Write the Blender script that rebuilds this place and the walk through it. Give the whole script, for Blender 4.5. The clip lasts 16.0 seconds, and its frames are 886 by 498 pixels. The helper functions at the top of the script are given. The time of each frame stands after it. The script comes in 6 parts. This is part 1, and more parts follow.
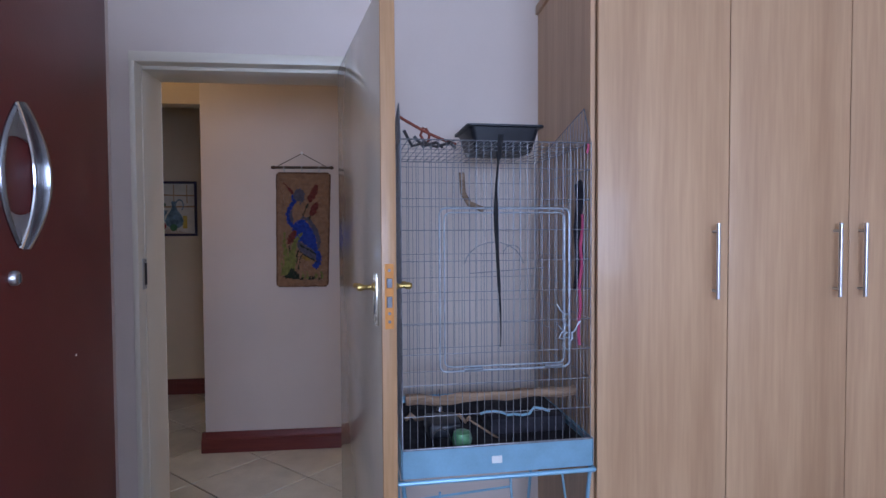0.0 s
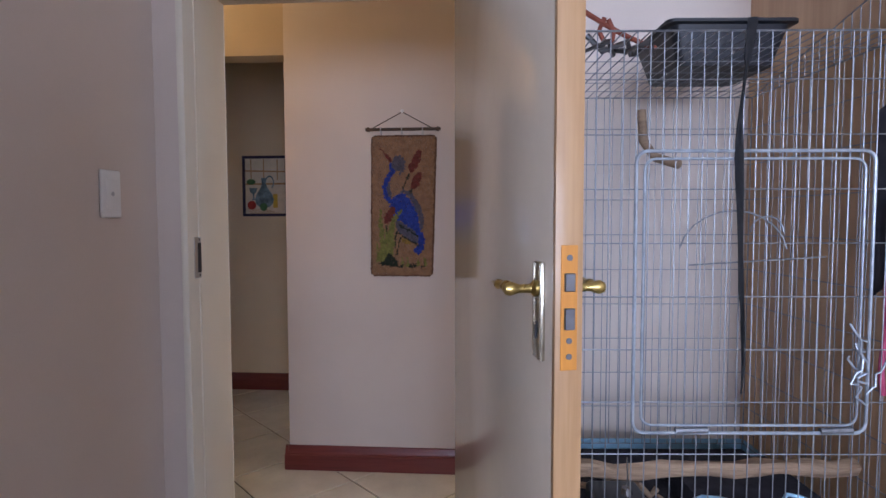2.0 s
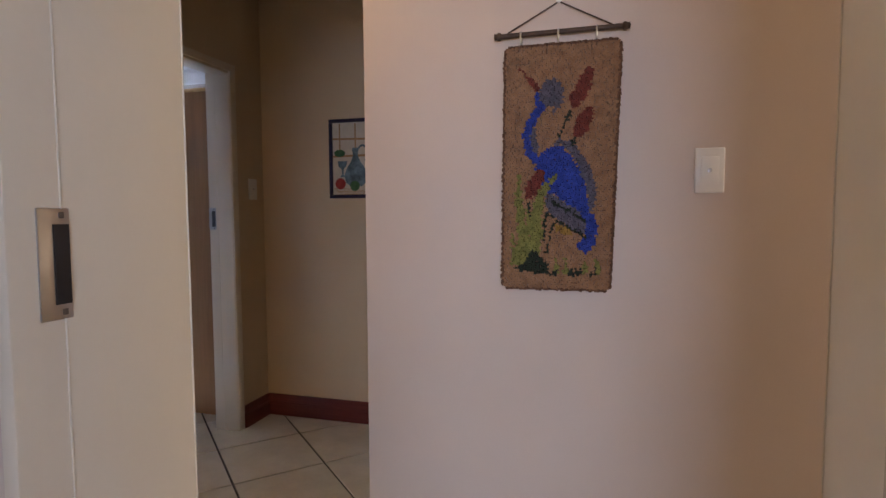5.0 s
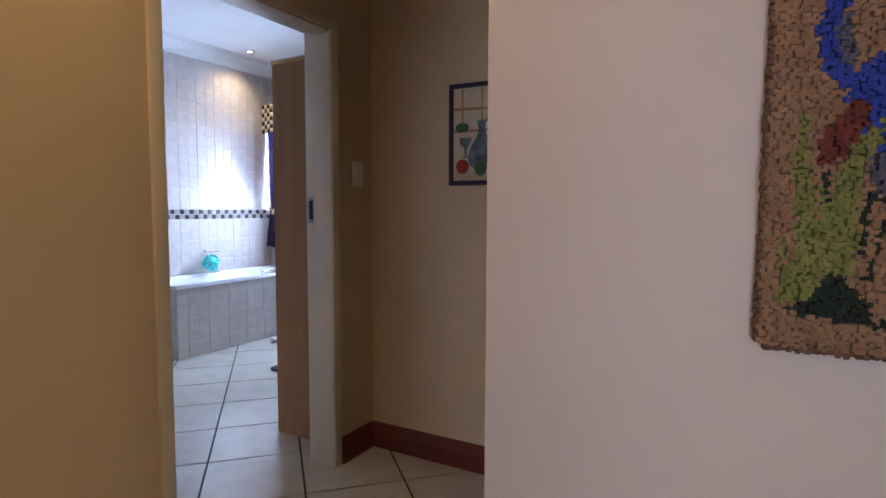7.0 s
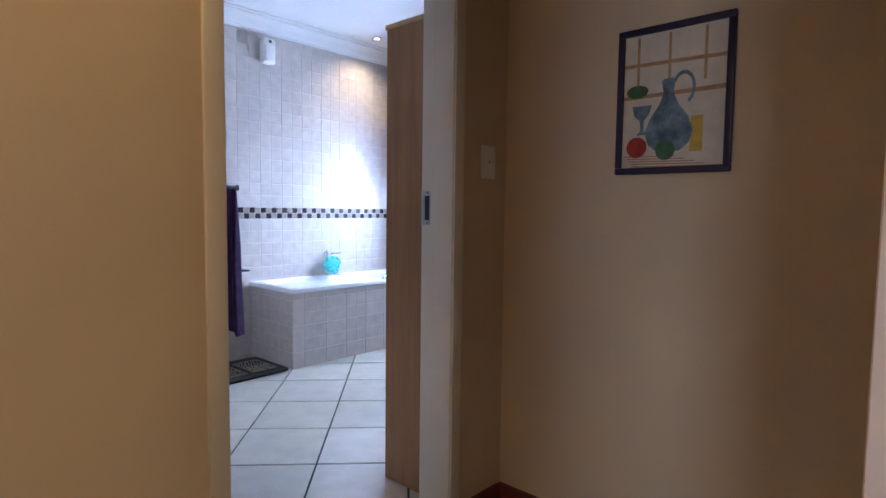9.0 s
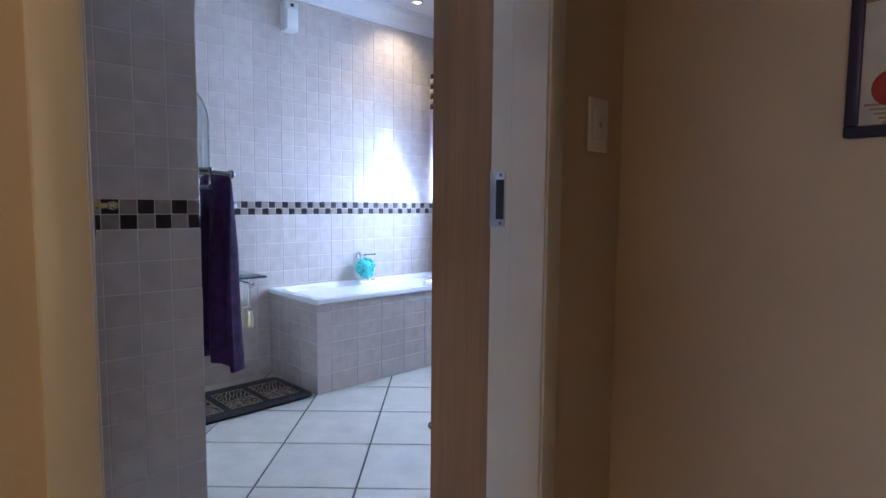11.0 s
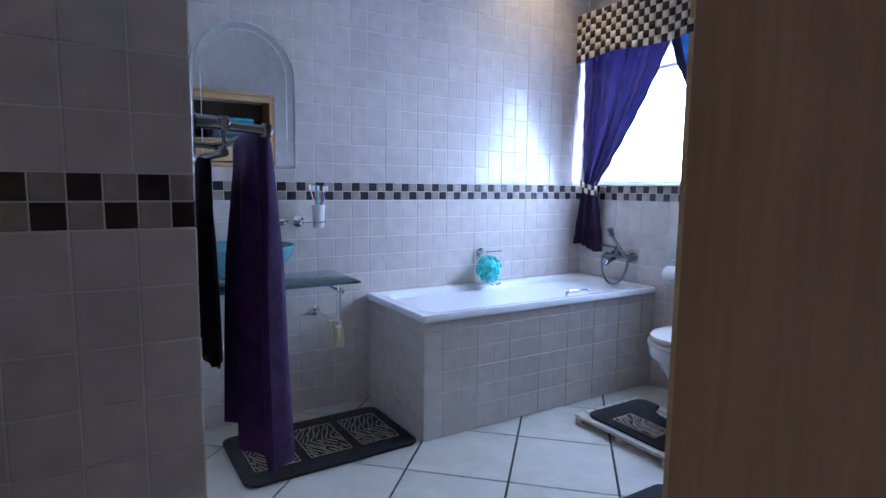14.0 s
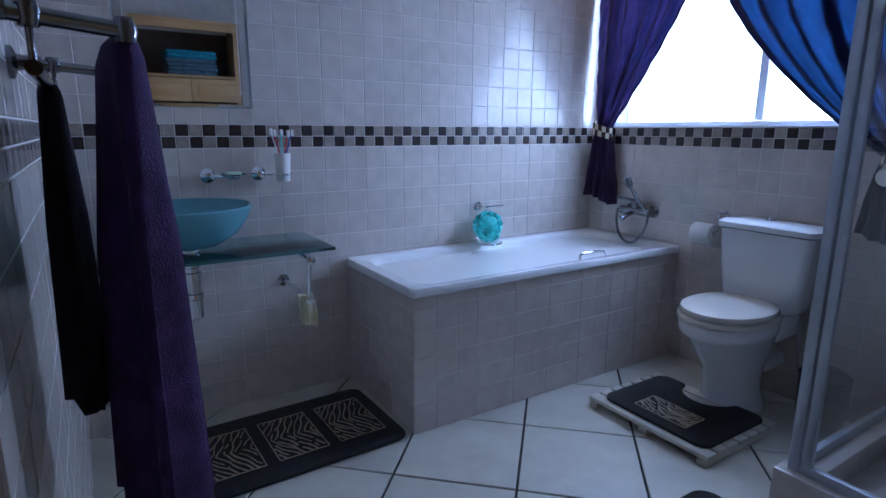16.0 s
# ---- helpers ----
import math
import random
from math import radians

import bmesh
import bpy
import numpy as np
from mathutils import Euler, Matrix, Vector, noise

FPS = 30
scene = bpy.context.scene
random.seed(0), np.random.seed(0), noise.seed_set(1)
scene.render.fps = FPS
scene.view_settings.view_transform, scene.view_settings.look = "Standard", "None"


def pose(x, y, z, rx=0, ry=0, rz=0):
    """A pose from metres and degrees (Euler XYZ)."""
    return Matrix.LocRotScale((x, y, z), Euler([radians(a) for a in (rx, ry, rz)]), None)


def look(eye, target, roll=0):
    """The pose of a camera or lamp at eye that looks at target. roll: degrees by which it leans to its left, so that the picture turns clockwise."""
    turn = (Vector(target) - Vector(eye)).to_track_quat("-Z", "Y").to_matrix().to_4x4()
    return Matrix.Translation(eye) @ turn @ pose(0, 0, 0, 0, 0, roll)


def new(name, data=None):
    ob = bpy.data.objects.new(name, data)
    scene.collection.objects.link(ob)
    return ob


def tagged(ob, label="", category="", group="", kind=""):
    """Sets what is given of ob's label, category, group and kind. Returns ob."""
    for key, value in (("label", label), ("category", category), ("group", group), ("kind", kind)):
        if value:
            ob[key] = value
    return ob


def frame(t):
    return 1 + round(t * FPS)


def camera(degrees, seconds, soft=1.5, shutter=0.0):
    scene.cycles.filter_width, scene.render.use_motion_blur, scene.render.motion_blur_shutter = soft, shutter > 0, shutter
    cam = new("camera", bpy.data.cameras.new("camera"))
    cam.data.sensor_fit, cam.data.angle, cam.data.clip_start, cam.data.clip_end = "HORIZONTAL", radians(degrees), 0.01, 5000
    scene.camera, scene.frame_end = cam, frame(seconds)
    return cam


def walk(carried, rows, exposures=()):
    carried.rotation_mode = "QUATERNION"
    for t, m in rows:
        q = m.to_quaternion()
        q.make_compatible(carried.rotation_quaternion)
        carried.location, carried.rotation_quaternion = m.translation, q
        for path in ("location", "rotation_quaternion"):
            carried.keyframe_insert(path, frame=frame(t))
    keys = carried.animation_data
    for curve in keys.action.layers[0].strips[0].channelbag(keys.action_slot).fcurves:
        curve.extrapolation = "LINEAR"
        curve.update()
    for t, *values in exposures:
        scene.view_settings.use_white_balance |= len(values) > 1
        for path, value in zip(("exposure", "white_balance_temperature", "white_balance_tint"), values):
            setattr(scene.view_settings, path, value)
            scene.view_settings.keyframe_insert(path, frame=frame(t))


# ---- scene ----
cam = camera(77.1, 16.0)
PATH = [
    (0, (0.315, 0.181, 1.365), (0.519, 2.17, 1.302), -0.3),
    (0.5, (0.282, 0.338, 1.356), (0.398, 2.333, 1.278), -0.4),
    (1, (0.241, 0.525, 1.34), (0.263, 2.523, 1.255), -0.1),
    (1.5, (0.212, 0.699, 1.325), (0.159, 2.696, 1.229), 0.0),
    (2, (0.198, 0.914, 1.314), (0.061, 2.906, 1.207), -0.1),
    (2.5, (0.165, 1.11, 1.3), (-0.068, 3.094, 1.187), 0.2),
    (3, (0.116, 1.305, 1.294), (-0.176, 3.279, 1.168), 0.2),
    (3.5, (0.069, 1.498, 1.283), (-0.275, 3.464, 1.153), 0.0),
    (6, (-0.204, 2.435, 1.249), (-0.937, 4.29, 1.105), -0.2),
    (6.5, (-0.281, 2.613, 1.245), (-1.13, 4.417, 1.094), -0.1),
    (7, (-0.363, 2.77, 1.229), (-1.341, 4.508, 1.086), 0.2),
    (7.5, (-0.448, 2.943, 1.225), (-1.549, 4.606, 1.082), 0.2),
    (8, (-0.539, 3.076, 1.225), (-1.763, 4.651, 1.082), 0.3),
    (8.5, (-0.657, 3.189, 1.221), (-1.964, 4.696, 1.08), 0.6),
    (9, (-0.775, 3.3, 1.217), (-2.126, 4.768, 1.076), 0.7),
    (11.5, (-1.504, 3.905, 1.212), (-2.999, 5.221, 1.03), 0.5),
    (12, (-1.64, 4.005, 1.217), (-3.195, 5.246, 1.014), 0.5),
    (12.5, (-1.795, 4.103, 1.194), (-3.407, 5.268, 0.986), 0.5),
    (13, (-1.92, 4.183, 1.218), (-3.571, 5.288, 0.992), 0.9),
    (13.5, (-2.077, 4.264, 1.205), (-3.756, 5.328, 0.981), 0.7),
    (14, (-2.2, 4.343, 1.201), (-3.9, 5.374, 0.978), 0.6),
    (14.5, (-2.332, 4.395, 1.2), (-4.037, 5.414, 0.967), 0.6),
    (15, (-2.442, 4.456, 1.2), (-4.147, 5.466, 0.929), 0.5),
    (15.5, (-2.53, 4.519, 1.206), (-4.218, 5.535, 0.864), 0.5),
    (16, (-2.617, 4.583, 1.202), (-4.269, 5.629, 0.782), 0.3),
]
EXPOSURES = [(0.0, -0.25, 5850, 10), (1.5, 0.15, 6300, 10), (3.0, 0.45, 6950, 10), (3.7, 0.56, 7050, 10), (6.0, 0.6, 7050, 10), (7.5, 0.48, 7000, 10), (8.0, 0.55, 6900, 10), (9.0, 0.7, 6800, 10),
             (11.5, 0.4, 6500, 10), (12.5, 0.2, 6350, 10), (14.5, -0.18, 6250, 10), (15.5, -0.62, 6050, 10), (16.0, -0.8, 6000, 10)]
walk(cam, [(t, look(eye, target, roll)) for t, eye, target, roll in PATH], EXPOSURES)

# ---------------------------------------------------------------- light and sky
world = bpy.data.worlds.new("sky")
scene.world = world
world.use_nodes = True
wn = world.node_tree
sky = wn.nodes.new("ShaderNodeTexSky")
sky.sky_type, sky.sun_disc, sky.sun_elevation, sky.sun_rotation = "NISHITA", False, radians(40), radians(200)
wn.links.new(sky.outputs[0], wn.nodes["Background"].inputs[0])
wn.nodes["Background"].inputs[1].default_value = 0.1


def area(name, eye, target, sx, sy, watts, colour):
    d = bpy.data.lights.new(name, "AREA")
    d.shape, d.size, d.size_y, d.energy, d.color = "RECTANGLE", sx, sy, watts, colour
    ob = new(name, d)
    ob.matrix_world = look(eye, target)
    return ob


sun = bpy.data.lights.new("sun", "SUN")
sun.energy, sun.angle, sun.color = 2.0, radians(0.5), (1, 0.95, 0.88)
new("sun", sun).matrix_world = look((0, 0, 12), (3.0, -5.5, 2))
area("daylight_bedroom_window", (0.75, -2.62, 1.55), (0.75, 3, 1.2), 2.8, 1.4, 140, (0.47, 0.61, 1.0))
area("daylight_bathroom_window", (-4.2, 7.33, 1.66), (-4.2, 3, 1.2), 1.46, 0.86, 122, (0.385, 0.57, 1.0))
# unseen warm fill, added at the far end to brighten the hall
area("daylight_hall_end", (2.86, 3.2, 1.5), (-2, 3.3, 0.2), 0.7, 1.6, 14, (1.0, 0.86, 0.70))
spot = bpy.data.lights.new("downlight_beam", "SPOT")
spot.energy, spot.spot_size, spot.spot_blend, spot.color, spot.shadow_soft_size = 15, radians(120), 0.9, (1, 0.85, 0.65), 0.03
new("downlight_beam", spot).matrix_world = look((-4.72, 6.67, 2.735), (-4.95, 6.67, 1.6))

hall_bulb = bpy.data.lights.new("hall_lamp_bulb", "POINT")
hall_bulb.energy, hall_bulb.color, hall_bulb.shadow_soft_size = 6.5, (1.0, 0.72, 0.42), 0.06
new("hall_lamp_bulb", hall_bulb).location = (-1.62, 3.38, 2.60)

# ---------------------------------------------------------------- materials


def material(name, colour, rough=0.5, metal=0.0, vary=0.08, scale=6.0, grain=0.0, grain_scale=120.0, stretch=(1, 1, 1),
             colour2=None, alike=0.0, coat=0.0, spec=0.5, transmission=0.0, ior=1.45, emit=0.0, sheen=0.0, dirt=0.0):
    """A surface with broad unevenness, a fine grain, and a different tone for each object where alike > 0."""
    m = bpy.data.materials.new(name)
    m.use_nodes = True
    nt = m.node_tree
    b = nt.nodes["Principled BSDF"]
    link = nt.links.new
    co = nt.nodes.new("ShaderNodeTexCoord")
    mp = nt.nodes.new("ShaderNodeMapping")
    mp.inputs["Scale"].default_value = stretch
    link(co.outputs["Object"], mp.inputs[0])
    vec = mp.outputs[0]
    if alike > 0:
        oi = nt.nodes.new("ShaderNodeObjectInfo")
        add = nt.nodes.new("ShaderNodeVectorMath")
        add.operation = "MULTIPLY_ADD"
        comb = nt.nodes.new("ShaderNodeCombineXYZ")
        for k in range(3):
            link(oi.outputs["Random"], comb.inputs[k])
        link(comb.outputs[0], add.inputs[0])
        add.inputs[1].default_value = (7, 13, 5)
        link(vec, add.inputs[2])
        vec = add.outputs[0]
    n1 = nt.nodes.new("ShaderNodeTexNoise")
    n1.inputs["Scale"].default_value, n1.inputs["Detail"].default_value = scale, 5
    link(vec, n1.inputs["Vector"])
    n2 = nt.nodes.new("ShaderNodeTexNoise")
    n2.inputs["Scale"].default_value, n2.inputs["Detail"].default_value = grain_scale, 3
    link(vec, n2.inputs["Vector"])
    ramp = nt.nodes.new("ShaderNodeMapRange")
    ramp.inputs[1].default_value, ramp.inputs[2].default_value = 0.3, 0.7
    link(n1.outputs[0], ramp.inputs[0])
    mix = nt.nodes.new("ShaderNodeMix")
    mix.data_type = "RGBA"
    c2 = colour2 or tuple(c * (1 - vary) for c in colour)
    c1 = colour if colour2 else tuple(min(1, c * (1 + vary)) for c in colour)
    mix.inputs["A"].default_value, mix.inputs["B"].default_value = (*c1, 1), (*c2, 1)
    link(ramp.outputs[0], mix.inputs["Factor"])
    out = mix.outputs["Result"]
    hsv = nt.nodes.new("ShaderNodeHueSaturation")
    link(out, hsv.inputs["Color"])
    val = nt.nodes.new("ShaderNodeMath")
    val.operation = "MULTIPLY_ADD"
    link(n2.outputs[0], val.inputs[0])
    val.inputs[1].default_value, val.inputs[2].default_value = vary * 1.2, 1 - vary * 0.6
    vout = val.outputs[0]
    if alike > 0:
        v2 = nt.nodes.new("ShaderNodeMath")
        v2.operation = "MULTIPLY_ADD"
        link(oi.outputs["Random"], v2.inputs[0])
        v2.inputs[1].default_value = alike
        link(vout, v2.inputs[2])
        vout = v2.outputs[0]
    link(vout, hsv.inputs["Value"])
    link(hsv.outputs[0], b.inputs["Base Color"])
    rr = nt.nodes.new("ShaderNodeMapRange")
    rr.inputs[3].default_value, rr.inputs[4].default_value = max(0.02, rough * 0.8), min(1, rough * 1.2)
    link(n1.outputs[0], rr.inputs[0])
    link(rr.outputs[0], b.inputs["Roughness"])
    b.inputs["Metallic"].default_value = metal
    b.inputs["Coat Weight"].default_value = coat
    b.inputs["Specular IOR Level"].default_value = spec
    b.inputs["Transmission Weight"].default_value = transmission
    b.inputs["IOR"].default_value = ior
    b.inputs["Sheen Weight"].default_value = sheen
    if emit > 0:
        b.inputs["Emission Color"].default_value = (*colour, 1)
        b.inputs["Emission Strength"].default_value = emit
    if grain > 0:
        bump = nt.nodes.new("ShaderNodeBump")
        bump.inputs["Strength"].default_value, bump.inputs["Distance"].default_value = min(1, grain), 0.002
        link(n2.outputs[0], bump.inputs["Height"])
        link(bump.outputs[0], b.inputs["Normal"])
    return m


def wood(name, dark, light, rough=0.4, scale=3.0, along="z", coat=0.1):
    """Straight-grained wood: long stretched noise for the grain, a wave for the figure."""
    m = bpy.data.materials.new(name)
    m.use_nodes = True
    nt = m.node_tree
    b = nt.nodes["Principled BSDF"]
    link = nt.links.new
    co = nt.nodes.new("ShaderNodeTexCoord")
    mp = nt.nodes.new("ShaderNodeMapping")
    mp.inputs["Scale"].default_value = {"z": (1, 1, 0.05), "x": (0.05, 1, 1), "y": (1, 0.05, 1)}[along]
    link(co.outputs["Object"], mp.inputs[0])
    n1 = nt.nodes.new("ShaderNodeTexNoise")
    n1.inputs["Scale"].default_value, n1.inputs["Detail"].default_value, n1.inputs["Distortion"].default_value = scale * 6, 8, 0.5
    link(mp.outputs[0], n1.inputs["Vector"])
    n2 = nt.nodes.new("ShaderNodeTexNoise")
    n2.inputs["Scale"].default_value, n2.inputs["Detail"].default_value = scale * 45, 4
    link(mp.outputs[0], n2.inputs["Vector"])
    n3 = nt.nodes.new("ShaderNodeTexNoise")
    n3.inputs["Scale"].default_value = 1.3
    link(co.outputs["Object"], n3.inputs["Vector"])
    s = nt.nodes.new("ShaderNodeMath")
    s.operation = "MULTIPLY_ADD"
    link(n2.outputs[0], s.inputs[0])
    s.inputs[1].default_value = 0.55
    link(n1.outputs[0], s.inputs[2])
    s2 = nt.nodes.new("ShaderNodeMath")
    s2.operation = "MULTIPLY_ADD"
    link(n3.outputs[0], s2.inputs[0])
    s2.inputs[1].default_value = 0.35
    link(s.outputs[0], s2.inputs[2])
    r = nt.nodes.new("ShaderNodeMapRange")
    r.inputs[1].default_value, r.inputs[2].default_value = 0.7, 1.2
    link(s2.outputs[0], r.inputs[0])
    mix = nt.nodes.new("ShaderNodeMix")
    mix.data_type = "RGBA"
    mix.inputs["A"].default_value, mix.inputs["B"].default_value = (*dark, 1), (*light, 1)
    link(r.outputs[0], mix.inputs["Factor"])
    link(mix.outputs["Result"], b.inputs["Base Color"])
    b.inputs["Roughness"].default_value = rough
    b.inputs["Coat Weight"].default_value = coat
    bump = nt.nodes.new("ShaderNodeBump")
    bump.inputs["Strength"].default_value, bump.inputs["Distance"].default_value = 0.12, 0.001
    link(n2.outputs[0], bump.inputs["Height"])
    link(bump.outputs[0], b.inputs["Normal"])
    return m


def sheer(name, colour, through_colour, amount, open_weave):
    """Cloth that lets part of the light through."""
    m = material(name, colour, 0.85, vary=0.38, scale=11, grain=0.35, grain_scale=420, sheen=0.2)
    nt = m.node_tree
    tr = nt.nodes.new("ShaderNodeBsdfTranslucent")
    tr.inputs[0].default_value = (*through_colour, 1)
    mx = nt.nodes.new("ShaderNodeMixShader")
    mx.inputs[0].default_value = amount
    nt.links.new(nt.nodes["Principled BSDF"].outputs[0], mx.inputs[1])
    nt.links.new(tr.outputs[0], mx.inputs[2])
    tp = nt.nodes.new("ShaderNodeBsdfTransparent")
    tp.inputs[0].default_value = (0.24, 0.62, 1.0, 1)
    mx2 = nt.nodes.new("ShaderNodeMixShader")
    co = nt.nodes.new("ShaderNodeTexCoord")
    mp = nt.nodes.new("ShaderNodeMapping")
    mp.inputs["Scale"].default_value = (1, 0.3, 0.45)
    nz = nt.nodes.new("ShaderNodeTexNoise")
    nz.inputs["Scale"].default_value, nz.inputs["Detail"].default_value, nz.inputs["Distortion"].default_value = 85, 6, 1.2
    rg = nt.nodes.new("ShaderNodeMapRange")
    rg.inputs[1].default_value, rg.inputs[2].default_value = 0.35, 0.70
    rg.inputs[3].default_value, rg.inputs[4].default_value = open_weave * 0.4, open_weave * 1.6
    nt.links.new(co.outputs["Object"], mp.inputs[0])
    nt.links.new(mp.outputs[0], nz.inputs["Vector"])
    nt.links.new(nz.outputs[0], rg.inputs[0])
    nt.links.new(rg.outputs[0], mx2.inputs[0])
    nt.links.new(mx.outputs[0], mx2.inputs[1])
    nt.links.new(tp.outputs[0], mx2.inputs[2])
    nt.links.new(mx2.outputs[0], nt.nodes["Material Output"].inputs[0])
    return m


M_PAINT = material("cream_wall_paint", (0.66, 0.56, 0.49), 0.48, vary=0.05, scale=1.6, grain=0.12, grain_scale=260)
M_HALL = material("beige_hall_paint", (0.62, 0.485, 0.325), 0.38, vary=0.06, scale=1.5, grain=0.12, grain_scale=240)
M_CEIL = material("white_ceiling_paint", (0.86, 0.85, 0.83), 0.7, vary=0.03, scale=2, grain=0.1)
M_FRAME = material("cream_gloss_enamel", (0.74, 0.67, 0.55), 0.32, vary=0.025, scale=5, grain=0.05, grain_scale=140)
M_DOOR = material("cream_door_enamel", (0.66, 0.565, 0.45), 0.09, vary=0.05, scale=2.2, grain=0.015, grain_scale=30)
M_LEAF2 = material("white_door_enamel", (0.74, 0.74, 0.74), 0.35, vary=0.04, scale=3, grain=0.05)
M_LIP = wood("varnished_wood_lipping", (0.36, 0.19, 0.08), (0.50, 0.30, 0.15), 0.4, 3)
M_ROUT = wood("raw_orange_wood", (0.52, 0.19, 0.02), (0.70, 0.29, 0.04), 0.45, 4)
M_SKIRT = wood("mahogany_skirting_x", (0.095, 0.012, 0.010), (0.17, 0.030, 0.024), 0.4, 3, "x", 0.1)
M_SKIRTY = wood("mahogany_skirting_y", (0.095, 0.012, 0.010), (0.17, 0.030, 0.024), 0.4, 3, "y", 0.1)
M_BIRCH = wood("pale_birch_laminate", (0.44, 0.262, 0.140), (0.60, 0.385, 0.218), 0.42, 1.6)
M_CAB = wood("brown_wood_veneer", (0.31, 0.148, 0.060), (0.45, 0.23, 0.095), 0.42, 2.2)
M_PINE = wood("golden_pine", (0.46, 0.25, 0.09), (0.62, 0.38, 0.17), 0.4, 2.5, "y")
M_MAROON = material("maroon_enamel", (0.095, 0.012, 0.010), 0.38, vary=0.10, scale=3, grain=0.05, grain_scale=200)
M_CHROME = material("chrome", (0.75, 0.76, 0.78), 0.14, 1.0, vary=0.05, scale=20)
M_STEEL = material("brushed_steel", (0.52, 0.52, 0.53), 0.32, 1.0, vary=0.06, scale=30)
# same chrome, its dim reflections put into a darker base colour
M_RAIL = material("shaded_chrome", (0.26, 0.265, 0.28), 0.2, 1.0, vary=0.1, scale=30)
M_WIRELT = material("bright_galvanised_wire", (0.36, 0.40, 0.45), 0.4, 0.5, vary=0.25, scale=40)
M_DKSTEEL = material("dark_worn_steel", (0.16, 0.16, 0.17), 0.4, 1.0, vary=0.2, scale=60)
M_PLATE = material("worn_brass_chrome", (0.50, 0.46, 0.38), 0.25, 1.0, vary=0.25, scale=40)
M_BRASS = material("aged_brass", (0.55, 0.40, 0.14), 0.28, 1.0, vary=0.2, scale=60)
M_WIRE = material("galvanised_wire", (0.24, 0.25, 0.27), 0.42, 0.75, vary=0.3, scale=40)
M_TRAY = material("galvanised_sheet", (0.26, 0.46, 0.60), 0.36, 0.35, vary=0.12, scale=9)
M_BLACK = material("black_plastic", (0.018, 0.019, 0.024), 0.4, vary=0.2, scale=20)
M_WEB = material("black_webbing", (0.010, 0.010, 0.012), 0.9, vary=0.2, scale=60, grain=0.4)
M_PERCH = wood("bark_perch", (0.14, 0.085, 0.05), (0.38, 0.26, 0.17), 0.85, 8, "x", 0)
M_PINK = material("pink_cord", (0.40, 0.05, 0.12), 0.7, vary=0.15, scale=60)
M_RUST = material("red_brown_cord", (0.20, 0.05, 0.03), 0.8, vary=0.2, scale=60)
M_WHITE = material("white_plastic", (0.80, 0.79, 0.76), 0.3, vary=0.03, scale=20)
M_CERAMIC = material("white_ceramic", (0.80, 0.80, 0.80), 0.09, vary=0.02, scale=4, coat=0.4)
M_SEAT = material("ivory_toilet_seat", (0.72, 0.66, 0.58), 0.16, vary=0.02, scale=4, coat=0.3)
M_TUB = material("white_acrylic", (0.82, 0.82, 0.82), 0.13, vary=0.02, scale=4, coat=0.3)
M_GROUT = material("pale_grout", (0.66, 0.62, 0.58), 0.85, vary=0.08, scale=20, grain=0.2)
M_TILE = material("mottled_grey_beige_tile", (0.57, 0.50, 0.455), 0.22, vary=0.10, scale=16, grain=0.08, grain_scale=32, alike=0.10, coat=0.35, spec=0.75)
M_MOSD = material("dark_brown_mosaic", (0.035, 0.025, 0.025), 0.22, vary=0.25, scale=30, grain=0.1, alike=0.25, coat=0.2)
M_MOSL = material("taupe_mosaic", (0.33, 0.27, 0.23), 0.22, vary=0.15, scale=30, grain=0.1, alike=0.2, coat=0.2)
M_FTILE = material("cream_floor_tile", (0.60, 0.565, 0.485), 0.20, vary=0.09, scale=7, grain=0.08, grain_scale=60, alike=0.06, coat=0.25, spec=0.85)
M_FGROUT = material("dark_floor_grout", (0.035, 0.03, 0.028), 0.9, vary=0.2, scale=30, grain=0.3)
M_PURPLE = material("purple_terry", (0.052, 0.014, 0.088), 0.95, vary=0.35, scale=30, grain=1.0, grain_scale=300, sheen=0.04)
M_PURPLED = material("dark_purple_terry", (0.020, 0.008, 0.028), 0.95, vary=0.35, scale=30, grain=1.0, grain_scale=300, sheen=0.02)
M_MAT = material("black_pile", (0.008, 0.006, 0.007), 1.0, vary=0.4, scale=60, grain=1.0, grain_scale=520, sheen=0.1)
M_ZEBRA = material("tan_pile", (0.42, 0.34, 0.26), 1.0, vary=0.3, scale=60, grain=1.0, grain_scale=520)
M_CURTAIN = sheer("violet_voile", (0.050, 0.022, 0.080), (0.15, 0.105, 0.24), 0.32, 0.028)
M_CURTAINB = sheer("blue_voile", (0.040, 0.026, 0.085), (0.085, 0.165, 0.29), 0.33, 0.055)
M_CHKD = material("brown_check_cloth", (0.05, 0.022, 0.018), 0.9, vary=0.2, scale=60, grain=0.5, grain_scale=500)
M_CHKL = material("cream_check_cloth", (0.66, 0.55, 0.40), 0.9, vary=0.1, scale=60, grain=0.5, grain_scale=500)
M_ALU = material("satin_aluminium", (0.50, 0.53, 0.58), 0.34, 0.6, vary=0.05, scale=20)
M_WINFR = material("white_window_enamel", (0.74, 0.76, 0.78), 0.35, vary=0.04, scale=10)
M_TURQ = material("turquoise_mesh", (0.07, 0.72, 0.68), 0.55, vary=0.25, scale=40, grain=0.4, sheen=0.3)
M_CRATE = wood("whitewashed_slats", (0.50, 0.45, 0.37), (0.68, 0.63, 0.53), 0.6, 3, "y", 0)
M_BURLAP = material("brown_burlap_pile", (0.255, 0.135, 0.07), 1.0, vary=0.22, scale=40, grain=1.0, grain_scale=330, sheen=0.2)
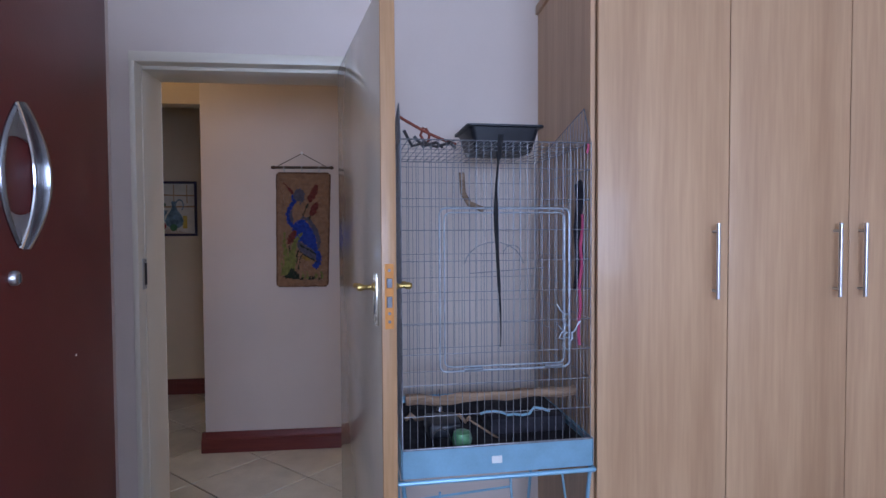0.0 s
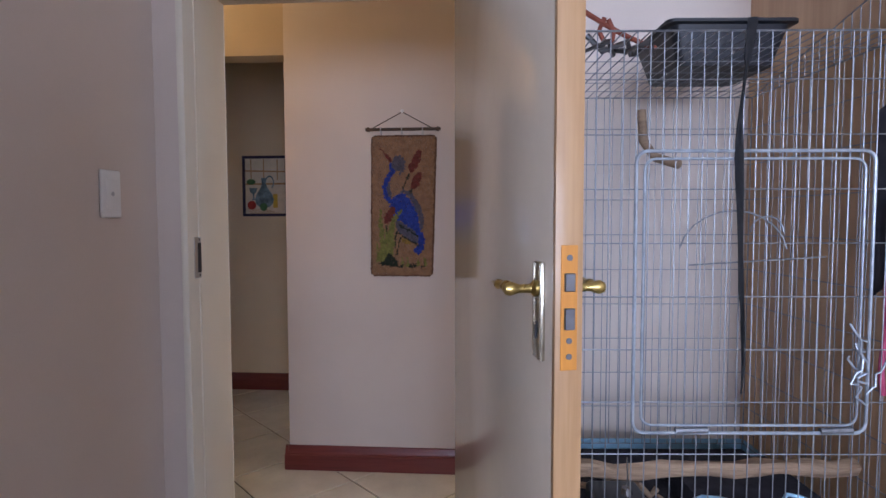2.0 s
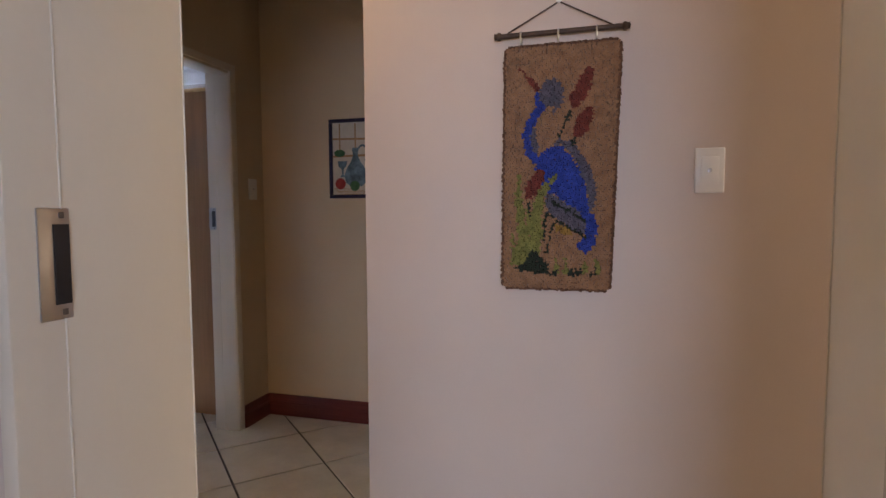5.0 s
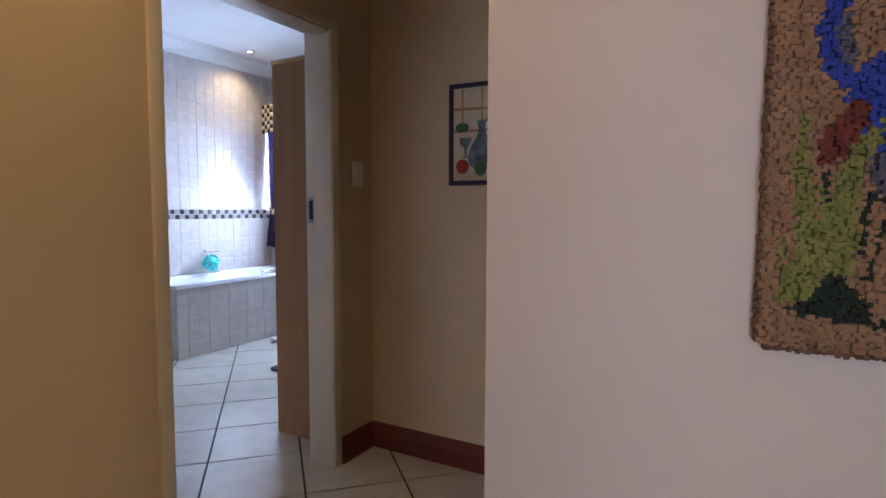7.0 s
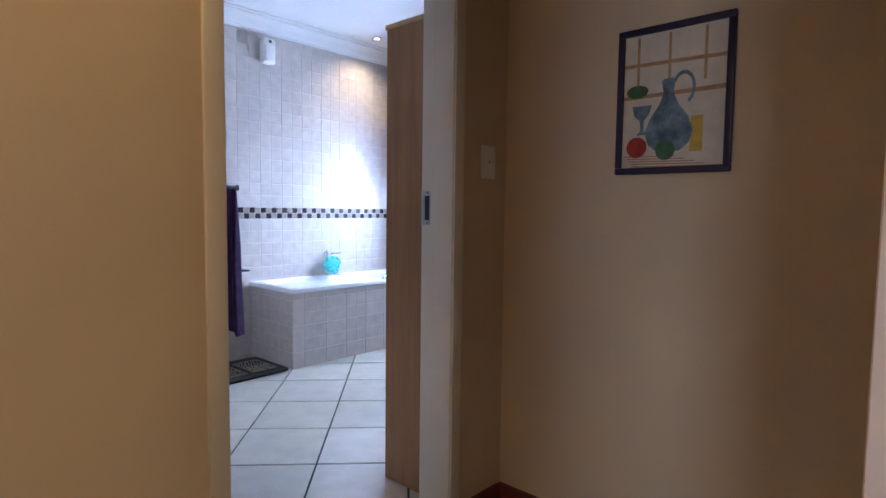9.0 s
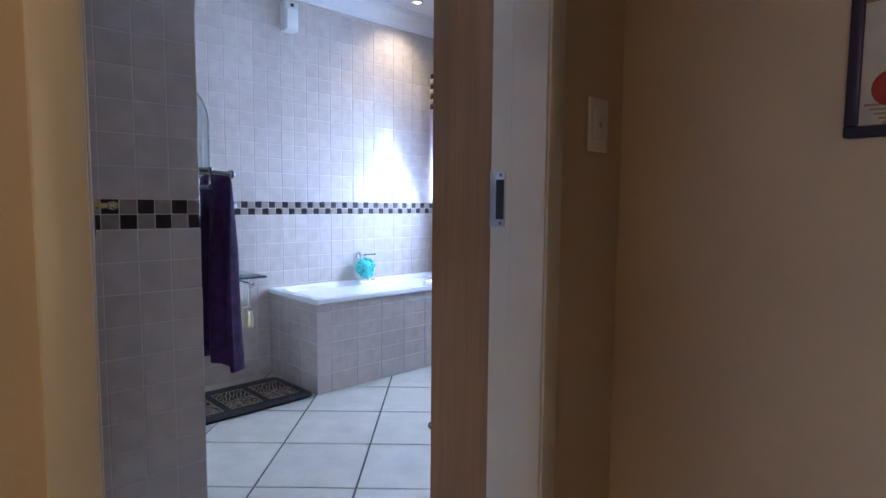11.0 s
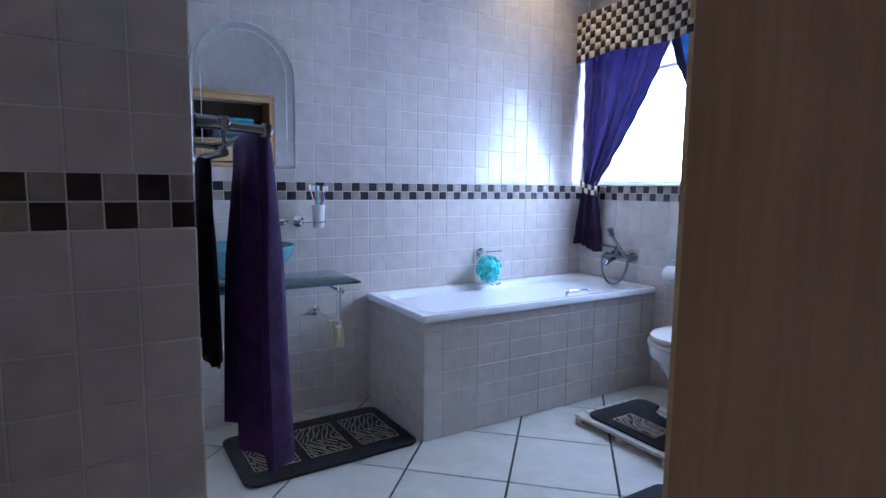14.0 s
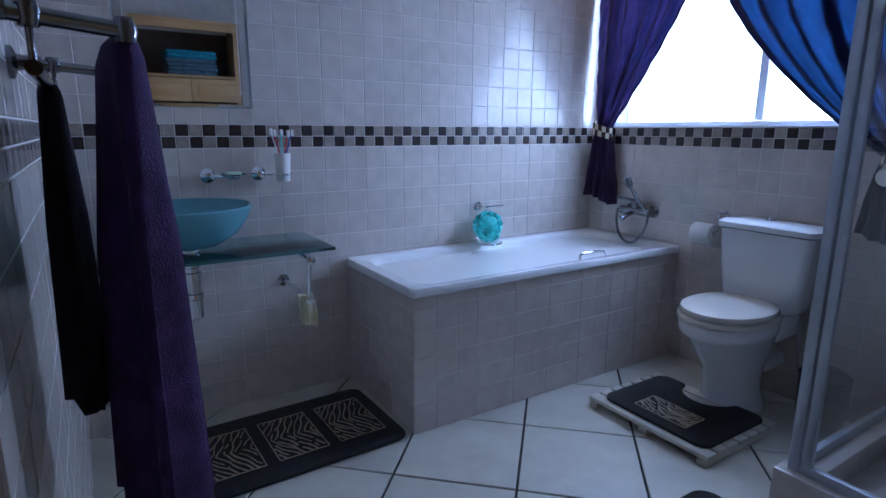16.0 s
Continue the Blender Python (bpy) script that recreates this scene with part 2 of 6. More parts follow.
M_YBLUE = material("blue_wool_pile", (0.016, 0.040, 0.26), 1.0, vary=0.3, scale=60, grain=1.0, grain_scale=330)
M_YNAVY = material("slate_wool_pile", (0.085, 0.08, 0.11), 1.0, vary=0.3, scale=60, grain=1.0, grain_scale=330)
M_YRUST = material("rust_wool_pile", (0.13, 0.025, 0.018), 1.0, vary=0.3, scale=60, grain=1.0, grain_scale=330)
M_YGREEN = material("green_wool_pile", (0.17, 0.17, 0.045), 1.0, vary=0.3, scale=60, grain=1.0, grain_scale=330)
M_YDARK = material("dark_green_wool_pile", (0.012, 0.02, 0.012), 1.0, vary=0.3, scale=60, grain=1.0, grain_scale=330)
M_YGOLD = material("golden_wool_pile", (0.26, 0.15, 0.03), 1.0, vary=0.3, scale=60, grain=1.0, grain_scale=330)
M_YEDGE = material("dark_brown_wool_edge", (0.12, 0.06, 0.035), 1.0, vary=0.3, scale=60, grain=1.0, grain_scale=330)
M_DOWEL = material("dark_wood_dowel", (0.07, 0.04, 0.025), 0.5, vary=0.2, scale=40)
M_PFRAME = material("navy_stained_frame", (0.022, 0.016, 0.045), 0.4, vary=0.2, scale=30, grain=0.15)
M_PAPER = material("cream_watercolour_paper", (0.62, 0.55, 0.44), 0.8, vary=0.10, scale=18, grain=0.1)
M_PTEAL = material("teal_wash", (0.13, 0.19, 0.22), 0.8, vary=0.5, scale=28)
M_PBROWN = material("brown_wash", (0.40, 0.24, 0.12), 0.8, vary=0.2, scale=28)
M_PRED = material("red_wash", (0.36, 0.04, 0.03), 0.8, vary=0.25, scale=28)
M_PGREEN = material("green_wash", (0.06, 0.14, 0.06), 0.8, vary=0.25, scale=28)
M_PYEL = material("yellow_wash", (0.48, 0.33, 0.06), 0.8, vary=0.2, scale=28)
M_GLOW = material("bright_daylight", (0.93, 0.97, 1.0), 1, vary=0.0, emit=3.2)
M_LAMP = material("downlight_glow", (1.0, 0.93, 0.80), 1, vary=0.0, emit=9)
M_TOWELB = material("turquoise_towel", (0.02, 0.26, 0.34), 0.95, vary=0.2, scale=30, grain=0.8, grain_scale=400)
M_TOWELG = material("slate_towel", (0.09, 0.15, 0.19), 0.95, vary=0.2, scale=30, grain=0.8, grain_scale=400)
M_CREAMCLOTH = material("cream_cloth", (0.62, 0.56, 0.36), 0.9, vary=0.1, scale=40, grain=0.4)
M_SOAP = material("pale_green_soap", (0.55, 0.72, 0.55), 0.5, vary=0.05)
M_BRUSHR = material("red_plastic", (0.5, 0.05, 0.06), 0.35, vary=0.05)
M_BRUSHB = material("blue_plastic", (0.03, 0.10, 0.40), 0.35, vary=0.05)
# shade inside the cupboard's open shelf, put into the wood colour
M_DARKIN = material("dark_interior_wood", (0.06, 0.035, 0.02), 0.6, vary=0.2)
M_BEDFLOOR = material("grey_beige_carpet", (0.30, 0.26, 0.22), 1.0, vary=0.15, scale=12, grain=0.8, grain_scale=300)
M_DARKCLOTH = material("dark_cloth", (0.02, 0.018, 0.025), 0.95, vary=0.3, scale=30, grain=0.7)
M_BOTTLE = material("green_foil", (0.15, 0.35, 0.18), 0.3, 0.3, vary=0.3, scale=50)


def glass(name, colour, rough=0.0):
    m = bpy.data.materials.new(name)
    m.use_nodes = True
    b = m.node_tree.nodes["Principled BSDF"]
    b.inputs["Base Color"].default_value = (*colour, 1)
    b.inputs["Transmission Weight"].default_value = 1
    b.inputs["Roughness"].default_value = rough
    b.inputs["IOR"].default_value = 1.45
    return m


M_GLASS = glass("clear_glass", (0.97, 0.99, 0.99))
M_GLASSG = glass("green_tinted_glass", (0.16, 0.40, 0.42), 0.02)
M_FROST = material("frosted_turquoise_glass", (0.22, 0.55, 0.62), 0.25, vary=0.06, scale=8, transmission=0.45, coat=0.3)
M_MIRROR = material("silvered_mirror", (0.90, 0.91, 0.91), 0.02, 1.0, vary=0.0)
M_MIRROREDGE = material("mirror_bevel", (0.70, 0.74, 0.75), 0.06, 1.0, vary=0.0)

# ---------------------------------------------------------------- mesh helpers


def thing(name, loc, label, category, group="", kind=""):
    ob = new(name)
    ob.location, ob.empty_display_size = loc, 0.1
    return tagged(ob, label, category, group, kind)


def smooth_by_angle(me, angle=40):
    me.set_sharp_from_angle(angle=radians(angle))


def part(name, bm, mat, parent=None, label=""):
    """Links a bmesh, built in world coordinates, as one mesh under a thing or a part."""
    me = bpy.data.meshes.new(name)
    bmesh.ops.recalc_face_normals(bm, faces=bm.faces)
    bm.to_mesh(me)
    bm.free()
    smooth_by_angle(me)
    me.materials.append(mat)
    ob = new(name, me)
    if parent:
        ob.parent = parent
        if parent.type == "EMPTY":
            ob.matrix_parent_inverse = Matrix.Translation(-parent.location)
    if label:
        ob["label"] = label
    return ob


def solo(name, bm, mat, label, category="", kind="", group=""):
    return tagged(part(name, bm, mat), label, category, group, kind)


def B():
    return bmesh.new()


def box(bm, x0, x1, y0, y1, z0, z1, r=0.0, seg=2, m=None):
    """A box, its edges rounded by r."""
    sub = bmesh.new()
    bmesh.ops.create_cube(sub, size=1)
    for v in sub.verts:
        v.co = Vector((x0 + (v.co.x + 0.5) * (x1 - x0), y0 + (v.co.y + 0.5) * (y1 - y0), z0 + (v.co.z + 0.5) * (z1 - z0)))
    if r > 0:
        bmesh.ops.bevel(sub, geom=list(sub.edges), offset=r, segments=seg, profile=0.5, affect="EDGES")
        sub.normal_update()
        for f in sub.faces:
            f.smooth = max(abs(c) for c in f.normal) < 0.999
    return merge(bm, sub, m)


def merge(bm, sub, m=None):
    if m:
        bmesh.ops.transform(sub, matrix=m, verts=sub.verts)
    me = bpy.data.meshes.new("tmp")
    sub.to_mesh(me)
    sub.free()
    bm.from_mesh(me)
    bpy.data.meshes.remove(me)
    return bm


def soften(bm, n0):
    """Smooth shading for the faces made since the count n0."""
    bm.faces.ensure_lookup_table()
    for f in bm.faces[n0:]:
        f.smooth = True
    return bm


def tube(bm, pts, r, seg=8, closed=False, r2=None):
    """A round bar along a line of points."""
    pts = [Vector(p) for p in pts]
    n, n0 = len(pts), len(bm.faces)
    rings, up = [], None
    for i, p in enumerate(pts):
        a, b = pts[(i - 1) % n if closed else max(i - 1, 0)], pts[(i + 1) % n if closed else min(i + 1, n - 1)]
        d = (b - a).normalized()
        if up is None:
            up = d.orthogonal().normalized()
        up = (up - d * up.dot(d)).normalized()
        side = d.cross(up)
        rad = r if r2 is None else r + (r2 - r) * i / max(1, n - 1)
        rings.append([bm.verts.new(p + (up * math.cos(2 * math.pi * k / seg) + side * math.sin(2 * math.pi * k / seg)) * rad) for k in range(seg)])
    for i in range(n if closed else n - 1):
        q, w = rings[i], rings[(i + 1) % n]
        for k in range(seg):
            bm.faces.new((q[k], q[(k + 1) % seg], w[(k + 1) % seg], w[k]))
    if not closed:
        bm.faces.new(rings[0][::-1])
        bm.faces.new(rings[-1])
    return soften(bm, n0)


def lathe(bm, profile, centre, seg=32, axis=(0, 0, 1), sx=1.0, sy=1.0):
    """Turns (radius, height) pairs round an axis."""
    rot = Vector((0, 0, 1)).rotation_difference(Vector(axis)).to_matrix()
    c = Vector(centre)
    n0 = len(bm.faces)
    rings = []
    for rad, h in profile:
        rings.append([bm.verts.new(c + rot @ Vector((max(rad, 1e-4) * sx * math.cos(2 * math.pi * k / seg), max(rad, 1e-4) * sy * math.sin(2 * math.pi * k / seg), h))) for k in range(seg)])
    for a, b in zip(rings, rings[1:]):
        for k in range(seg):
            bm.faces.new((a[k], a[(k + 1) % seg], b[(k + 1) % seg], b[k]))
    bm.faces.new(rings[0][::-1])
    bm.faces.new(rings[-1])
    return soften(bm, n0)


def prism(bm, outline, lift, m=None):
    """A flat outline in x, y, raised by lift in z."""
    sub = bmesh.new()
    lo = [sub.verts.new((x, y, 0)) for x, y in outline]
    hi = [sub.verts.new((x, y, lift)) for x, y in outline]
    sub.faces.new(lo[::-1])
    sub.faces.new(hi)
    n = len(lo)
    for i in range(n):
        sub.faces.new((lo[i], lo[(i + 1) % n], hi[(i + 1) % n], hi[i]))
    return merge(bm, sub, m)


def loft(bm, rings, caps=True, ring_closed=True):
    """Skins a list of rings of points."""
    n0 = len(bm.faces)
    vs = [[bm.verts.new(p) for p in ring] for ring in rings]
    n = len(vs[0])
    for a, b in zip(vs, vs[1:]):
        for k in range(n if ring_closed else n - 1):
            bm.faces.new((a[k], a[(k + 1) % n], b[(k + 1) % n], b[k]))
    if caps:
        bm.faces.new(vs[0][::-1])
        bm.faces.new(vs[-1])
    return soften(bm, n0)


def rounded(w, d, r, cx=0.0, cy=0.0, n=6):
    """A rounded rectangle in x, y."""
    out = []
    for sx, sy, a0 in ((1, 1, 0), (-1, 1, 90), (-1, -1, 180), (1, -1, 270)):
        for i in range(n + 1):
            a = radians(a0 + 90 * i / n)
            out.append((cx + sx * (w / 2 - r) + r * math.cos(a), cy + sy * (d / 2 - r) + r * math.sin(a)))
    return out


def cloth(bm, nu, nv, f, thick=0.006):
    """A sheet from f(u, v), given a thickness along its normals."""
    n0 = len(bm.faces)
    g = [[Vector(f(i / nu, j / nv)) for j in range(nv + 1)] for i in range(nu + 1)]
    def nrm(i, j):
        a = g[min(i + 1, nu)][j] - g[max(i - 1, 0)][j]
        b = g[i][min(j + 1, nv)] - g[i][max(j - 1, 0)]
        c = a.cross(b)
        return c.normalized() if c.length > 1e-9 else Vector((0, 1, 0))
    top = [[bm.verts.new(g[i][j] + nrm(i, j) * thick / 2) for j in range(nv + 1)] for i in range(nu + 1)]
    bot = [[bm.verts.new(g[i][j] - nrm(i, j) * thick / 2) for j in range(nv + 1)] for i in range(nu + 1)]
    for i in range(nu):
        for j in range(nv):
            bm.faces.new((top[i][j], top[i + 1][j], top[i + 1][j + 1], top[i][j + 1]))
            bm.faces.new((bot[i][j], bot[i][j + 1], bot[i + 1][j + 1], bot[i + 1][j]))
    for i in range(nu):
        bm.faces.new((top[i][0], bot[i][0], bot[i + 1][0], top[i + 1][0]))
        bm.faces.new((top[i][nv], top[i + 1][nv], bot[i + 1][nv], bot[i][nv]))
    for j in range(nv):
        bm.faces.new((top[0][j], top[0][j + 1], bot[0][j + 1], bot[0][j]))
        bm.faces.new((top[nu][j], bot[nu][j], bot[nu][j + 1], top[nu][j + 1]))
    return soften(bm, n0)


def piece(name, me, parent, m):
    ob = new(name, me)
    ob.parent = parent
    ob.matrix_basis = m
    return ob


def shared(name, bm, mat):
    me = bpy.data.meshes.new(name)
    bmesh.ops.recalc_face_normals(bm, faces=bm.faces)
    bm.to_mesh(me)
    bm.free()
    smooth_by_angle(me, 30)
    me.materials.append(mat)
    return me


# ---------------------------------------------------------------- the plan (metres)
BX = -5.03      # bath wall
WY = 7.19       # window wall
SX, SY = -3.27, 4.48   # corner of the tiled wall beside the bathroom door
HX = -2.07      # hall wall with the bathroom door; its bathroom side at -2.208
DX = -2.208
BD0, BD1 = 3.925, 4.755   # bathroom door opening
PY = 5.06       # picture wall
HY, HXC = 3.728, -0.809    # wall with the hanging and its corner
DY0, DY1 = 2.495, 2.735    # bedroom door wall
LX = -0.755      # bedroom wall with the switch
D0, D1 = -0.661, 0.165     # bedroom door opening
CZ = 2.76


def wall(name, mat, label, *boxes):
    bm = B()
    for b in boxes:
        box(bm, *b)
    return solo(name, bm, mat, label, "wall", "structure")


# bedroom
wall("wall_bedroom_door", M_PAINT, "cream painted wall round the bedroom door", (LX - 0.2, D0, DY0, DY1, 0, CZ), (D1, 0.26, DY0, DY1, 0, CZ), (0.26, 3.2, 2.71, 2.81, 0, CZ), (D0, D1, DY0, DY1, 2.05, CZ))
wall("wall_bedroom_switch", M_PAINT, "cream painted bedroom wall with a light switch", (LX - 0.2, LX, -2.7, DY0, 0, CZ))
wall("wall_bedroom_back", M_PAINT, "cream bedroom wall with a wide window opening", (LX - 0.2, -0.65, -2.85, -2.7, 0, CZ), (2.15, 3.2, -2.85, -2.7, 0, CZ), (-0.65, 2.15, -2.85, -2.7, 0, 0.85), (-0.65, 2.15, -2.85, -2.7, 2.25, CZ))
wall("wall_bedroom_side", M_PAINT, "plain cream bedroom side wall", (3.2, 3.4, -2.85, DY1, 0, CZ))
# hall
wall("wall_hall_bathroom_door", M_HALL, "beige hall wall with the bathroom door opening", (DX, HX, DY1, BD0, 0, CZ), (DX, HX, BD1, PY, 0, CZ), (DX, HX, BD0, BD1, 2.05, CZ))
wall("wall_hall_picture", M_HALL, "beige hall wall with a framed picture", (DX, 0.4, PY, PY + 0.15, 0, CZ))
bm = B()
box(bm, HXC, 3.0, HY, HY + 0.13, 0, CZ, 0.004)
wall_hang = solo("wall_hall_hanging", bm, M_PAINT, "cream hall wall with a woven hanging", "wall", "structure")
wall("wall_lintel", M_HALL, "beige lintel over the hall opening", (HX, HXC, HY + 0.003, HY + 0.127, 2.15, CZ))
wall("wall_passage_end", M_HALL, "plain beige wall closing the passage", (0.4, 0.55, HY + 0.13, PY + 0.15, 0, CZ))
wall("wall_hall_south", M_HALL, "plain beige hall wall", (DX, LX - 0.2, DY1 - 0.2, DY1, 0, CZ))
# unseen end wall; its opening is added to go with the fill lamp
wall("wall_hall_end", M_HALL, "unseen beige hall end wall with an added opening", (3.0, 3.15, DY1, 2.8, 0, CZ), (3.0, 3.15, 3.6, HY + 0.13, 0, CZ), (3.0, 3.15, 2.8, 3.6, 2.3, CZ), (3.0, 3.15, 2.8, 3.6, 0, 0.7))
# bathroom shells (plaster and grout behind the tiles)
wall_bath = wall("wall_bath", M_GROUT, "grey-beige tiled wall along the bath", (BX - 0.2, BX - 0.002, SY - 0.2, WY + 0.25, 0, CZ))
WX0, WX1, WZ0, WZ1 = -4.99, -3.42, 1.222, 2.10
wall_window = wall("wall_window", M_GROUT, "tiled bathroom wall round the window", (BX - 0.002, WX0, WY + 0.002, WY + 0.25, 0, CZ), (WX1, DX, WY + 0.002, WY + 0.25, 0, CZ), (WX0, WX1, WY + 0.002, WY + 0.25, 0, WZ0), (WX0, WX1, WY + 0.002, WY + 0.25, WZ1, CZ))
wall_stub = wall("wall_towel", M_GROUT, "tiled wall corner with a towel rail", (BX - 0.002, SX - 0.002, 3.5, SY - 0.002, 0, CZ))
wall("wall_recess", M_GROUT, "plain wall behind the open bathroom door", (SX - 0.002, DX, 3.5, 3.7, 0, CZ))
wall("wall_divide", M_GROUT, "plain bathroom wall behind the tall cupboard", (DX - 0.02, DX, BD1 + 0.06, WY + 0.25, 0, CZ), (DX - 0.02, DX, 3.7, BD0 - 0.06, 0, CZ), (DX - 0.02, DX, BD0 - 0.06, BD1 + 0.06, 2.1, CZ))
# ceilings and base floor
bm = box(B(), BX - 0.2, 3.4, -2.85, WY + 0.25, CZ, CZ + 0.12)
solo("ceiling", bm, M_CEIL, "flat white painted ceiling", "ceiling", "structure")
floor = solo("floor", box(B(), BX - 0.2, 3.4, DY1 - 0.1, WY + 0.25, -0.12, -0.007), M_FGROUT, "cream diagonal floor tiles with dark joints", "floor", "structure")
solo("floor_bedroom", box(B(), LX - 0.2, 3.4, -2.85, DY1 - 0.1, -0.12, 0.003), M_BEDFLOOR, "grey-beige bedroom carpet", "floor", "structure")


def cornice(name, p0, p1, inward, label):
    """A coved plaster cornice from p0 to p1, its profile going inward."""
    prof = [(0, -0.125), (0.012, -0.125), (0.016, -0.108), (0.03, -0.10), (0.045, -0.07), (0.07, -0.04), (0.10, -0.028), (0.105, -0.012), (0.12, -0.01), (0.12, 0.0), (0, 0)]
    bm = B()
    rings = []
    for p in (p0, p1):
        rings.append([(p[0] + inward[0] * a, p[1] + inward[1] * a, CZ - 0.001 + b) for a, b in prof])
    loft(bm, rings)
    return solo(name, bm, M_CEIL, label, "cornice", "structure")


cornice("trim_cornice", (BX, SY), (BX, WY), (1, 0), "white coved plaster cornice over the bath wall")
cornice("trim_cornice", (BX, WY), (DX, WY), (0, -1), "white coved plaster cornice over the window")
cornice("trim_cornice", (BX, SY), (SX, SY), (0, 1), "white coved plaster cornice over the towel rail")


def skirting(name, p0, p1, out, mat):
    prof = [(0, 0), (0.022, 0), (0.022, 0.078), (0.018, 0.082), (0.0185, 0.090), (0.014, 0.096), (0.0145, 0.108), (0.010, 0.114), (0.008, 0.124), (0, 0.127)]
    bm = B()
    loft(bm, [[(p[0] + out[0] * a, p[1] + out[1] * a, 0.001 + b) for a, b in prof] for p in (p0, p1)])
    return solo(name, bm, mat, "dark mahogany moulded skirting board", "skirting", "structure")


skirting("baseboard", (HXC - 0.018, HY), (3.0, HY), (0, -1), M_SKIRT)
skirting("baseboard", (HXC, HY - 0.016), (HXC, HY + 0.13), (-1, 0), M_SKIRTY)
skirting("baseboard", (HX, PY), (0.4, PY), (0, -1), M_SKIRT)
skirting("baseboard", (HX, BD1 + 0.045), (HX, PY - 0.018), (1, 0), M_SKIRTY)
skirting("baseboard", (HX, DY1), (HX, BD0 - 0.045), (1, 0), M_SKIRTY)


def steel_frame(name, label, along, a0, a1, n0, n1, rebate_side, face=0.045, stop=0.018):
    """Pressed-steel door frame with architrave faces, jamb, and a stop. along: axis of the opening's width; n0..n1 the wall's depth."""
    def bx(bm, u0, u1, w0, w1, z0, z1, r=0.003):
        if along == "x":
            box(bm, u0, u1, w0, w1, z0, z1, r)
        else:
            box(bm, w0, w1, u0, u1, z0, z1, r)
    fr = thing(name, (a0, n0, 0) if along == "x" else (n0, a0, 0), label, "door frame", kind="structure")
    s0, s1 = (n0 + 0.047, n1) if rebate_side == 0 else (n0, n1 - 0.047)
    for nm, u_out, u_in, u_stop in (("jamb", a0 - face, a0 + 0.004, a0 + stop), ("jamb", a1 + face, a1 - 0.004, a1 - stop)):
        bm = B()
        lo, hi = min(u_out, u_in), max(u_out, u_in)
        bx(bm, lo, hi, n0 - 0.012, n1 + 0.012, 0, 2.0415)
        lo, hi = min(u_in, u_stop), max(u_in, u_stop)
        bx(bm, lo, hi, s0 + 0.002, s1 + 0.006, 0, 2.025)
        part(nm, bm, M_FRAME, fr)
    bm = B()
    bx(bm, a0 - face, a1 + face, n0 - 0.0122, n1 + 0.0122, 2.036, 2.076)
    bx(bm, a0 + stop, a1 - stop, s0 + 0.002, s1 + 0.006, 2.022, 2.0405)
    part("head", bm, M_FRAME, fr)
    return fr


frame_bed = steel_frame("door_1", "cream enamelled steel frame of the bedroom door", "x", D0, D1, DY0, DY1, 0, 0.018, 0.006)
frame_bath = steel_frame("door_2", "cream enamelled steel frame of the bathroom door", "y", BD0, BD1, DX, HX, 0, 0.045, 0.008)


def striker(parent, along, u, n, z, sign, half=0.019):
    """Strike plate with its dark slot, let into a jamb."""
    def bx(bm, u0, u1, w0, w1, z0, z1, r=0.001):
        if along == "x":
            box(bm, min(u0, u1), max(u0, u1), w0, w1, z0, z1, r)
        else:
            box(bm, w0, w1, min(u0, u1), max(u0, u1), z0, z1, r)
    p = part("strike_plate", (lambda b: (bx(b, u, u + sign * 0.003, n - half, n + half, z - 0.062, z + 0.062, 0.0014), b)[1])(B()), M_STEEL, parent, "worn chrome strike plate")
    bm = B()
    bx(bm, u + sign * 0.0028, u + sign * 0.0045, n - half * 0.1, n + half * 0.88, z - 0.045, z + 0.044, 0)
    part("slot", bm, M_BLACK, p)
    for dz in (-0.054, 0.054):
        bm = B()
        bx(bm, u + sign * 0.0028, u + sign * 0.0042, n + half * 0.3, n + half * 0.62, z + dz - 0.0035, z + dz + 0.0035, 0.0006)
        part("screw", bm, M_DKSTEEL, p)


striker(frame_bed, "x", D0 + 0.004, 2.534, 1.20, 1)
striker(frame_bath, "y", BD1 - 0.004, -2.197, 1.223, -1, 0.0225)


# ---------------------------------------------------------------- bedroom things
def leaf_at(hinge, end, name, label, thick, mat, edge_mat):
    """A door leaf from its hinge line to its free edge."""
    h, e = Vector((*hinge, 0)), Vector((*end, 0))
    d = (e - h).normalized()
    m = Matrix((( d.x, -d.y, 0, h.x), (d.y, d.x, 0, h.y), (0, 0, 1, 0), (0, 0, 0, 1)))
    ln = (e - h).length
    t = thing(name, (h.x, h.y, 0), label, "door")
    part("leaf", box(B(), 0, ln - 0.012, -thick / 2, thick / 2, 0.008, 2.03, 0.002, 2, m), mat, t)
    lip = part("lipping", box(B(), ln - 0.0118, ln, -thick / 2, thick / 2, 0.008, 2.03, 0.002, 2, m), edge_mat, t, "varnished orange-brown wooden door edge")
    return t, m, ln, lip


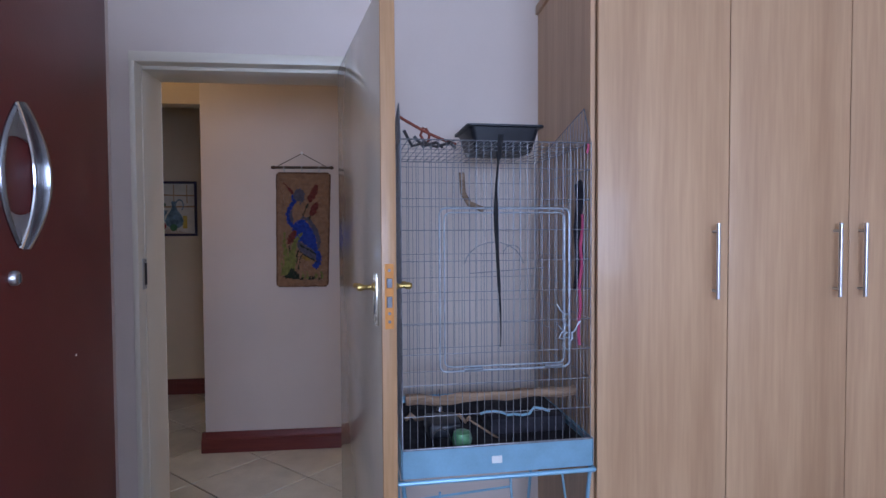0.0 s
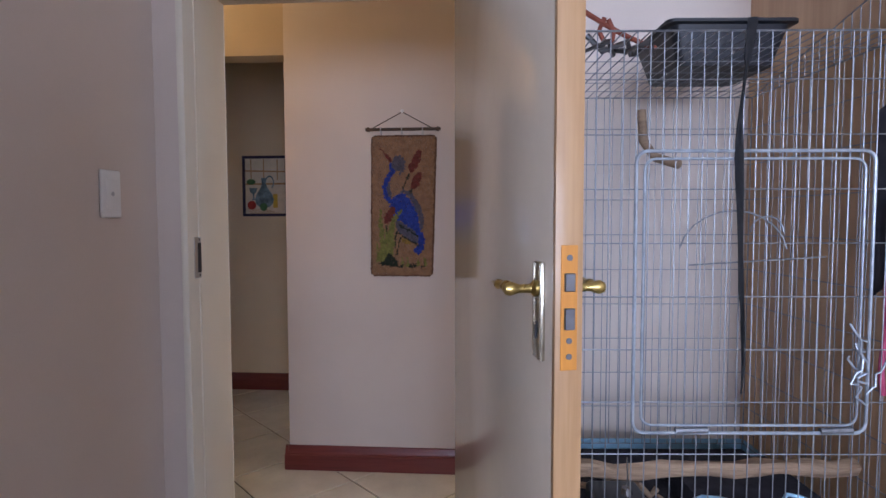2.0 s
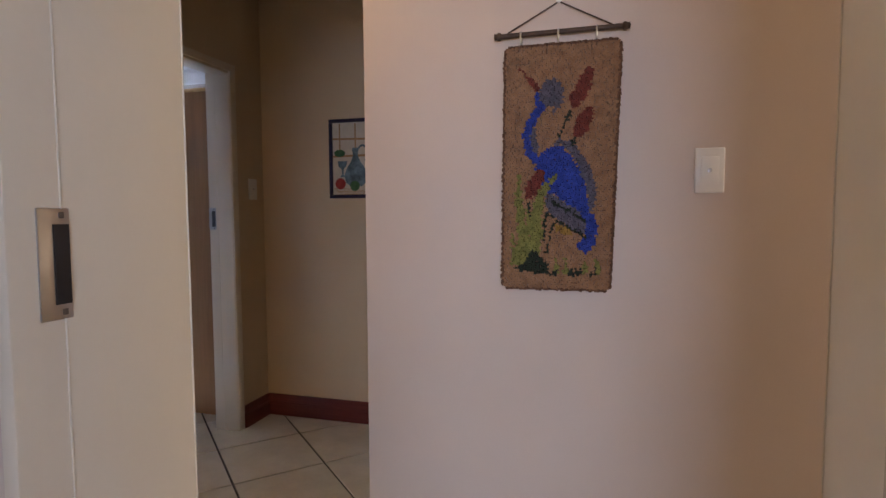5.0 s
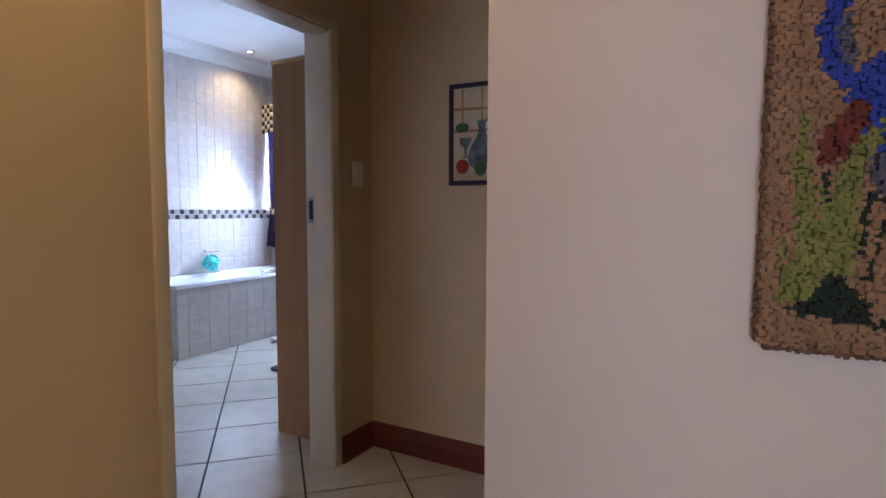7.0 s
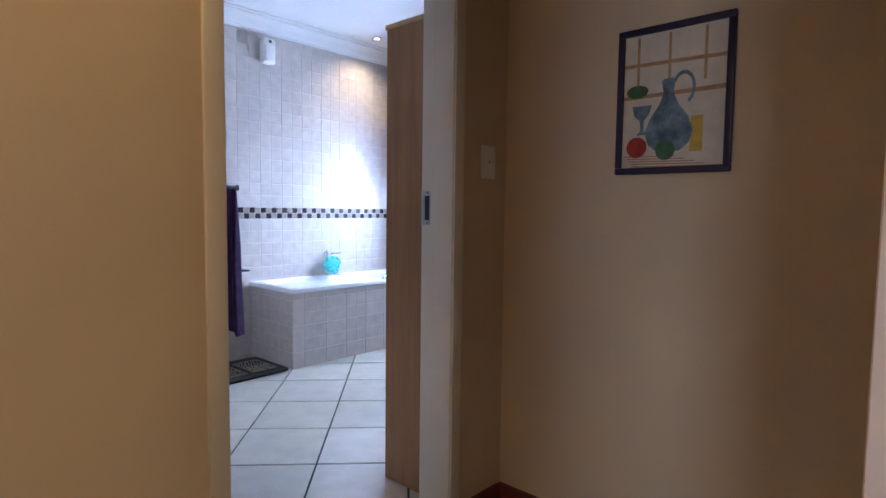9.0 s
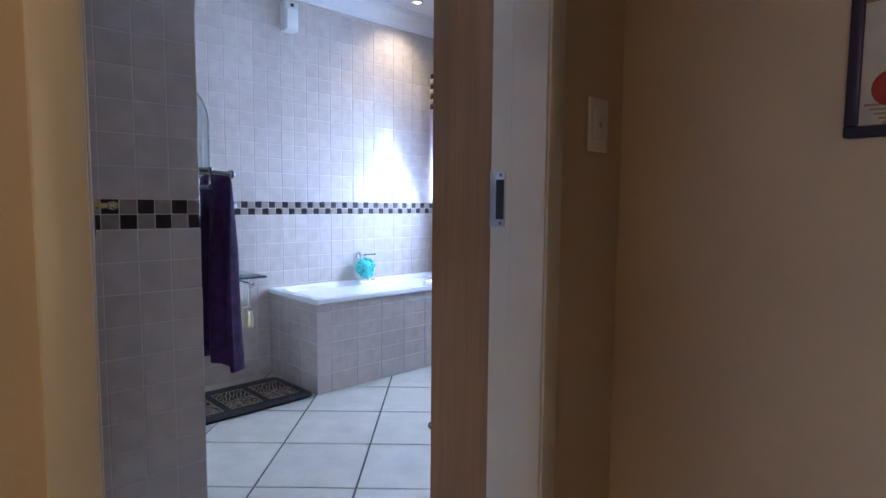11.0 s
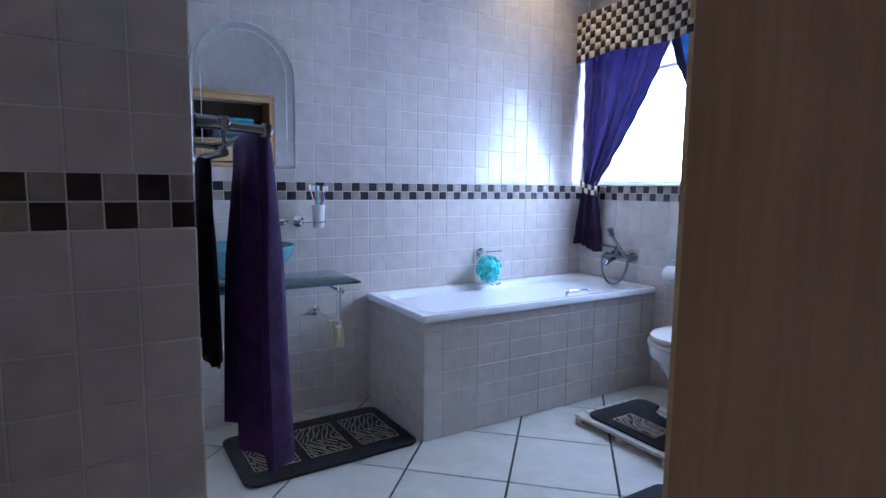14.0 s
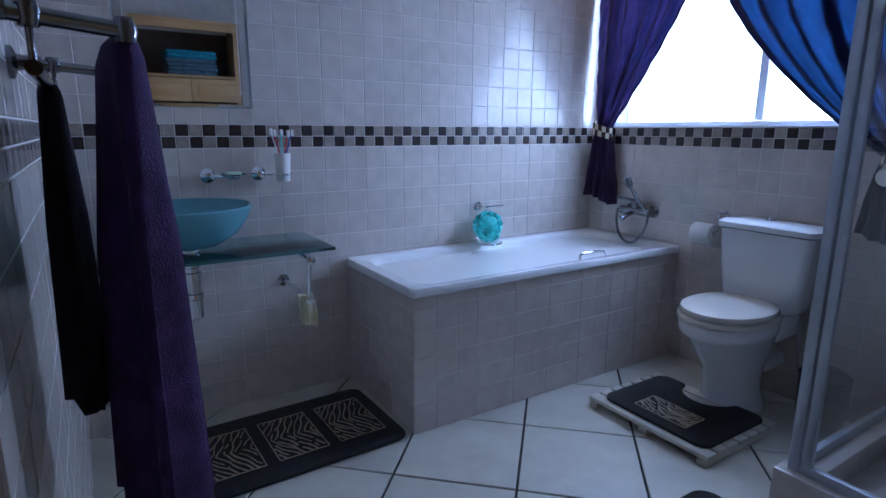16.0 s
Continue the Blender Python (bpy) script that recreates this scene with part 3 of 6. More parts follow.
def lever(parent, m, ln, z, side, thick, plate_mat, reach=0.115):
    """Lever handle on a long back plate; side is the face, +1 or -1."""
    y0 = side * thick / 2
    u = ln - 0.058
    bm = B()
    box(bm, u - 0.019, u + 0.019, min(y0, y0 + side * 0.008), max(y0, y0 + side * 0.008), z - 0.109, z + 0.041, 0.003, 2)
    for k in range(36):
        zz = z - 0.104 + k * 0.004
        for uu in (u - 0.0155, u + 0.0155):
            box(bm, uu - 0.0014, uu + 0.0014, min(y0 + side * 0.007, y0 + side * 0.0092), max(y0 + side * 0.007, y0 + side * 0.0092), zz - 0.0013, zz + 0.0013)
    bmesh.ops.transform(bm, matrix=m, verts=bm.verts)
    plate = part("back_plate", bm, plate_mat, parent, "beaded back plate")
    bm = B()
    tube(bm, [(u, y0, z - 0.055), (u, y0 + side * 0.0088, z - 0.055)], 0.006, 10)
    box(bm, u - 0.003, u + 0.003, min(y0, y0 + side * 0.0105), max(y0, y0 + side * 0.0088), z - 0.076, z - 0.055)
    bmesh.ops.transform(bm, matrix=m, verts=bm.verts)
    part("keyhole", bm, M_BLACK, plate)
    bm = B()
    lathe(bm, [(0.013, 0), (0.013, 0.005), (0.007, 0.010), (0.0065, 0.028), (0.009, 0.034), (0.011, 0.042), (0.008, 0.050), (0.0, 0.052)], (u, y0 + side * 0.008, z), 16, (0, side, 0))
    tube(bm, [(u - 0.004, y0 + side * 0.048, z), (u - 0.03, y0 + side * 0.048, z)], 0.0058, 10)
    pts = [(0.0085, 0), (0.0105, 0.008), (0.0075, 0.018), (0.0055, 0.04), (0.0075, 0.05), (0.0085, 0.056), (0.0055, 0.064), (0.0045, 0.08), (0.001, 0.098)]
    lathe(bm, [(r, h * reach / 0.115) for r, h in pts], (u - 0.02, y0 + side * 0.046, z), 14, (-1, side * 0.10, 0.0))
    bmesh.ops.transform(bm, matrix=m, verts=bm.verts)
    part("lever_handle", bm, M_BRASS, parent, "turned brass lever with a pointed tip")


door_bed, mdb, lnb, lip = leaf_at((0.142, 2.530), (0.323, 1.712), "bedroom_door", "open cream gloss door leaf with brass lever handles", 0.042, M_DOOR, M_LIP)
lever(door_bed, mdb, lnb, 1.209, -1, 0.042, M_PLATE, 0.092)
lever(door_bed, mdb, lnb, 1.209, 1, 0.042, M_PLATE, 0.092)
bm = box(B(), lnb - 0.002, lnb + 0.0012, -0.0125, 0.0125, 1.097, 1.277, 0.0006, 1, mdb)
lockp = part("lock_recess", bm, M_ROUT, lip, "bright orange routed wood round the lock")
bm = B()
for z0, z1 in ((1.211, 1.237), (1.156, 1.187)):
    box(bm, lnb, lnb + 0.006, -0.0075, 0.0075, z0, z1, 0.001, 1, mdb)
part("latch_bolt", bm, M_DKSTEEL, lip)
bm = B()
for z0 in (1.259, 1.140, 1.117):
    tube(bm, [mdb @ Vector((lnb, 0, z0)), mdb @ Vector((lnb + 0.0025, 0, z0))], 0.0045, 10)
part("screw", bm, M_DKSTEEL, lip)

# white door of the bathroom, open against the recess
door_bath, mbb, lnbb, lip2 = leaf_at((-2.243, 3.942), (-3.008, 4.092), "bathroom_door", "open white enamelled bathroom door with a lever handle", 0.040, M_LEAF2, M_LEAF2)
lever(door_bath, mbb, lnbb, 1.20, 1, 0.040, M_STEEL, 0.10)
lever(door_bath, mbb, lnbb, 1.20, -1, 0.040, M_STEEL, 0.10)


def switch(name, origin, u, n, w, h, label):
    """A rocker switch plate on a wall: u along the wall, n out of it."""
    o, u, n = Vector(origin), Vector(u), Vector(n)
    m = Matrix((( u.x, 0, n.x, o.x), (u.y, 0, n.y, o.y), (0, 1, 0, o.z), (0, 0, 0, 1)))
    t = thing(name, origin, label, "light switch")
    part("plate", box(B(), -w / 2, w / 2, -h / 2, h / 2, 0, 0.009, 0.004, 3, m), M_WHITE, t)
    p = part("rocker", box(B(), -w * 0.30, w * 0.30, -h * 0.30, h * 0.30, 0.0085, 0.0115, 0.0012, 2, m), M_WHITE, t)
    bm = lathe(B(), [(0.006, 0), (0.006, 0.001), (0.0, 0.0014)], o + n * 0.0115, 12, n)
    part("indicator", bm, M_STEEL, p)
    return t


switch("light_switch", (LX + 0.001, 2.281, 1.380), (0, -1, 0), (1, 0, 0), 0.075, 0.122, "white rocker light switch on the bedroom wall")
switch("light_switch", (HX + 0.001, 4.943, 1.395), (0, -1, 0), (1, 0, 0), 0.078, 0.122, "white double light switch beside the bathroom door")
switch("light_switch", (0.205, HY - 0.001, 1.365), (1, 0, 0), (0, -1, 0), 0.075, 0.122, "white light switch on the hall wall")


def fridge():
    """Tall maroon fridge standing against the bedroom wall, its front to the room."""
    t = thing("refrigerator", (-0.45, 1.02, 0), "tall dark maroon refrigerator with a chrome lens-shaped handle", "refrigerator")
    m = Matrix.Translation((-0.207, 1.305, 0)) @ Matrix.Rotation(radians(5), 4, "Z")
    part("body", box(B(), -0.54, -0.055, -0.60, 0, 0.03, 2.06, 0.012, 3, m), M_MAROON, t)
    dr = part("door", box(B(), -0.05, 0, -0.60, 0, 0.05, 2.06, 0.010, 3, m), M_MAROON, t)
    zc, yc = 1.443, -0.317
    bm = B()
    for sgn in (-1, 1):
        rings = []
        for k in range(25):
            s = k / 24 * 2 - 1
            q = 1 - s * s
            y = yc + sgn * 0.042 * q
            z = zc + 0.099 * s
            h = 0.004 + 0.002 * q if sgn < 0 else 0.012 + 0.010 * q
            w = 0.004 + 0.002 * q if sgn < 0 else 0.007
            rings.append([(0.0, y - w * 0.6, z), (h * 0.5, y - w * 0.62, z), (h, y - w * 0.25, z), (h + 0.001, y + w * 0.2, z), (h * 0.7, y + w * 0.7, z), (0.0, y + w, z)])
        loft(bm, rings)
    bmesh.ops.transform(bm, matrix=m, verts=bm.verts)
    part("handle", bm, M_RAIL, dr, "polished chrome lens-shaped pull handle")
    # bright ridge that runs along the inner edge of the raised side
    bm = tube(B(), [m @ Vector((0.0035, yc + 0.042 * (1 - (k / 24 * 2 - 1) ** 2) - 0.0055, zc + 0.099 * (k / 24 * 2 - 1))) for k in range(25)], 0.003, 8)
    part("handle_ridge", bm, M_CHROME, dr)
    for s in (1, -1):
        # two flat facets meet in the corner of the lens
        rim_ = [(yc - 0.0335, zc + s * 0.046), (yc - 0.016, zc + s * 0.052), (yc, zc + s * 0.053), (yc + 0.016, zc + s * 0.051), (yc + 0.031, zc + s * 0.046)]
        bm = B()
        for sg, half in ((-1, rim_[:3]), (1, rim_[:1:-1])):
            ring = [(yc + sg * 0.040 * (1 - q * q), zc + s * 0.099 * q) for q in (0.98, 0.85, 0.70, 0.56)] + half
            lo = [(0.0006, y, z) for y, z in ring]
            hi = [(0.0026 if abs(y - yc) < 0.006 else 0.0040, y, z) for y, z in ring]
            loft(bm, [lo, hi])
        bmesh.ops.transform(bm, matrix=m, verts=bm.verts)
        part("handle_web", bm, M_STEEL, dr, "brushed steel corner web of the handle")
    bm = lathe(B(), [(0.010, 0), (0.010, 0.005), (0.008, 0.008), (0.0, 0.009)], (0, -0.336, 1.306), 20, (1, 0, 0))
    bmesh.ops.transform(bm, matrix=m, verts=bm.verts)
    lk = part("lock", bm, M_STEEL, dr, "round steel key lock")
    bm = box(B(), 0.0085, 0.0098, -0.3375, -0.3345, 1.300, 1.312)
    bmesh.ops.transform(bm, matrix=m, verts=bm.verts)
    part("key_slot", bm, M_BLACK, lk)
    bm = lathe(B(), [(0.0025, 0), (0.0015, 0.001), (0.0, 0.001)], (0.0, -0.16, 1.165), 8, (1, 0, 0))
    bmesh.ops.transform(bm, matrix=m, verts=bm.verts)
    part("paint_chip", bm, M_WHITE, dr, "small pale chip in the enamel")
    for x in (-0.48, -0.1):
        for y in (-0.55, -0.05):
            part("foot", tube(B(), [m @ Vector((x, y, 0.003)), m @ Vector((x, y, 0.035))], 0.018, 10), M_BLACK, t)


fridge()


def wardrobe():
    x0, y0, y1 = 1.036, 2.045, 2.71
    t = thing("wardrobe", (x0, y0, 0), "built-in pale birch laminate wardrobe with bar handles", "wardrobe", kind="")
    part("side_panel", box(B(), x0 - 0.018, x0, y0 + 0.002, y1 - 0.002, 0.003, 2.355, 0.0015, 1), M_BIRCH, t)
    part("carcass", box(B(), x0 + 0.001, 3.19, y0 + 0.02, y1 - 0.002, 0.003, 2.355), M_BIRCH, t)
    x = x0 + 0.002
    for i, w in enumerate((0.478, 0.460, 0.50, 0.50)):
        d = part("door", box(B(), x + 0.0015, x + w - 0.0015, y0 - 0.018, y0 + 0.001, 0.08, 2.345, 0.0025, 2), M_BIRCH, t)
        hx = x + w - 0.056 if i in (0, 1, 3) else x + 0.042
        bm = B()
        tube(bm, [(hx, y0 - 0.048, 1.125), (hx, y0 - 0.048, 1.388)], 0.0068, 12)
        for zz in (1.152, 1.360):
            tube(bm, [(hx, y0 - 0.018, zz), (hx, y0 - 0.046, zz)], 0.005, 10)
        part("handle", bm, M_STEEL, d, "brushed steel bar handle")
        x += w
    part("plinth", box(B(), x0, 3.19, y0 + 0.03, y0 + 0.045, 0, 0.08), M_BIRCH, t)
    part("cornice_board", box(B(), x0 - 0.03, 3.19, y0 - 0.03, y1 - 0.002, 2.355, 2.395, 0.004), M_BIRCH, t)


wardrobe()


def cage():
    """Galvanised wire bird cage on a stand, turned a little to the room."""
    c0 = Vector((0.364, 1.986, 0))
    m = Matrix.Translation(c0 + Vector((0, 0, -0.0324))) @ Matrix.Rotation(radians(3.4), 4, "Z") @ Matrix.Scale(1.0237, 4)
    W, D, Z0, Z1 = 0.636, 0.565, 0.659, 1.657
    t = thing("bird_cage", c0, "empty galvanised wire bird cage on a wire stand", "cage")
    unit = shared("wire", tube(B(), [(0, 0, 0), (0, 0, 1)], 1.0, 6), M_WIRE)

    def wire(parent, a, b, r=0.0012):
        a, b = m @ Vector(a), m @ Vector(b)
        q = Vector((0, 0, 1)).rotation_difference((b - a).normalized()).to_matrix().to_4x4()
        ob = piece("wire", unit, parent, Matrix.Translation(a) @ q @ Matrix.Diagonal((r, r, (b - a).length, 1)))

    def rim(parent_name, corners):
        bm = tube(B(), [m @ Vector(c) for c in corners], 0.0022, 6, True)
        return part(parent_name, bm, M_WIRE, t)

    nv = 26
    for nm, ya in (("front_grille", 0.0), ("back_grille", D)):
        g = rim(nm, [(0, ya, Z0), (W, ya, Z0), (W, ya, Z1), (0, ya, Z1)])
        for i in range(1, nv):
            wire(g, (W * i / nv, ya, Z0), (W * i / nv, ya, Z1))
        for k in range(1, 10):
            z = Z0 + (Z1 - Z0) * k / 10 + 0.012
            wire(g, (0, ya - 0.002, z), (W, ya - 0.002, z), 0.0013)
    for nm, xa in (("side_grille", 0.0), ("side_grille", W)):
        g = rim(nm, [(xa, 0, Z0), (xa, D, Z0), (xa, D, Z1), (xa, 0, Z1)])
        for i in range(1, 20):
            wire(g, (xa, D * i / 20, Z0), (xa, D * i / 20, Z1))
        for k in range(1, 10):
            z = Z0 + (Z1 - Z0) * k / 10 + 0.012
            wire(g, (xa, 0, z), (xa, D, z), 0.0013)
    g = rim("top_grille", [(0, 0, Z1), (W, 0, Z1), (W, D, Z1), (0, D, Z1)])
    for i in range(1, nv):
        wire(g, (W * i / nv, 0, Z1), (W * i / nv, D, Z1))
    for k in range(1, 6):
        wire(g, (0, D * k / 6, Z1 - 0.003), (W, D * k / 6, Z1 - 0.003))
    # upright flaps at both ends of the roof
    tip = 0.06
    for xf in (W, 0.0):
        g = rim("roof_flap", [(xf, 0.0, Z1), (xf, D, Z1), (xf, tip, Z1 + 0.125)])
        for i in range(1, 22):
            y = D * i / 22
            k = y / tip if y < tip else (D - y) / (D - tip)
            wire(g, (xf, y, Z1), (xf, y, Z1 + 0.125 * k))
    # door in the front
    dx0, dx1, dz0, dz1 = 0.121, 0.556, 0.914, 1.439

    def rr(x0, x1, z0, z1, y, r=0.02):
        return [m @ Vector((x, y, z)) for x, z in rounded(x1 - x0, z1 - z0, r, (x0 + x1) / 2, (z0 + z1) / 2, 4)]
    bm = tube(B(), rr(dx0, dx1, dz0, dz1, -0.008), 0.0034, 8, True)
    tube(bm, rr(dx0 + 0.016, dx1 - 0.016, dz0 + 0.014, dz1 - 0.014, -0.006), 0.0026, 8, True)
    cd = part("cage_door", bm, M_WIRELT, t, "heavier wire door frame in the cage front")
    for x in (dx0 + 0.11, dx0 + 0.38):
        bm = tube(B(), [m @ Vector((x - 0.03, -0.009, dz0 + 0.004)), m @ Vector((x + 0.03, -0.009, dz0 + 0.006))], 0.0065, 8)
        part("hinge", bm, M_WIRE, cd)
    bm = tube(B(), [m @ Vector((0.30 + 0.10 * math.cos(a), -0.010, 1.245 + 0.085 * math.sin(a))) for a in [radians(10 + 16 * k) for k in range(11)]], 0.0016, 6)
    tube(bm, [m @ Vector((0.36 + 0.03 * math.cos(a), -0.012, 1.29 + 0.03 * math.sin(a))) for a in [radians(20 * k) for k in range(10)]], 0.0014, 6)
    tube(bm, [m @ Vector((0.22, -0.010, 1.23)), m @ Vector((0.47, -0.010, 1.245))], 0.0016, 6)
    part("hook_wire", bm, M_WIRE, cd, "bent spare wire on the cage door")
    rnd = random.Random(4)
    bm = B()
    for k in range(5):
        p = [Vector((0.55, -0.014, 0.97 + 0.02 * k))]
        for s in range(8):
            p.append(p[-1] + Vector((rnd.uniform(-0.018, 0.014), rnd.uniform(-0.004, 0.003), rnd.uniform(-0.004, 0.026))))
        tube(bm, [m @ q for q in p], 0.0022, 6)
    part("twist_tie", bm, M_WIRELT, cd, "twisted grey ties on the cage door")
    # tray with a turned lip, and its rim
    bm = B()
    box(bm, -0.002, W + 0.002, -0.012, -0.009, Z0 - 0.085, Z0 + 0.010, 0.001, 1, m)
    box(bm, -0.002, W + 0.002, D + 0.009, D + 0.012, Z0 - 0.085, Z0 + 0.010, 0.001, 1, m)
    box(bm, -0.006, -0.003, -0.012, D + 0.012, Z0 - 0.085, Z0 + 0.010, 0.001, 1, m)
    box(bm, W + 0.003, W + 0.006, -0.012, D + 0.012, Z0 - 0.085, Z0 + 0.010, 0.001, 1, m)
    box(bm, -0.002, W + 0.002, -0.008, D + 0.008, Z0 - 0.085, Z0 - 0.080, 0, 1, m)
    tr = part("tray", bm, M_TRAY, t, "blue-grey galvanised pull-out tray")
    bm = box(B(), -0.002, W + 0.002, -0.016, -0.009, Z0 + 0.006, Z0 + 0.013, 0.002, 2, m)
    part("tray_lip", bm, M_WIRE, tr)
    bm = box(B(), 0.29, 0.325, -0.0135, -0.0122, Z0 - 0.052, Z0 - 0.028, 0.0005, 1, m)
    part("sticker", bm, M_WHITE, tr, "small white sticker")
    bm = B()
    for a, b in (((-0.015, -0.02), (W + 0.006, -0.02)), ((W + 0.006, -0.02), (W + 0.006, D + 0.02)), ((W + 0.006, D + 0.02), (-0.015, D + 0.02)), ((-0.015, D + 0.02), (-0.015, -0.02))):
        tube(bm, [m @ Vector((*a, Z0 - 0.095)), m @ Vector((*b, Z0 - 0.095))], 0.008, 8)
    part("stand_rim", bm, M_TRAY, t)
    for x, y in ((0.0, 0.0), (W, 0.0), (0.0, D), (W, D)):
        bm = tube(B(), [m @ Vector((x, y, Z0 - 0.095)), m @ Vector((x + (0.05 if x == 0 else -0.05), y, 0.0356))], 0.007, 8)
        part("leg", bm, M_TRAY, t)
    bm = B()
    tube(bm, [m @ Vector((0.02, 0, 0.50)), m @ Vector((W - 0.28, 0, 0.52))], 0.004, 6)
    tube(bm, [m @ Vector((0.12, 0, 0.52)), m @ Vector((0.09, 0, 0.10))], 0.004, 6)
    tube(bm, [m @ Vector((W - 0.28, 0, 0.55)), m @ Vector((W - 0.25, 0, 0.10))], 0.004, 6)
    tube(bm, [m @ Vector((W - 0.10, 0, 0.55)), m @ Vector((W - 0.04, 0, 0.10))], 0.004, 6)
    part("stand_brace", bm, M_TRAY, t)
    # perch, floor grid, contents
    rnd = random.Random(2)
    pts = [m @ Vector((0.02 + 0.60 * k / 12, 0.10, 0.790 + 0.012 * k / 12 + rnd.uniform(-0.006, 0.006))) for k in range(13)]
    bm = B()
    sub = B()
    tube(sub, pts, 0.017, 9)
    for v in sub.verts:
        v.co += Vector((0, rnd.uniform(-0.004, 0.004), rnd.uniform(-0.004, 0.004)))
    merge(bm, sub)
    part("perch", bm, M_PERCH, t, "rough peeled branch perch")
    part("cage_floor", box(B(), 0.004, W - 0.004, 0.004, D - 0.004, Z0 - 0.075, Z0 - 0.015, 0, 1, m), M_DARKCLOTH, t, "dark litter on the cage floor")
    bm = B()
    box(bm, 0.10, 0.22, 0.12, 0.26, Z0 - 0.013, Z0 + 0.038, 0.012, 3, m)
    part("food_bowl", bm, M_BLACK, t)
    bm = lathe(B(), [(0.03, 0), (0.036, 0.02), (0.03, 0.045), (0.022, 0.05), (0.0, 0.05)], m @ Vector((0.205, 0.06, Z0 - 0.013)), 14)
    part("foil_ball", bm, M_BOTTLE, t, "crumpled green foil ball")
    bm = tube(B(), [m @ Vector((0.13 + 0.03 * math.cos(a), 0.03, Z0 + 0.02 + 0.035 * math.sin(a))) for a in [radians(24 * k) for k in range(15)]], 0.002, 6, True)
    tube(bm, [m @ Vector((0.13, 0.03, Z0 + 0.055)), m @ Vector((0.125, 0.03, Z0 + 0.19))], 0.0018, 6)
    lathe(bm, [(0.0, 0.0), (0.012, 0.004), (0.010, 0.016), (0.0, 0.02)], m @ Vector((0.125, 0.03, Z0 + 0.115)), 12)
    part("bell_chain", bm, M_RAIL, t, "small chrome bell on a wire")
    bm = tube(B(), [m @ Vector((0.04 + 0.02 * k, 0.30 + 0.03 * math.sin(k), Z0 + 0.002 + 0.012 * math.sin(k * 2.1))) for k in range(13)], 0.008, 7)
    tube(bm, [m @ Vector((0.25 + 0.012 * k, 0.20 - 0.012 * k, Z0 + 0.03 - 0.006 * k)) for k in range(12)], 0.004, 7)
    part("gnawed_twig", bm, M_PERCH, t, "gnawed twigs on the cage floor")
    bm = box(B(), 0.32, 0.60, 0.12, 0.38, Z0 - 0.013, Z0 + 0.048, 0.014, 2, m)
    part("feed_box", bm, M_DARKCLOTH, t, "dark feed box")
    bm = tube(B(), [m @ Vector((0.27 + 0.024 * k, 0.06 + 0.012 * math.sin(k * 1.7), 0.745 + 0.010 * math.sin(k * 0.9) + 0.004 * math.cos(k * 2.3))) for k in range(11)], 0.0045, 6)
    part("chew_rope", bm, M_TRAY, t, "frayed grey-blue rope")
    bm = tube(B(), [m @ Vector((0.285, 0.45, 1.60)), m @ Vector((0.288, 0.44, 1.52)), m @ Vector((0.31, 0.42, 1.475)), m @ Vector((0.35, 0.36, 1.450))], 0.012, 12)
    part("wooden_toy", bm, M_PERCH, t, "bent wooden tube toy hanging inside")
    bm = B()
    for x in (0.018, 0.055, 0.10):
        tube(bm, [m @ Vector((x, 0.05 + x, 1.70 - x * 0.3)), m @ Vector((x + 0.03, 0.10, 1.65)), m @ Vector((x + 0.07, 0.07, 1.66)), m @ Vector((x + 0.10, 0.14, 1.655))], 0.006, 6)
    part("roof_tangle", bm, M_DKSTEEL, t, "dark tangle of wire under the roof")
    return m, W, D, Z0, Z1


mc, CW, CD, CZ0, CZ1 = cage()


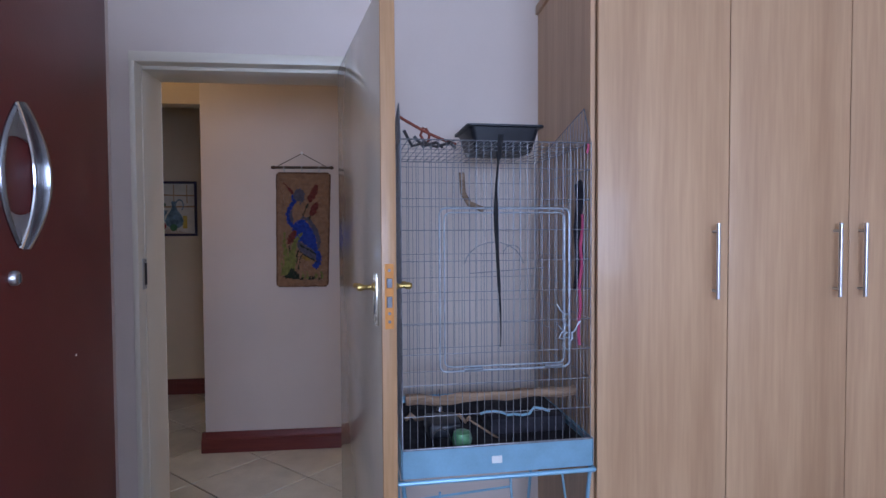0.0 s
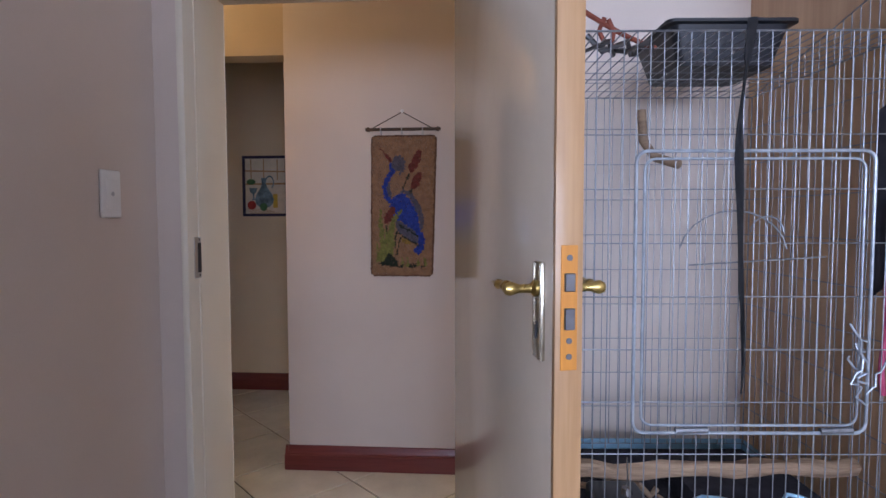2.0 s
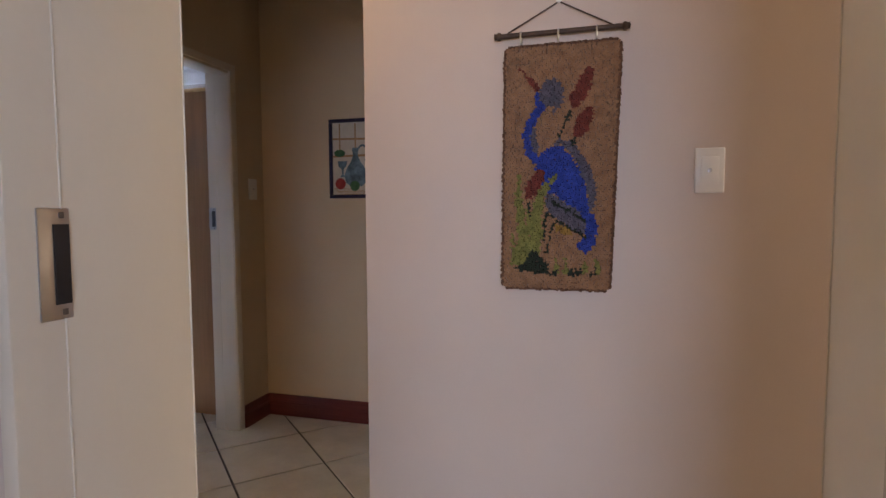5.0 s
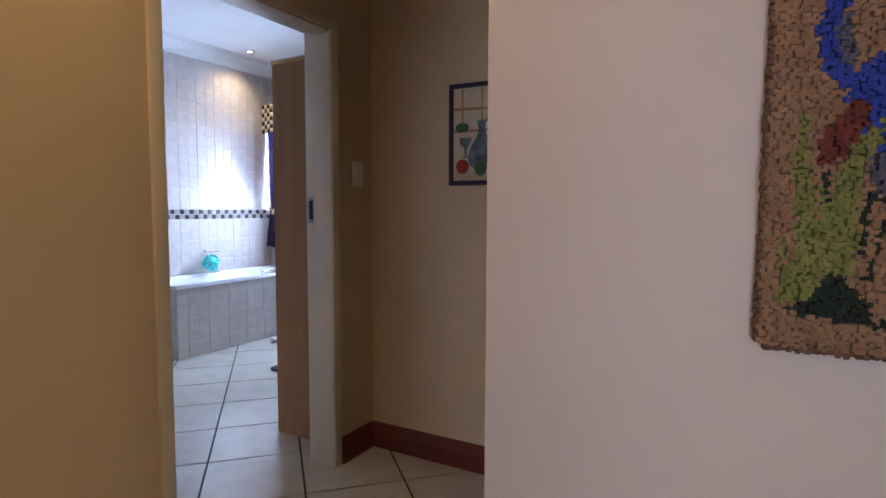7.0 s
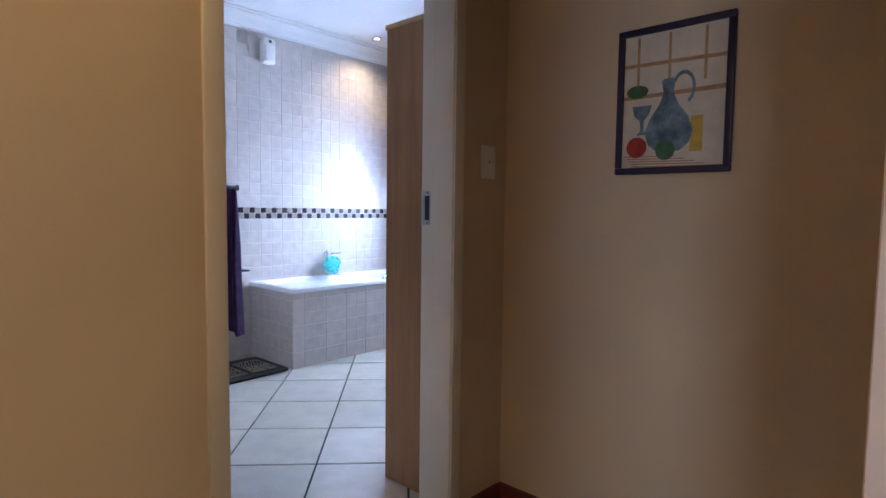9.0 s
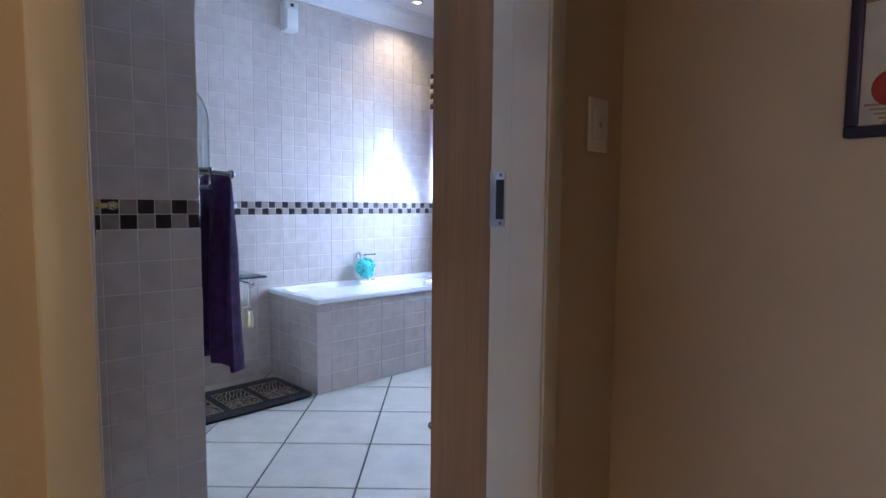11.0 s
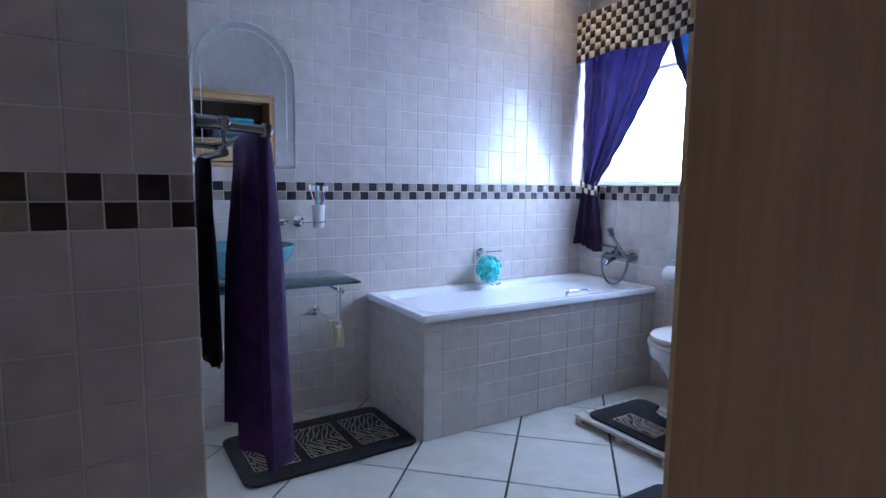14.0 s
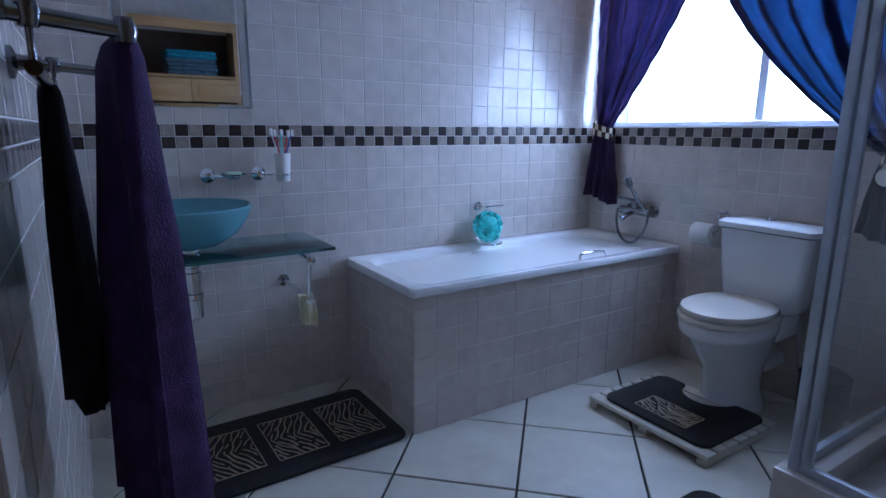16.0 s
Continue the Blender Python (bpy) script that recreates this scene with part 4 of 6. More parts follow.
def on_cage():
    # black plastic tub lying on the roof of the cage
    t = thing("plastic_tub", mc @ Vector((0.405, 0.345, CZ1)), "black plastic tray lying on the bird cage", "tub")
    def ring(w, d, z, cx=0.405, cy=0.345):
        return [mc @ Vector((x, y, z)) for x, y in rounded(w, d, 0.02, cx, cy)]
    bm = loft(B(), [ring(0.215, 0.20, CZ1 + 0.003), ring(0.262, 0.245, CZ1 + 0.088), ring(0.292, 0.27, CZ1 + 0.090), ring(0.292, 0.27, CZ1 + 0.097), ring(0.254, 0.235, CZ1 + 0.095), ring(0.205, 0.19, CZ1 + 0.010)])
    part("shell", bm, M_BLACK, t)
    # strap hanging down the front
    def f(u, v):
        z = 1.675 - u * 0.685
        w = 0.014 * (1 - 0.55 * max(0, math.sin(u * 9.0)) * (u > 0.12)) * (1.0 if u < 0.75 else 0.7)
        x = 0.322 - 0.012 * math.sin(u * 5) - 0.015 * u
        return mc @ Vector((x + (v - 0.5) * w * (1.2 - 0.6 * u), -0.014 - 0.004 * math.sin(u * 14 + v * 2), z))
    solo("strap", cloth(B(), 40, 3, f, 0.002), M_WEB, "black webbing strap hanging down the cage front", "strap")
    bm = tube(B(), [mc @ Vector((CW - 0.010, 0.008, 1.66 - 0.012 * k)) + Vector((0.004 * math.sin(k * 1.3), 0, 0)) for k in range(4)], 0.004, 6)
    tube(bm, [mc @ Vector((CW - 0.026 - 0.0006 * k, 0.012, 1.42 - 0.022 * k)) + Vector((0.003 * math.sin(k), 0, 0)) for k in range(21)], 0.0055, 8)
    solo("pink_cord", bm, M_PINK, "bright pink cord hanging at the cage corner", "cord")
    def g(u, v):
        return mc @ Vector((CW - 0.022 - 0.014 * v + 0.004 * math.sin(u * 11), 0.02 + 0.03 * v, 1.53 - 0.36 * u + 0.01 * math.sin(v * 5)))
    solo("dark_strip", cloth(B(), 16, 3, g, 0.004), M_DARKCLOTH, "dark cloth strip inside the cage corner", "cloth")
    pts = [mc @ Vector((0.002 + 0.018 * k, 0.06 + 0.006 * k, 1.738 - 0.030 * math.sin(k / 11 * 1.7) - 0.004 * k)) for k in range(12)]
    bm = tube(B(), pts, 0.0052, 7)
    tube(bm, [mc @ Vector((0.085, 0.085, 1.711)), mc @ Vector((0.075, 0.09, 1.686)), mc @ Vector((0.09, 0.09, 1.660))], 0.005, 7)
    tube(bm, [mc @ Vector((0.092, 0.085, 1.708)), mc @ Vector((0.105, 0.09, 1.686)), mc @ Vector((0.10, 0.09, 1.660))], 0.005, 7)
    solo("brown_cord", bm, M_RUST, "knotted red-brown cord over the cage roof", "cord")


on_cage()

# ---------------------------------------------------------------- bathroom fixtures
def bath():
    x0, x1, y0, y1, zt = BX + 0.001, -4.374, 5.559, WY - 0.001, 0.609
    t = thing("bathtub", ((x0 + x1) / 2, (y0 + y1) / 2, 0.0), "white acrylic bathtub set in a tiled surround", "bathtub")
    cx, cy, w, d = (x0 + x1) / 2, (y0 + y1) / 2, x1 - x0, y1 - y0

    def ring(wi, di, r, z, sy=0.0):
        return [(x, y + sy, z) for x, y in rounded(wi, di, r, cx, cy, 8)]
    bm = loft(B(), [ring(w - 0.01, d - 0.01, 0.02, zt - 0.036), ring(w, d, 0.025, zt - 0.031), ring(w, d, 0.025, zt - 0.010), ring(w - 0.012, d - 0.012, 0.025, zt),
                    ring(w - 0.10, d - 0.12, 0.10, zt - 0.002), ring(w - 0.125, d - 0.15, 0.11, zt - 0.012), ring(w - 0.15, d - 0.20, 0.12, zt - 0.06),
                    ring(w - 0.20, d - 0.34, 0.13, zt - 0.28), ring(w - 0.27, d - 0.46, 0.12, zt - 0.37), ring(w - 0.36, d - 0.60, 0.08, zt - 0.39)])
    part("tub", bm, M_TUB, t)
    bm = box(B(), x0, x1 - 0.024, y0 + 0.031, y1, 0.0, 0.12)
    box(bm, x1 - 0.039, x1 - 0.0168, y0 + 0.041, y1, 0.0, zt - 0.037)
    box(bm, x0, x1 - 0.0168, y0 + 0.0168, y0 + 0.0405, 0.0, zt - 0.037)
    sur = part("surround", bm, M_GROUT, t, "tiled bath surround with pale grout")
    bm = B()
    gy = 6.58
    tube(bm, [(x1 - 0.055, gy - 0.085, zt - 0.004), (x1 - 0.060, gy - 0.08, zt + 0.016), (x1 - 0.062, gy - 0.05, zt + 0.022), (x1 - 0.062, gy + 0.05, zt + 0.022), (x1 - 0.060, gy + 0.08, zt + 0.016), (x1 - 0.055, gy + 0.085, zt - 0.004)], 0.007, 8)
    part("grip", bm, M_CHROME, t, "chrome bath grip")
    bm = lathe(B(), [(0.030, 0), (0.030, 0.004), (0.024, 0.007), (0.0, 0.008)], (cx - 0.02, y1 - 0.106, zt - 0.075), 20, (0, -1, 0.25))
    for k in range(6):
        a = radians(60 * k)
        lathe(bm, [(0.004, 0.007), (0.004, 0.0095), (0, 0.0096)], Vector((cx - 0.02, y1 - 0.106, zt - 0.075)) + Vector((0.014 * math.cos(a), -0.0, 0.014 * math.sin(a))), 8, (0, -1, 0.25))
    part("overflow", bm, M_CHROME, t, "round chrome overflow rose")
    return sur, x1, y0


surround, SURX, SURY = bath()


def mixer():
    """Wall mixer with a hand shower over the bath end."""
    c = Vector((-4.64, WY - 0.001, 0.765))
    t = thing("bath_mixer", c, "chrome bath mixer with hand shower and hose", "tap")
    bm = B()
    tube(bm, [c + Vector((-0.10, -0.055, 0)), c + Vector((0.10, -0.055, 0))], 0.022, 14)
    for s in (-1, 1):
        lathe(bm, [(0.034, 0), (0.034, 0.004), (0.022, 0.014), (0.018, 0.06), (0.02, 0.062)], c + Vector((s * 0.075, 0, 0)), 18, (0, -1, 0))
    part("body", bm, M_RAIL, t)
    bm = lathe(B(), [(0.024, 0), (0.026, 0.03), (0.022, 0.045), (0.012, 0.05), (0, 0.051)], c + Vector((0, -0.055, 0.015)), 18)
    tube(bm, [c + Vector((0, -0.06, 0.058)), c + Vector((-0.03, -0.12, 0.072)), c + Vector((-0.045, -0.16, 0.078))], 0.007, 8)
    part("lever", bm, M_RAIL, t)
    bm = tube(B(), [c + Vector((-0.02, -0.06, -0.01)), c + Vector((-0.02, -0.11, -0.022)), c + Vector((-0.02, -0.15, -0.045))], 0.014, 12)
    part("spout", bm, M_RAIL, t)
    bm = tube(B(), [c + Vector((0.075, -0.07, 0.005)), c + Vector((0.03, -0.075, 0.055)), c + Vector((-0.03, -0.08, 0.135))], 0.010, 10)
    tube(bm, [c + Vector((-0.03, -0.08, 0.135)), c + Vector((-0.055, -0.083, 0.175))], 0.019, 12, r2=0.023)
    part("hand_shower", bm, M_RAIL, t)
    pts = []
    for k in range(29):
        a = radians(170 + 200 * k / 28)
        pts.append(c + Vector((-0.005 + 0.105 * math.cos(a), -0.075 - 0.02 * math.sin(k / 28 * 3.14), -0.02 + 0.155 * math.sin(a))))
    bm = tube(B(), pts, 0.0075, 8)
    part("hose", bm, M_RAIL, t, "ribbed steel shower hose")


mixer()


def puff():
    """Chrome soap basket on the wall with a round turquoise bath puff hung on it."""
    c = Vector((BX + 0.001, 6.33, 0.80))
    t = thing("soap_holder", c, "chrome wall soap holder above the bath", "soap holder")
    bm = lathe(B(), [(0.024, 0), (0.024, 0.005), (0.014, 0.012), (0.008, 0.03)], c, 16, (1, 0, 0))
    tube(bm, [c + Vector((0.02, 0, 0)), c + Vector((0.075, 0, 0.004)), c + Vector((0.075, 0.11, 0.004))], 0.0055, 8)
    part("arm", bm, M_CHROME, t)
    c2 = c + Vector((0.11, 0, -0.185))
    bm = tube(B(), [c2 + Vector((0.05 * math.cos(radians(15 * k)), 0.075 * math.sin(radians(15 * k)), 0.0)) for k in range(24)], 0.004, 6, True)
    tube(bm, [c2 + Vector((-0.11, 0.0, 0)), c2 + Vector((0.05, 0, 0))], 0.004, 6)
    for k in (-1, 1):
        tube(bm, [c2 + Vector((-0.035, k * 0.04, 0)), c2 + Vector((0.04, k * 0.04, 0))], 0.003, 6)
    part("dish", bm, M_CHROME, t)
    rnd = random.Random(7)
    c3 = Vector((BX + 0.105, 6.325, 0.705))
    p = thing("bath_puff", c3, "round turquoise mesh bath puff", "bath puff")
    bm = B()
    for k in range(70):
        n = Vector((rnd.gauss(0, 1), rnd.gauss(0, 1), rnd.gauss(0, 1))).normalized()
        a = n.orthogonal().normalized()
        b = n.cross(a)
        w = rnd.uniform(0.016, 0.030)
        rows = []
        for i in range(7):
            s = i / 6 * 2 - 1
            rows.append([c3 + (a * s * w + n * (0.034 + 0.044 * (h / 3) + 0.006 * math.sin(s * 7 + k)) + b * (0.009 * math.sin(s * 5 + k * 1.7 + h))) * 1.02 for h in range(4)])
        vs = [[bm.verts.new(q) for q in r] for r in rows]
        for r0, r1 in zip(vs, vs[1:]):
            for h in range(3):
                bm.faces.new((r0[h], r0[h + 1], r1[h + 1], r1[h]))
    sub = bmesh.new()
    bmesh.ops.create_icosphere(sub, subdivisions=3, radius=0.073)
    for v in sub.verts:
        v.co *= 1 + 0.10 * noise.noise(v.co * 60)
        v.co += c3
    merge(bm, sub)
    part("mesh_ball", bm, M_TURQ, p)
    bm = tube(B(), [c3 + Vector((0, 0, 0.05)), c3 + Vector((-0.03, 0.004, 0.098))], 0.002, 6)
    part("cord", bm, M_TURQ, p)


puff()


def toilet():
    cx, yb = -3.877, WY - 0.005
    t = thing("toilet", (cx, 6.85, 0), "white ceramic close-coupled toilet with closed lid", "toilet")

    def egg(w, l, yc, z, back=0.75):
        out = []
        for k in range(40):
            a = 2 * math.pi * k / 40
            x, y = math.cos(a), math.sin(a)
            ll = l * (back if y > 0 else 1.0)
            px = 2.4 if y > 0 else 2.05
            out.append((cx + w / 2 * math.copysign(abs(x) ** (2 / px), x), yc + ll / 2 * math.copysign(abs(y) ** (2 / px), y), z))
        return out
    bm = loft(B(), [egg(0.235, 0.26, 6.90, 0.0, 1.5), egg(0.23, 0.25, 6.90, 0.02, 1.5), egg(0.20, 0.22, 6.89, 0.10, 1.5), egg(0.215, 0.25, 6.88, 0.20, 1.5), egg(0.28, 0.34, 6.85, 0.30, 1.35),
                    egg(0.318, 0.41, 6.83, 0.355, 1.15), egg(0.336, 0.44, 6.82, 0.372, 1.05), egg(0.344, 0.452, 6.82, 0.388, 1.05), egg(0.344, 0.452, 6.82, 0.416, 1.05), egg(0.33, 0.44, 6.82, 0.425, 1.05)])
    box(bm, cx - 0.14, cx + 0.14, 6.97, yb - 0.01, 0.31, 0.424, 0.03, 3)
    part("bowl", bm, M_CERAMIC, t)
    bm = loft(B(), [egg(0.340, 0.445, 6.82, 0.4270, 0.95), egg(0.360, 0.470, 6.82, 0.4320, 0.95), egg(0.363, 0.474, 6.82, 0.4400, 0.95), egg(0.358, 0.468, 6.82, 0.4490, 0.95), egg(0.335, 0.445, 6.82, 0.4540, 0.95)])
    part("seat", bm, M_SEAT, t, "ivory toilet seat")
    bm = loft(B(), [egg(0.318, 0.425, 6.82, 0.4555, 0.93), egg(0.342, 0.450, 6.82, 0.4600, 0.93), egg(0.346, 0.454, 6.82, 0.4700, 0.93), egg(0.336, 0.444, 6.82, 0.4800, 0.93), egg(0.30, 0.40, 6.82, 0.4860, 0.93), egg(0.15, 0.22, 6.82, 0.4890, 0.93)])
    part("lid", bm, M_SEAT, t, "closed ivory toilet lid")
    bm = B()
    for s in (-1, 1):
        tube(bm, [(cx + s * 0.07 - 0.02, 7.005, 0.46), (cx + s * 0.07 + 0.02, 7.005, 0.46)], 0.012, 10)
    part("hinge", bm, M_CERAMIC, t)

    def ring(w, d, r, z, cy):
        return [(x, y, z) for x, y in rounded(w, d, r, cx, cy, 6)]
    bm = loft(B(), [ring(0.26, 0.12, 0.03, 0.425, yb - 0.085), ring(0.31, 0.14, 0.04, 0.432, yb - 0.085), ring(0.338, 0.152, 0.04, 0.455, yb - 0.085), ring(0.375, 0.163, 0.035, 0.60, yb - 0.085), ring(0.405, 0.170, 0.035, 0.770, yb - 0.086)])
    part("cistern", bm, M_CERAMIC, t)
    bm = loft(B(), [ring(0.405, 0.170, 0.035, 0.772, yb - 0.086), ring(0.425, 0.185, 0.04, 0.778, yb - 0.094), ring(0.425, 0.185, 0.04, 0.800, yb - 0.094), ring(0.39, 0.155, 0.04, 0.815, yb - 0.094), ring(0.25, 0.08, 0.03, 0.820, yb - 0.094)])
    part("cistern_lid", bm, M_CERAMIC, t)
    bm = lathe(B(), [(0.026, 0), (0.026, 0.006), (0.021, 0.009), (0.020, 0.007), (0, 0.007)], (cx - 0.01, yb - 0.094, 0.820), 20)
    part("flush_button", bm, M_CHROME, t, "round chrome flush button")
    bm = tube(B(), [(cx + 0.02, 6.99, 0.19), (cx + 0.03, 7.10, 0.18), (cx + 0.03, yb, 0.18)], 0.052, 14)
    part("waste_pipe", bm, M_WHITE, t)
    bm = tube(B(), [(cx + 0.15, yb - 0.06, 0.40), (cx + 0.155, yb - 0.06, 0.25), (cx + 0.155, yb - 0.03, 0.16), (cx + 0.155, yb, 0.15)], 0.006, 8)
    part("supply_hose", bm, M_STEEL, t)


toilet()


def roll_holder():
    c = Vector((-4.20, WY - 0.001, 0.80))
    t = thing("toilet_roll_holder", c, "chrome toilet roll holder on the tiled wall", "roll holder")
    bm = lathe(B(), [(0.025, 0), (0.025, 0.005), (0.015, 0.012), (0.008, 0.05)], c + Vector((0.04, 0, 0)), 16, (0, -1, 0))
    tube(bm, [c + Vector((0.04, -0.05, 0)), c + Vector((-0.07, -0.055, 0.002)), c + Vector((-0.075, -0.055, -0.01)), c + Vector((-0.075, -0.055, -0.07)), c + Vector((0.05, -0.055, -0.075))], 0.004, 8)
    part("bracket", bm, M_CHROME, t)
    r = thing("toilet_roll", c + Vector((-0.015, -0.056, -0.085)), "white toilet paper roll on its holder", "toilet roll")
    bm = lathe(B(), [(0.018, 0), (0.050, 0.0), (0.052, 0.003), (0.052, 0.097), (0.050, 0.10), (0.018, 0.10), (0.018, 0.08), (0.0, 0.08)], c + Vector((-0.07, -0.056, -0.095)), 28, (1, 0, 0))
    part("paper", bm, M_WHITE, r)


roll_holder()


def pile_mat(name, outline, z, h, patches, label, m):
    """A tufted mat: rounded slab with an uneven top, and tan animal-stripe patches on it."""
    t = thing(name, m @ Vector((0, 0, z)), label, "bath mat")
    n = len(outline)
    c = Vector((sum(p[0] for p in outline) / n, sum(p[1] for p in outline) / n))
    rings = []
    for s, zz in ((0.985, 0), (1.0, h * 0.35), (0.995, h * 0.8), (0.975, h)):
        rings.append([m @ Vector((c.x + (x - c.x) * s, c.y + (y - c.y) * s, z + zz)) for x, y in outline])
    bm = loft(B(), rings)
    part("carpet", bm, M_MAT, t)
    rnd = random.Random(len(name) + 3)
    for (px, py, w, d) in patches:
        bm = B()
        for k in range(13):
            # zebra chevrons, wavering and broken here and there
            y0 = -d * 0.95 + d * 1.45 * k / 12
            pts = []
            for i in range(15):
                xx = -w / 2 + w * i / 14
                pts.append((xx, y0 + 0.62 * abs(xx) * (1 if (k // 5) % 2 == 0 else 0.75) + 0.0045 * math.sin(xx * 60 + k * 1.9) + rnd.uniform(-0.0015, 0.0015)))
            th = rnd.uniform(0.0022, 0.0036)
            for a, b in zip(pts, pts[1:]):
                if not (-d / 2 < a[1] < d / 2 and -d / 2 < b[1] < d / 2) or rnd.random() < 0.10:
                    continue
                prism(bm, [(px + a[0], py + a[1] - th), (px + b[0], py + b[1] - th), (px + b[0], py + b[1] + th), (px + a[0], py + a[1] + th)], 0.003, m @ Matrix.Translation((0, 0, z + h)))
        # thin tan outline round the patch
        for x_, y_, hw, hd in ((px, py - d / 2, w / 2, 0.002), (px, py + d / 2, w / 2, 0.002), (px - w / 2, py, 0.002, d / 2), (px + w / 2, py, 0.002, d / 2)):
            prism(bm, [(x_ - hw, y_ - hd), (x_ + hw, y_ - hd), (x_ + hw, y_ + hd), (x_ - hw, y_ + hd)], 0.0024, m @ Matrix.Translation((0, 0, z + h)))
        part("stripe_patch", bm, M_ZEBRA, t, "tan zebra-stripe patch")
    return t


mm = Matrix.Translation((-4.62, 5.15, 0)) @ Matrix.Rotation(radians(1.5), 4, "Z")
pile_mat("bath_mat", rounded(0.50, 0.79, 0.05, 0, 0), 0.002, 0.016, [(0, -0.24, 0.30, 0.19), (0, 0.0, 0.30, 0.19), (0, 0.24, 0.30, 0.19)], "dark brown bath mat with zebra-stripe patches by the bath", mm)


def crate():
    t = thing("duckboard", (-3.92, 6.6, 0), "whitewashed wooden duckboard on the floor before the toilet", "duckboard")
    x0, x1, y0, y1 = -4.20, -3.63, 6.36, 6.84
    n = 7
    w = (y1 - y0) / n
    for k in range(n):
        part("slat", box(B(), x0, x1, y0 + w * k + 0.003, y0 + w * (k + 1) - 0.009, 0.028, 0.046, 0.003, 2), M_CRATE, t)
    for x in (x0 + 0.004, (x0 + x1) / 2 - 0.02, x1 - 0.044):
        part("bearer", box(B(), x, x + 0.04, y0 + 0.004, y1 - 0.010, 0.0, 0.0275, 0.002), M_CRATE, t)


crate()
arc = [(0.125 * math.cos(radians(a)), 0.23 + 0.14 * math.sin(radians(a))) for a in range(-10, -171, -16)]
horse = rounded(0.50, 0.42, 0.05, 0, 0)[:7] + arc + rounded(0.50, 0.42, 0.05, 0, 0)[7:]
pile_mat("toilet_mat", horse, 0.047, 0.014, [(0, -0.085, 0.24, 0.13)], "dark brown pedestal mat with a zebra-stripe patch", Matrix.Translation((-3.905, 6.60, 0)))
pile_mat("shower_mat", rounded(0.47, 0.50, 0.06, 0, 0), 0.002, 0.016, [(0, 0.0, 0.22, 0.18)], "dark brown bath mat on the tiled floor by the shower", Matrix.Translation((-3.335, 5.99, 0)))


# ---------------------------------------------------------------- basin end
def basin():
    zs = 0.752
    y0, y1, xf = 4.56, 5.365, -4.632
    t = thing("glass_shelf", (BX, (y0 + y1) / 2, zs - 0.012), "green-tinted glass washstand shelf on chrome brackets", "washstand")
    pl = part("plate", box(B(), BX + 0.002, xf, y0, y1, zs - 0.012, zs, 0.002, 2), M_GLASSG, t, "thick green-tinted glass plate")
    pl.visible_shadow = False
    for yb in (5.265, 4.66):
        bm = B()
        lathe(bm, [(0.026, 0), (0.026, 0.006), (0.012, 0.010), (0.011, 0.03)], (BX, yb, zs - 0.045), 16, (1, 0, 0))
        tube(bm, [(BX + 0.01, yb, zs - 0.045), (xf - 0.01, yb, zs - 0.045)], 0.010, 12)
        lathe(bm, [(0.013, 0), (0.016, 0.004), (0.016, 0.012), (0.0, 0.016)], (xf - 0.012, yb, zs - 0.045), 14, (1, 0, 0))
        tube(bm, [(xf - 0.03, yb, zs - 0.04), (xf - 0.03, yb, zs - 0.013)], 0.009, 10)
        lathe(bm, [(0.026, 0), (0.026, 0.006), (0.012, 0.010), (0.011, 0.03)], (BX, yb, zs - 0.21), 16, (1, 0, 0))
        tube(bm, [(BX + 0.01, yb, zs - 0.21), (xf - 0.05, yb, zs - 0.21)], 0.010, 12)
        lathe(bm, [(0.013, 0), (0.016, 0.004), (0.016, 0.012), (0.0, 0.016)], (xf - 0.052, yb, zs - 0.21), 14, (1, 0, 0))
        tube(bm, [(xf - 0.055, yb, zs - 0.21), (xf - 0.03, yb, zs - 0.045)], 0.009, 10)
        part("bracket", bm, M_CHROME, t)
    # glass bowl
    c = Vector((-4.80, 4.865, zs))
    b = thing("wash_basin", c, "frosted turquoise glass bowl basin on the glass shelf", "basin")
    prof = [(0.05, 0.030), (0.10, 0.042), (0.16, 0.080), (0.20, 0.130), (0.218, 0.176), (0.225, 0.178), (0.228, 0.174), (0.212, 0.128), (0.170, 0.072), (0.105, 0.031), (0.05, 0.020)]
    part("bowl", lathe(B(), prof, c, 48), M_FROST, b)
    part("collar", lathe(B(), [(0.034, 0.001), (0.036, 0.010), (0.030, 0.022), (0.05, 0.027), (0.0, 0.027)], c, 24), M_CHROME, b, "chrome mounting collar")
    tr = thing("basin_trap", c + Vector((0, 0, -0.25)), "chrome bottle trap under the basin", "trap")
    bm = lathe(B(), [(0.032, -0.013), (0.032, -0.05), (0.026, -0.055), (0.026, -0.07), (0.033, -0.072), (0.034, -0.092), (0.028, -0.094), (0.028, -0.15), (0.034, -0.152), (0.036, -0.17), (0.031, -0.175), (0.030, -0.245), (0.020, -0.252), (0, -0.252)], c, 24)
    part("bottle", bm, M_CHROME, tr)
    part("outlet", tube(B(), [c + Vector((-0.02, 0, -0.12)), Vector((BX, c.y, zs - 0.12))], 0.016, 12), M_CHROME, tr)
    # cloth over the bracket bar

    def f(u, v):
        a = (u - 0.5) * 2
        y = 5.235 + 0.06 * v + 0.006 * math.sin(u * 9)
        x = xf - 0.085 + (0.020 if a > 0 else -0.020) * min(1, abs(a) * 6) + 0.008 * math.sin(v * 9 + u * 5)
        z = zs - 0.197 - max(0, abs(a) - 0.08) * (0.125 if a > 0 else 0.10) - 0.02 * (v if a > 0 else 1 - v) * abs(a)
        return (x, y, z)
    solo("washcloth", cloth(B(), 18, 8, f, 0.006), M_CREAMCLOTH, "cream cloth hung over the washstand bracket", "cloth")


basin()


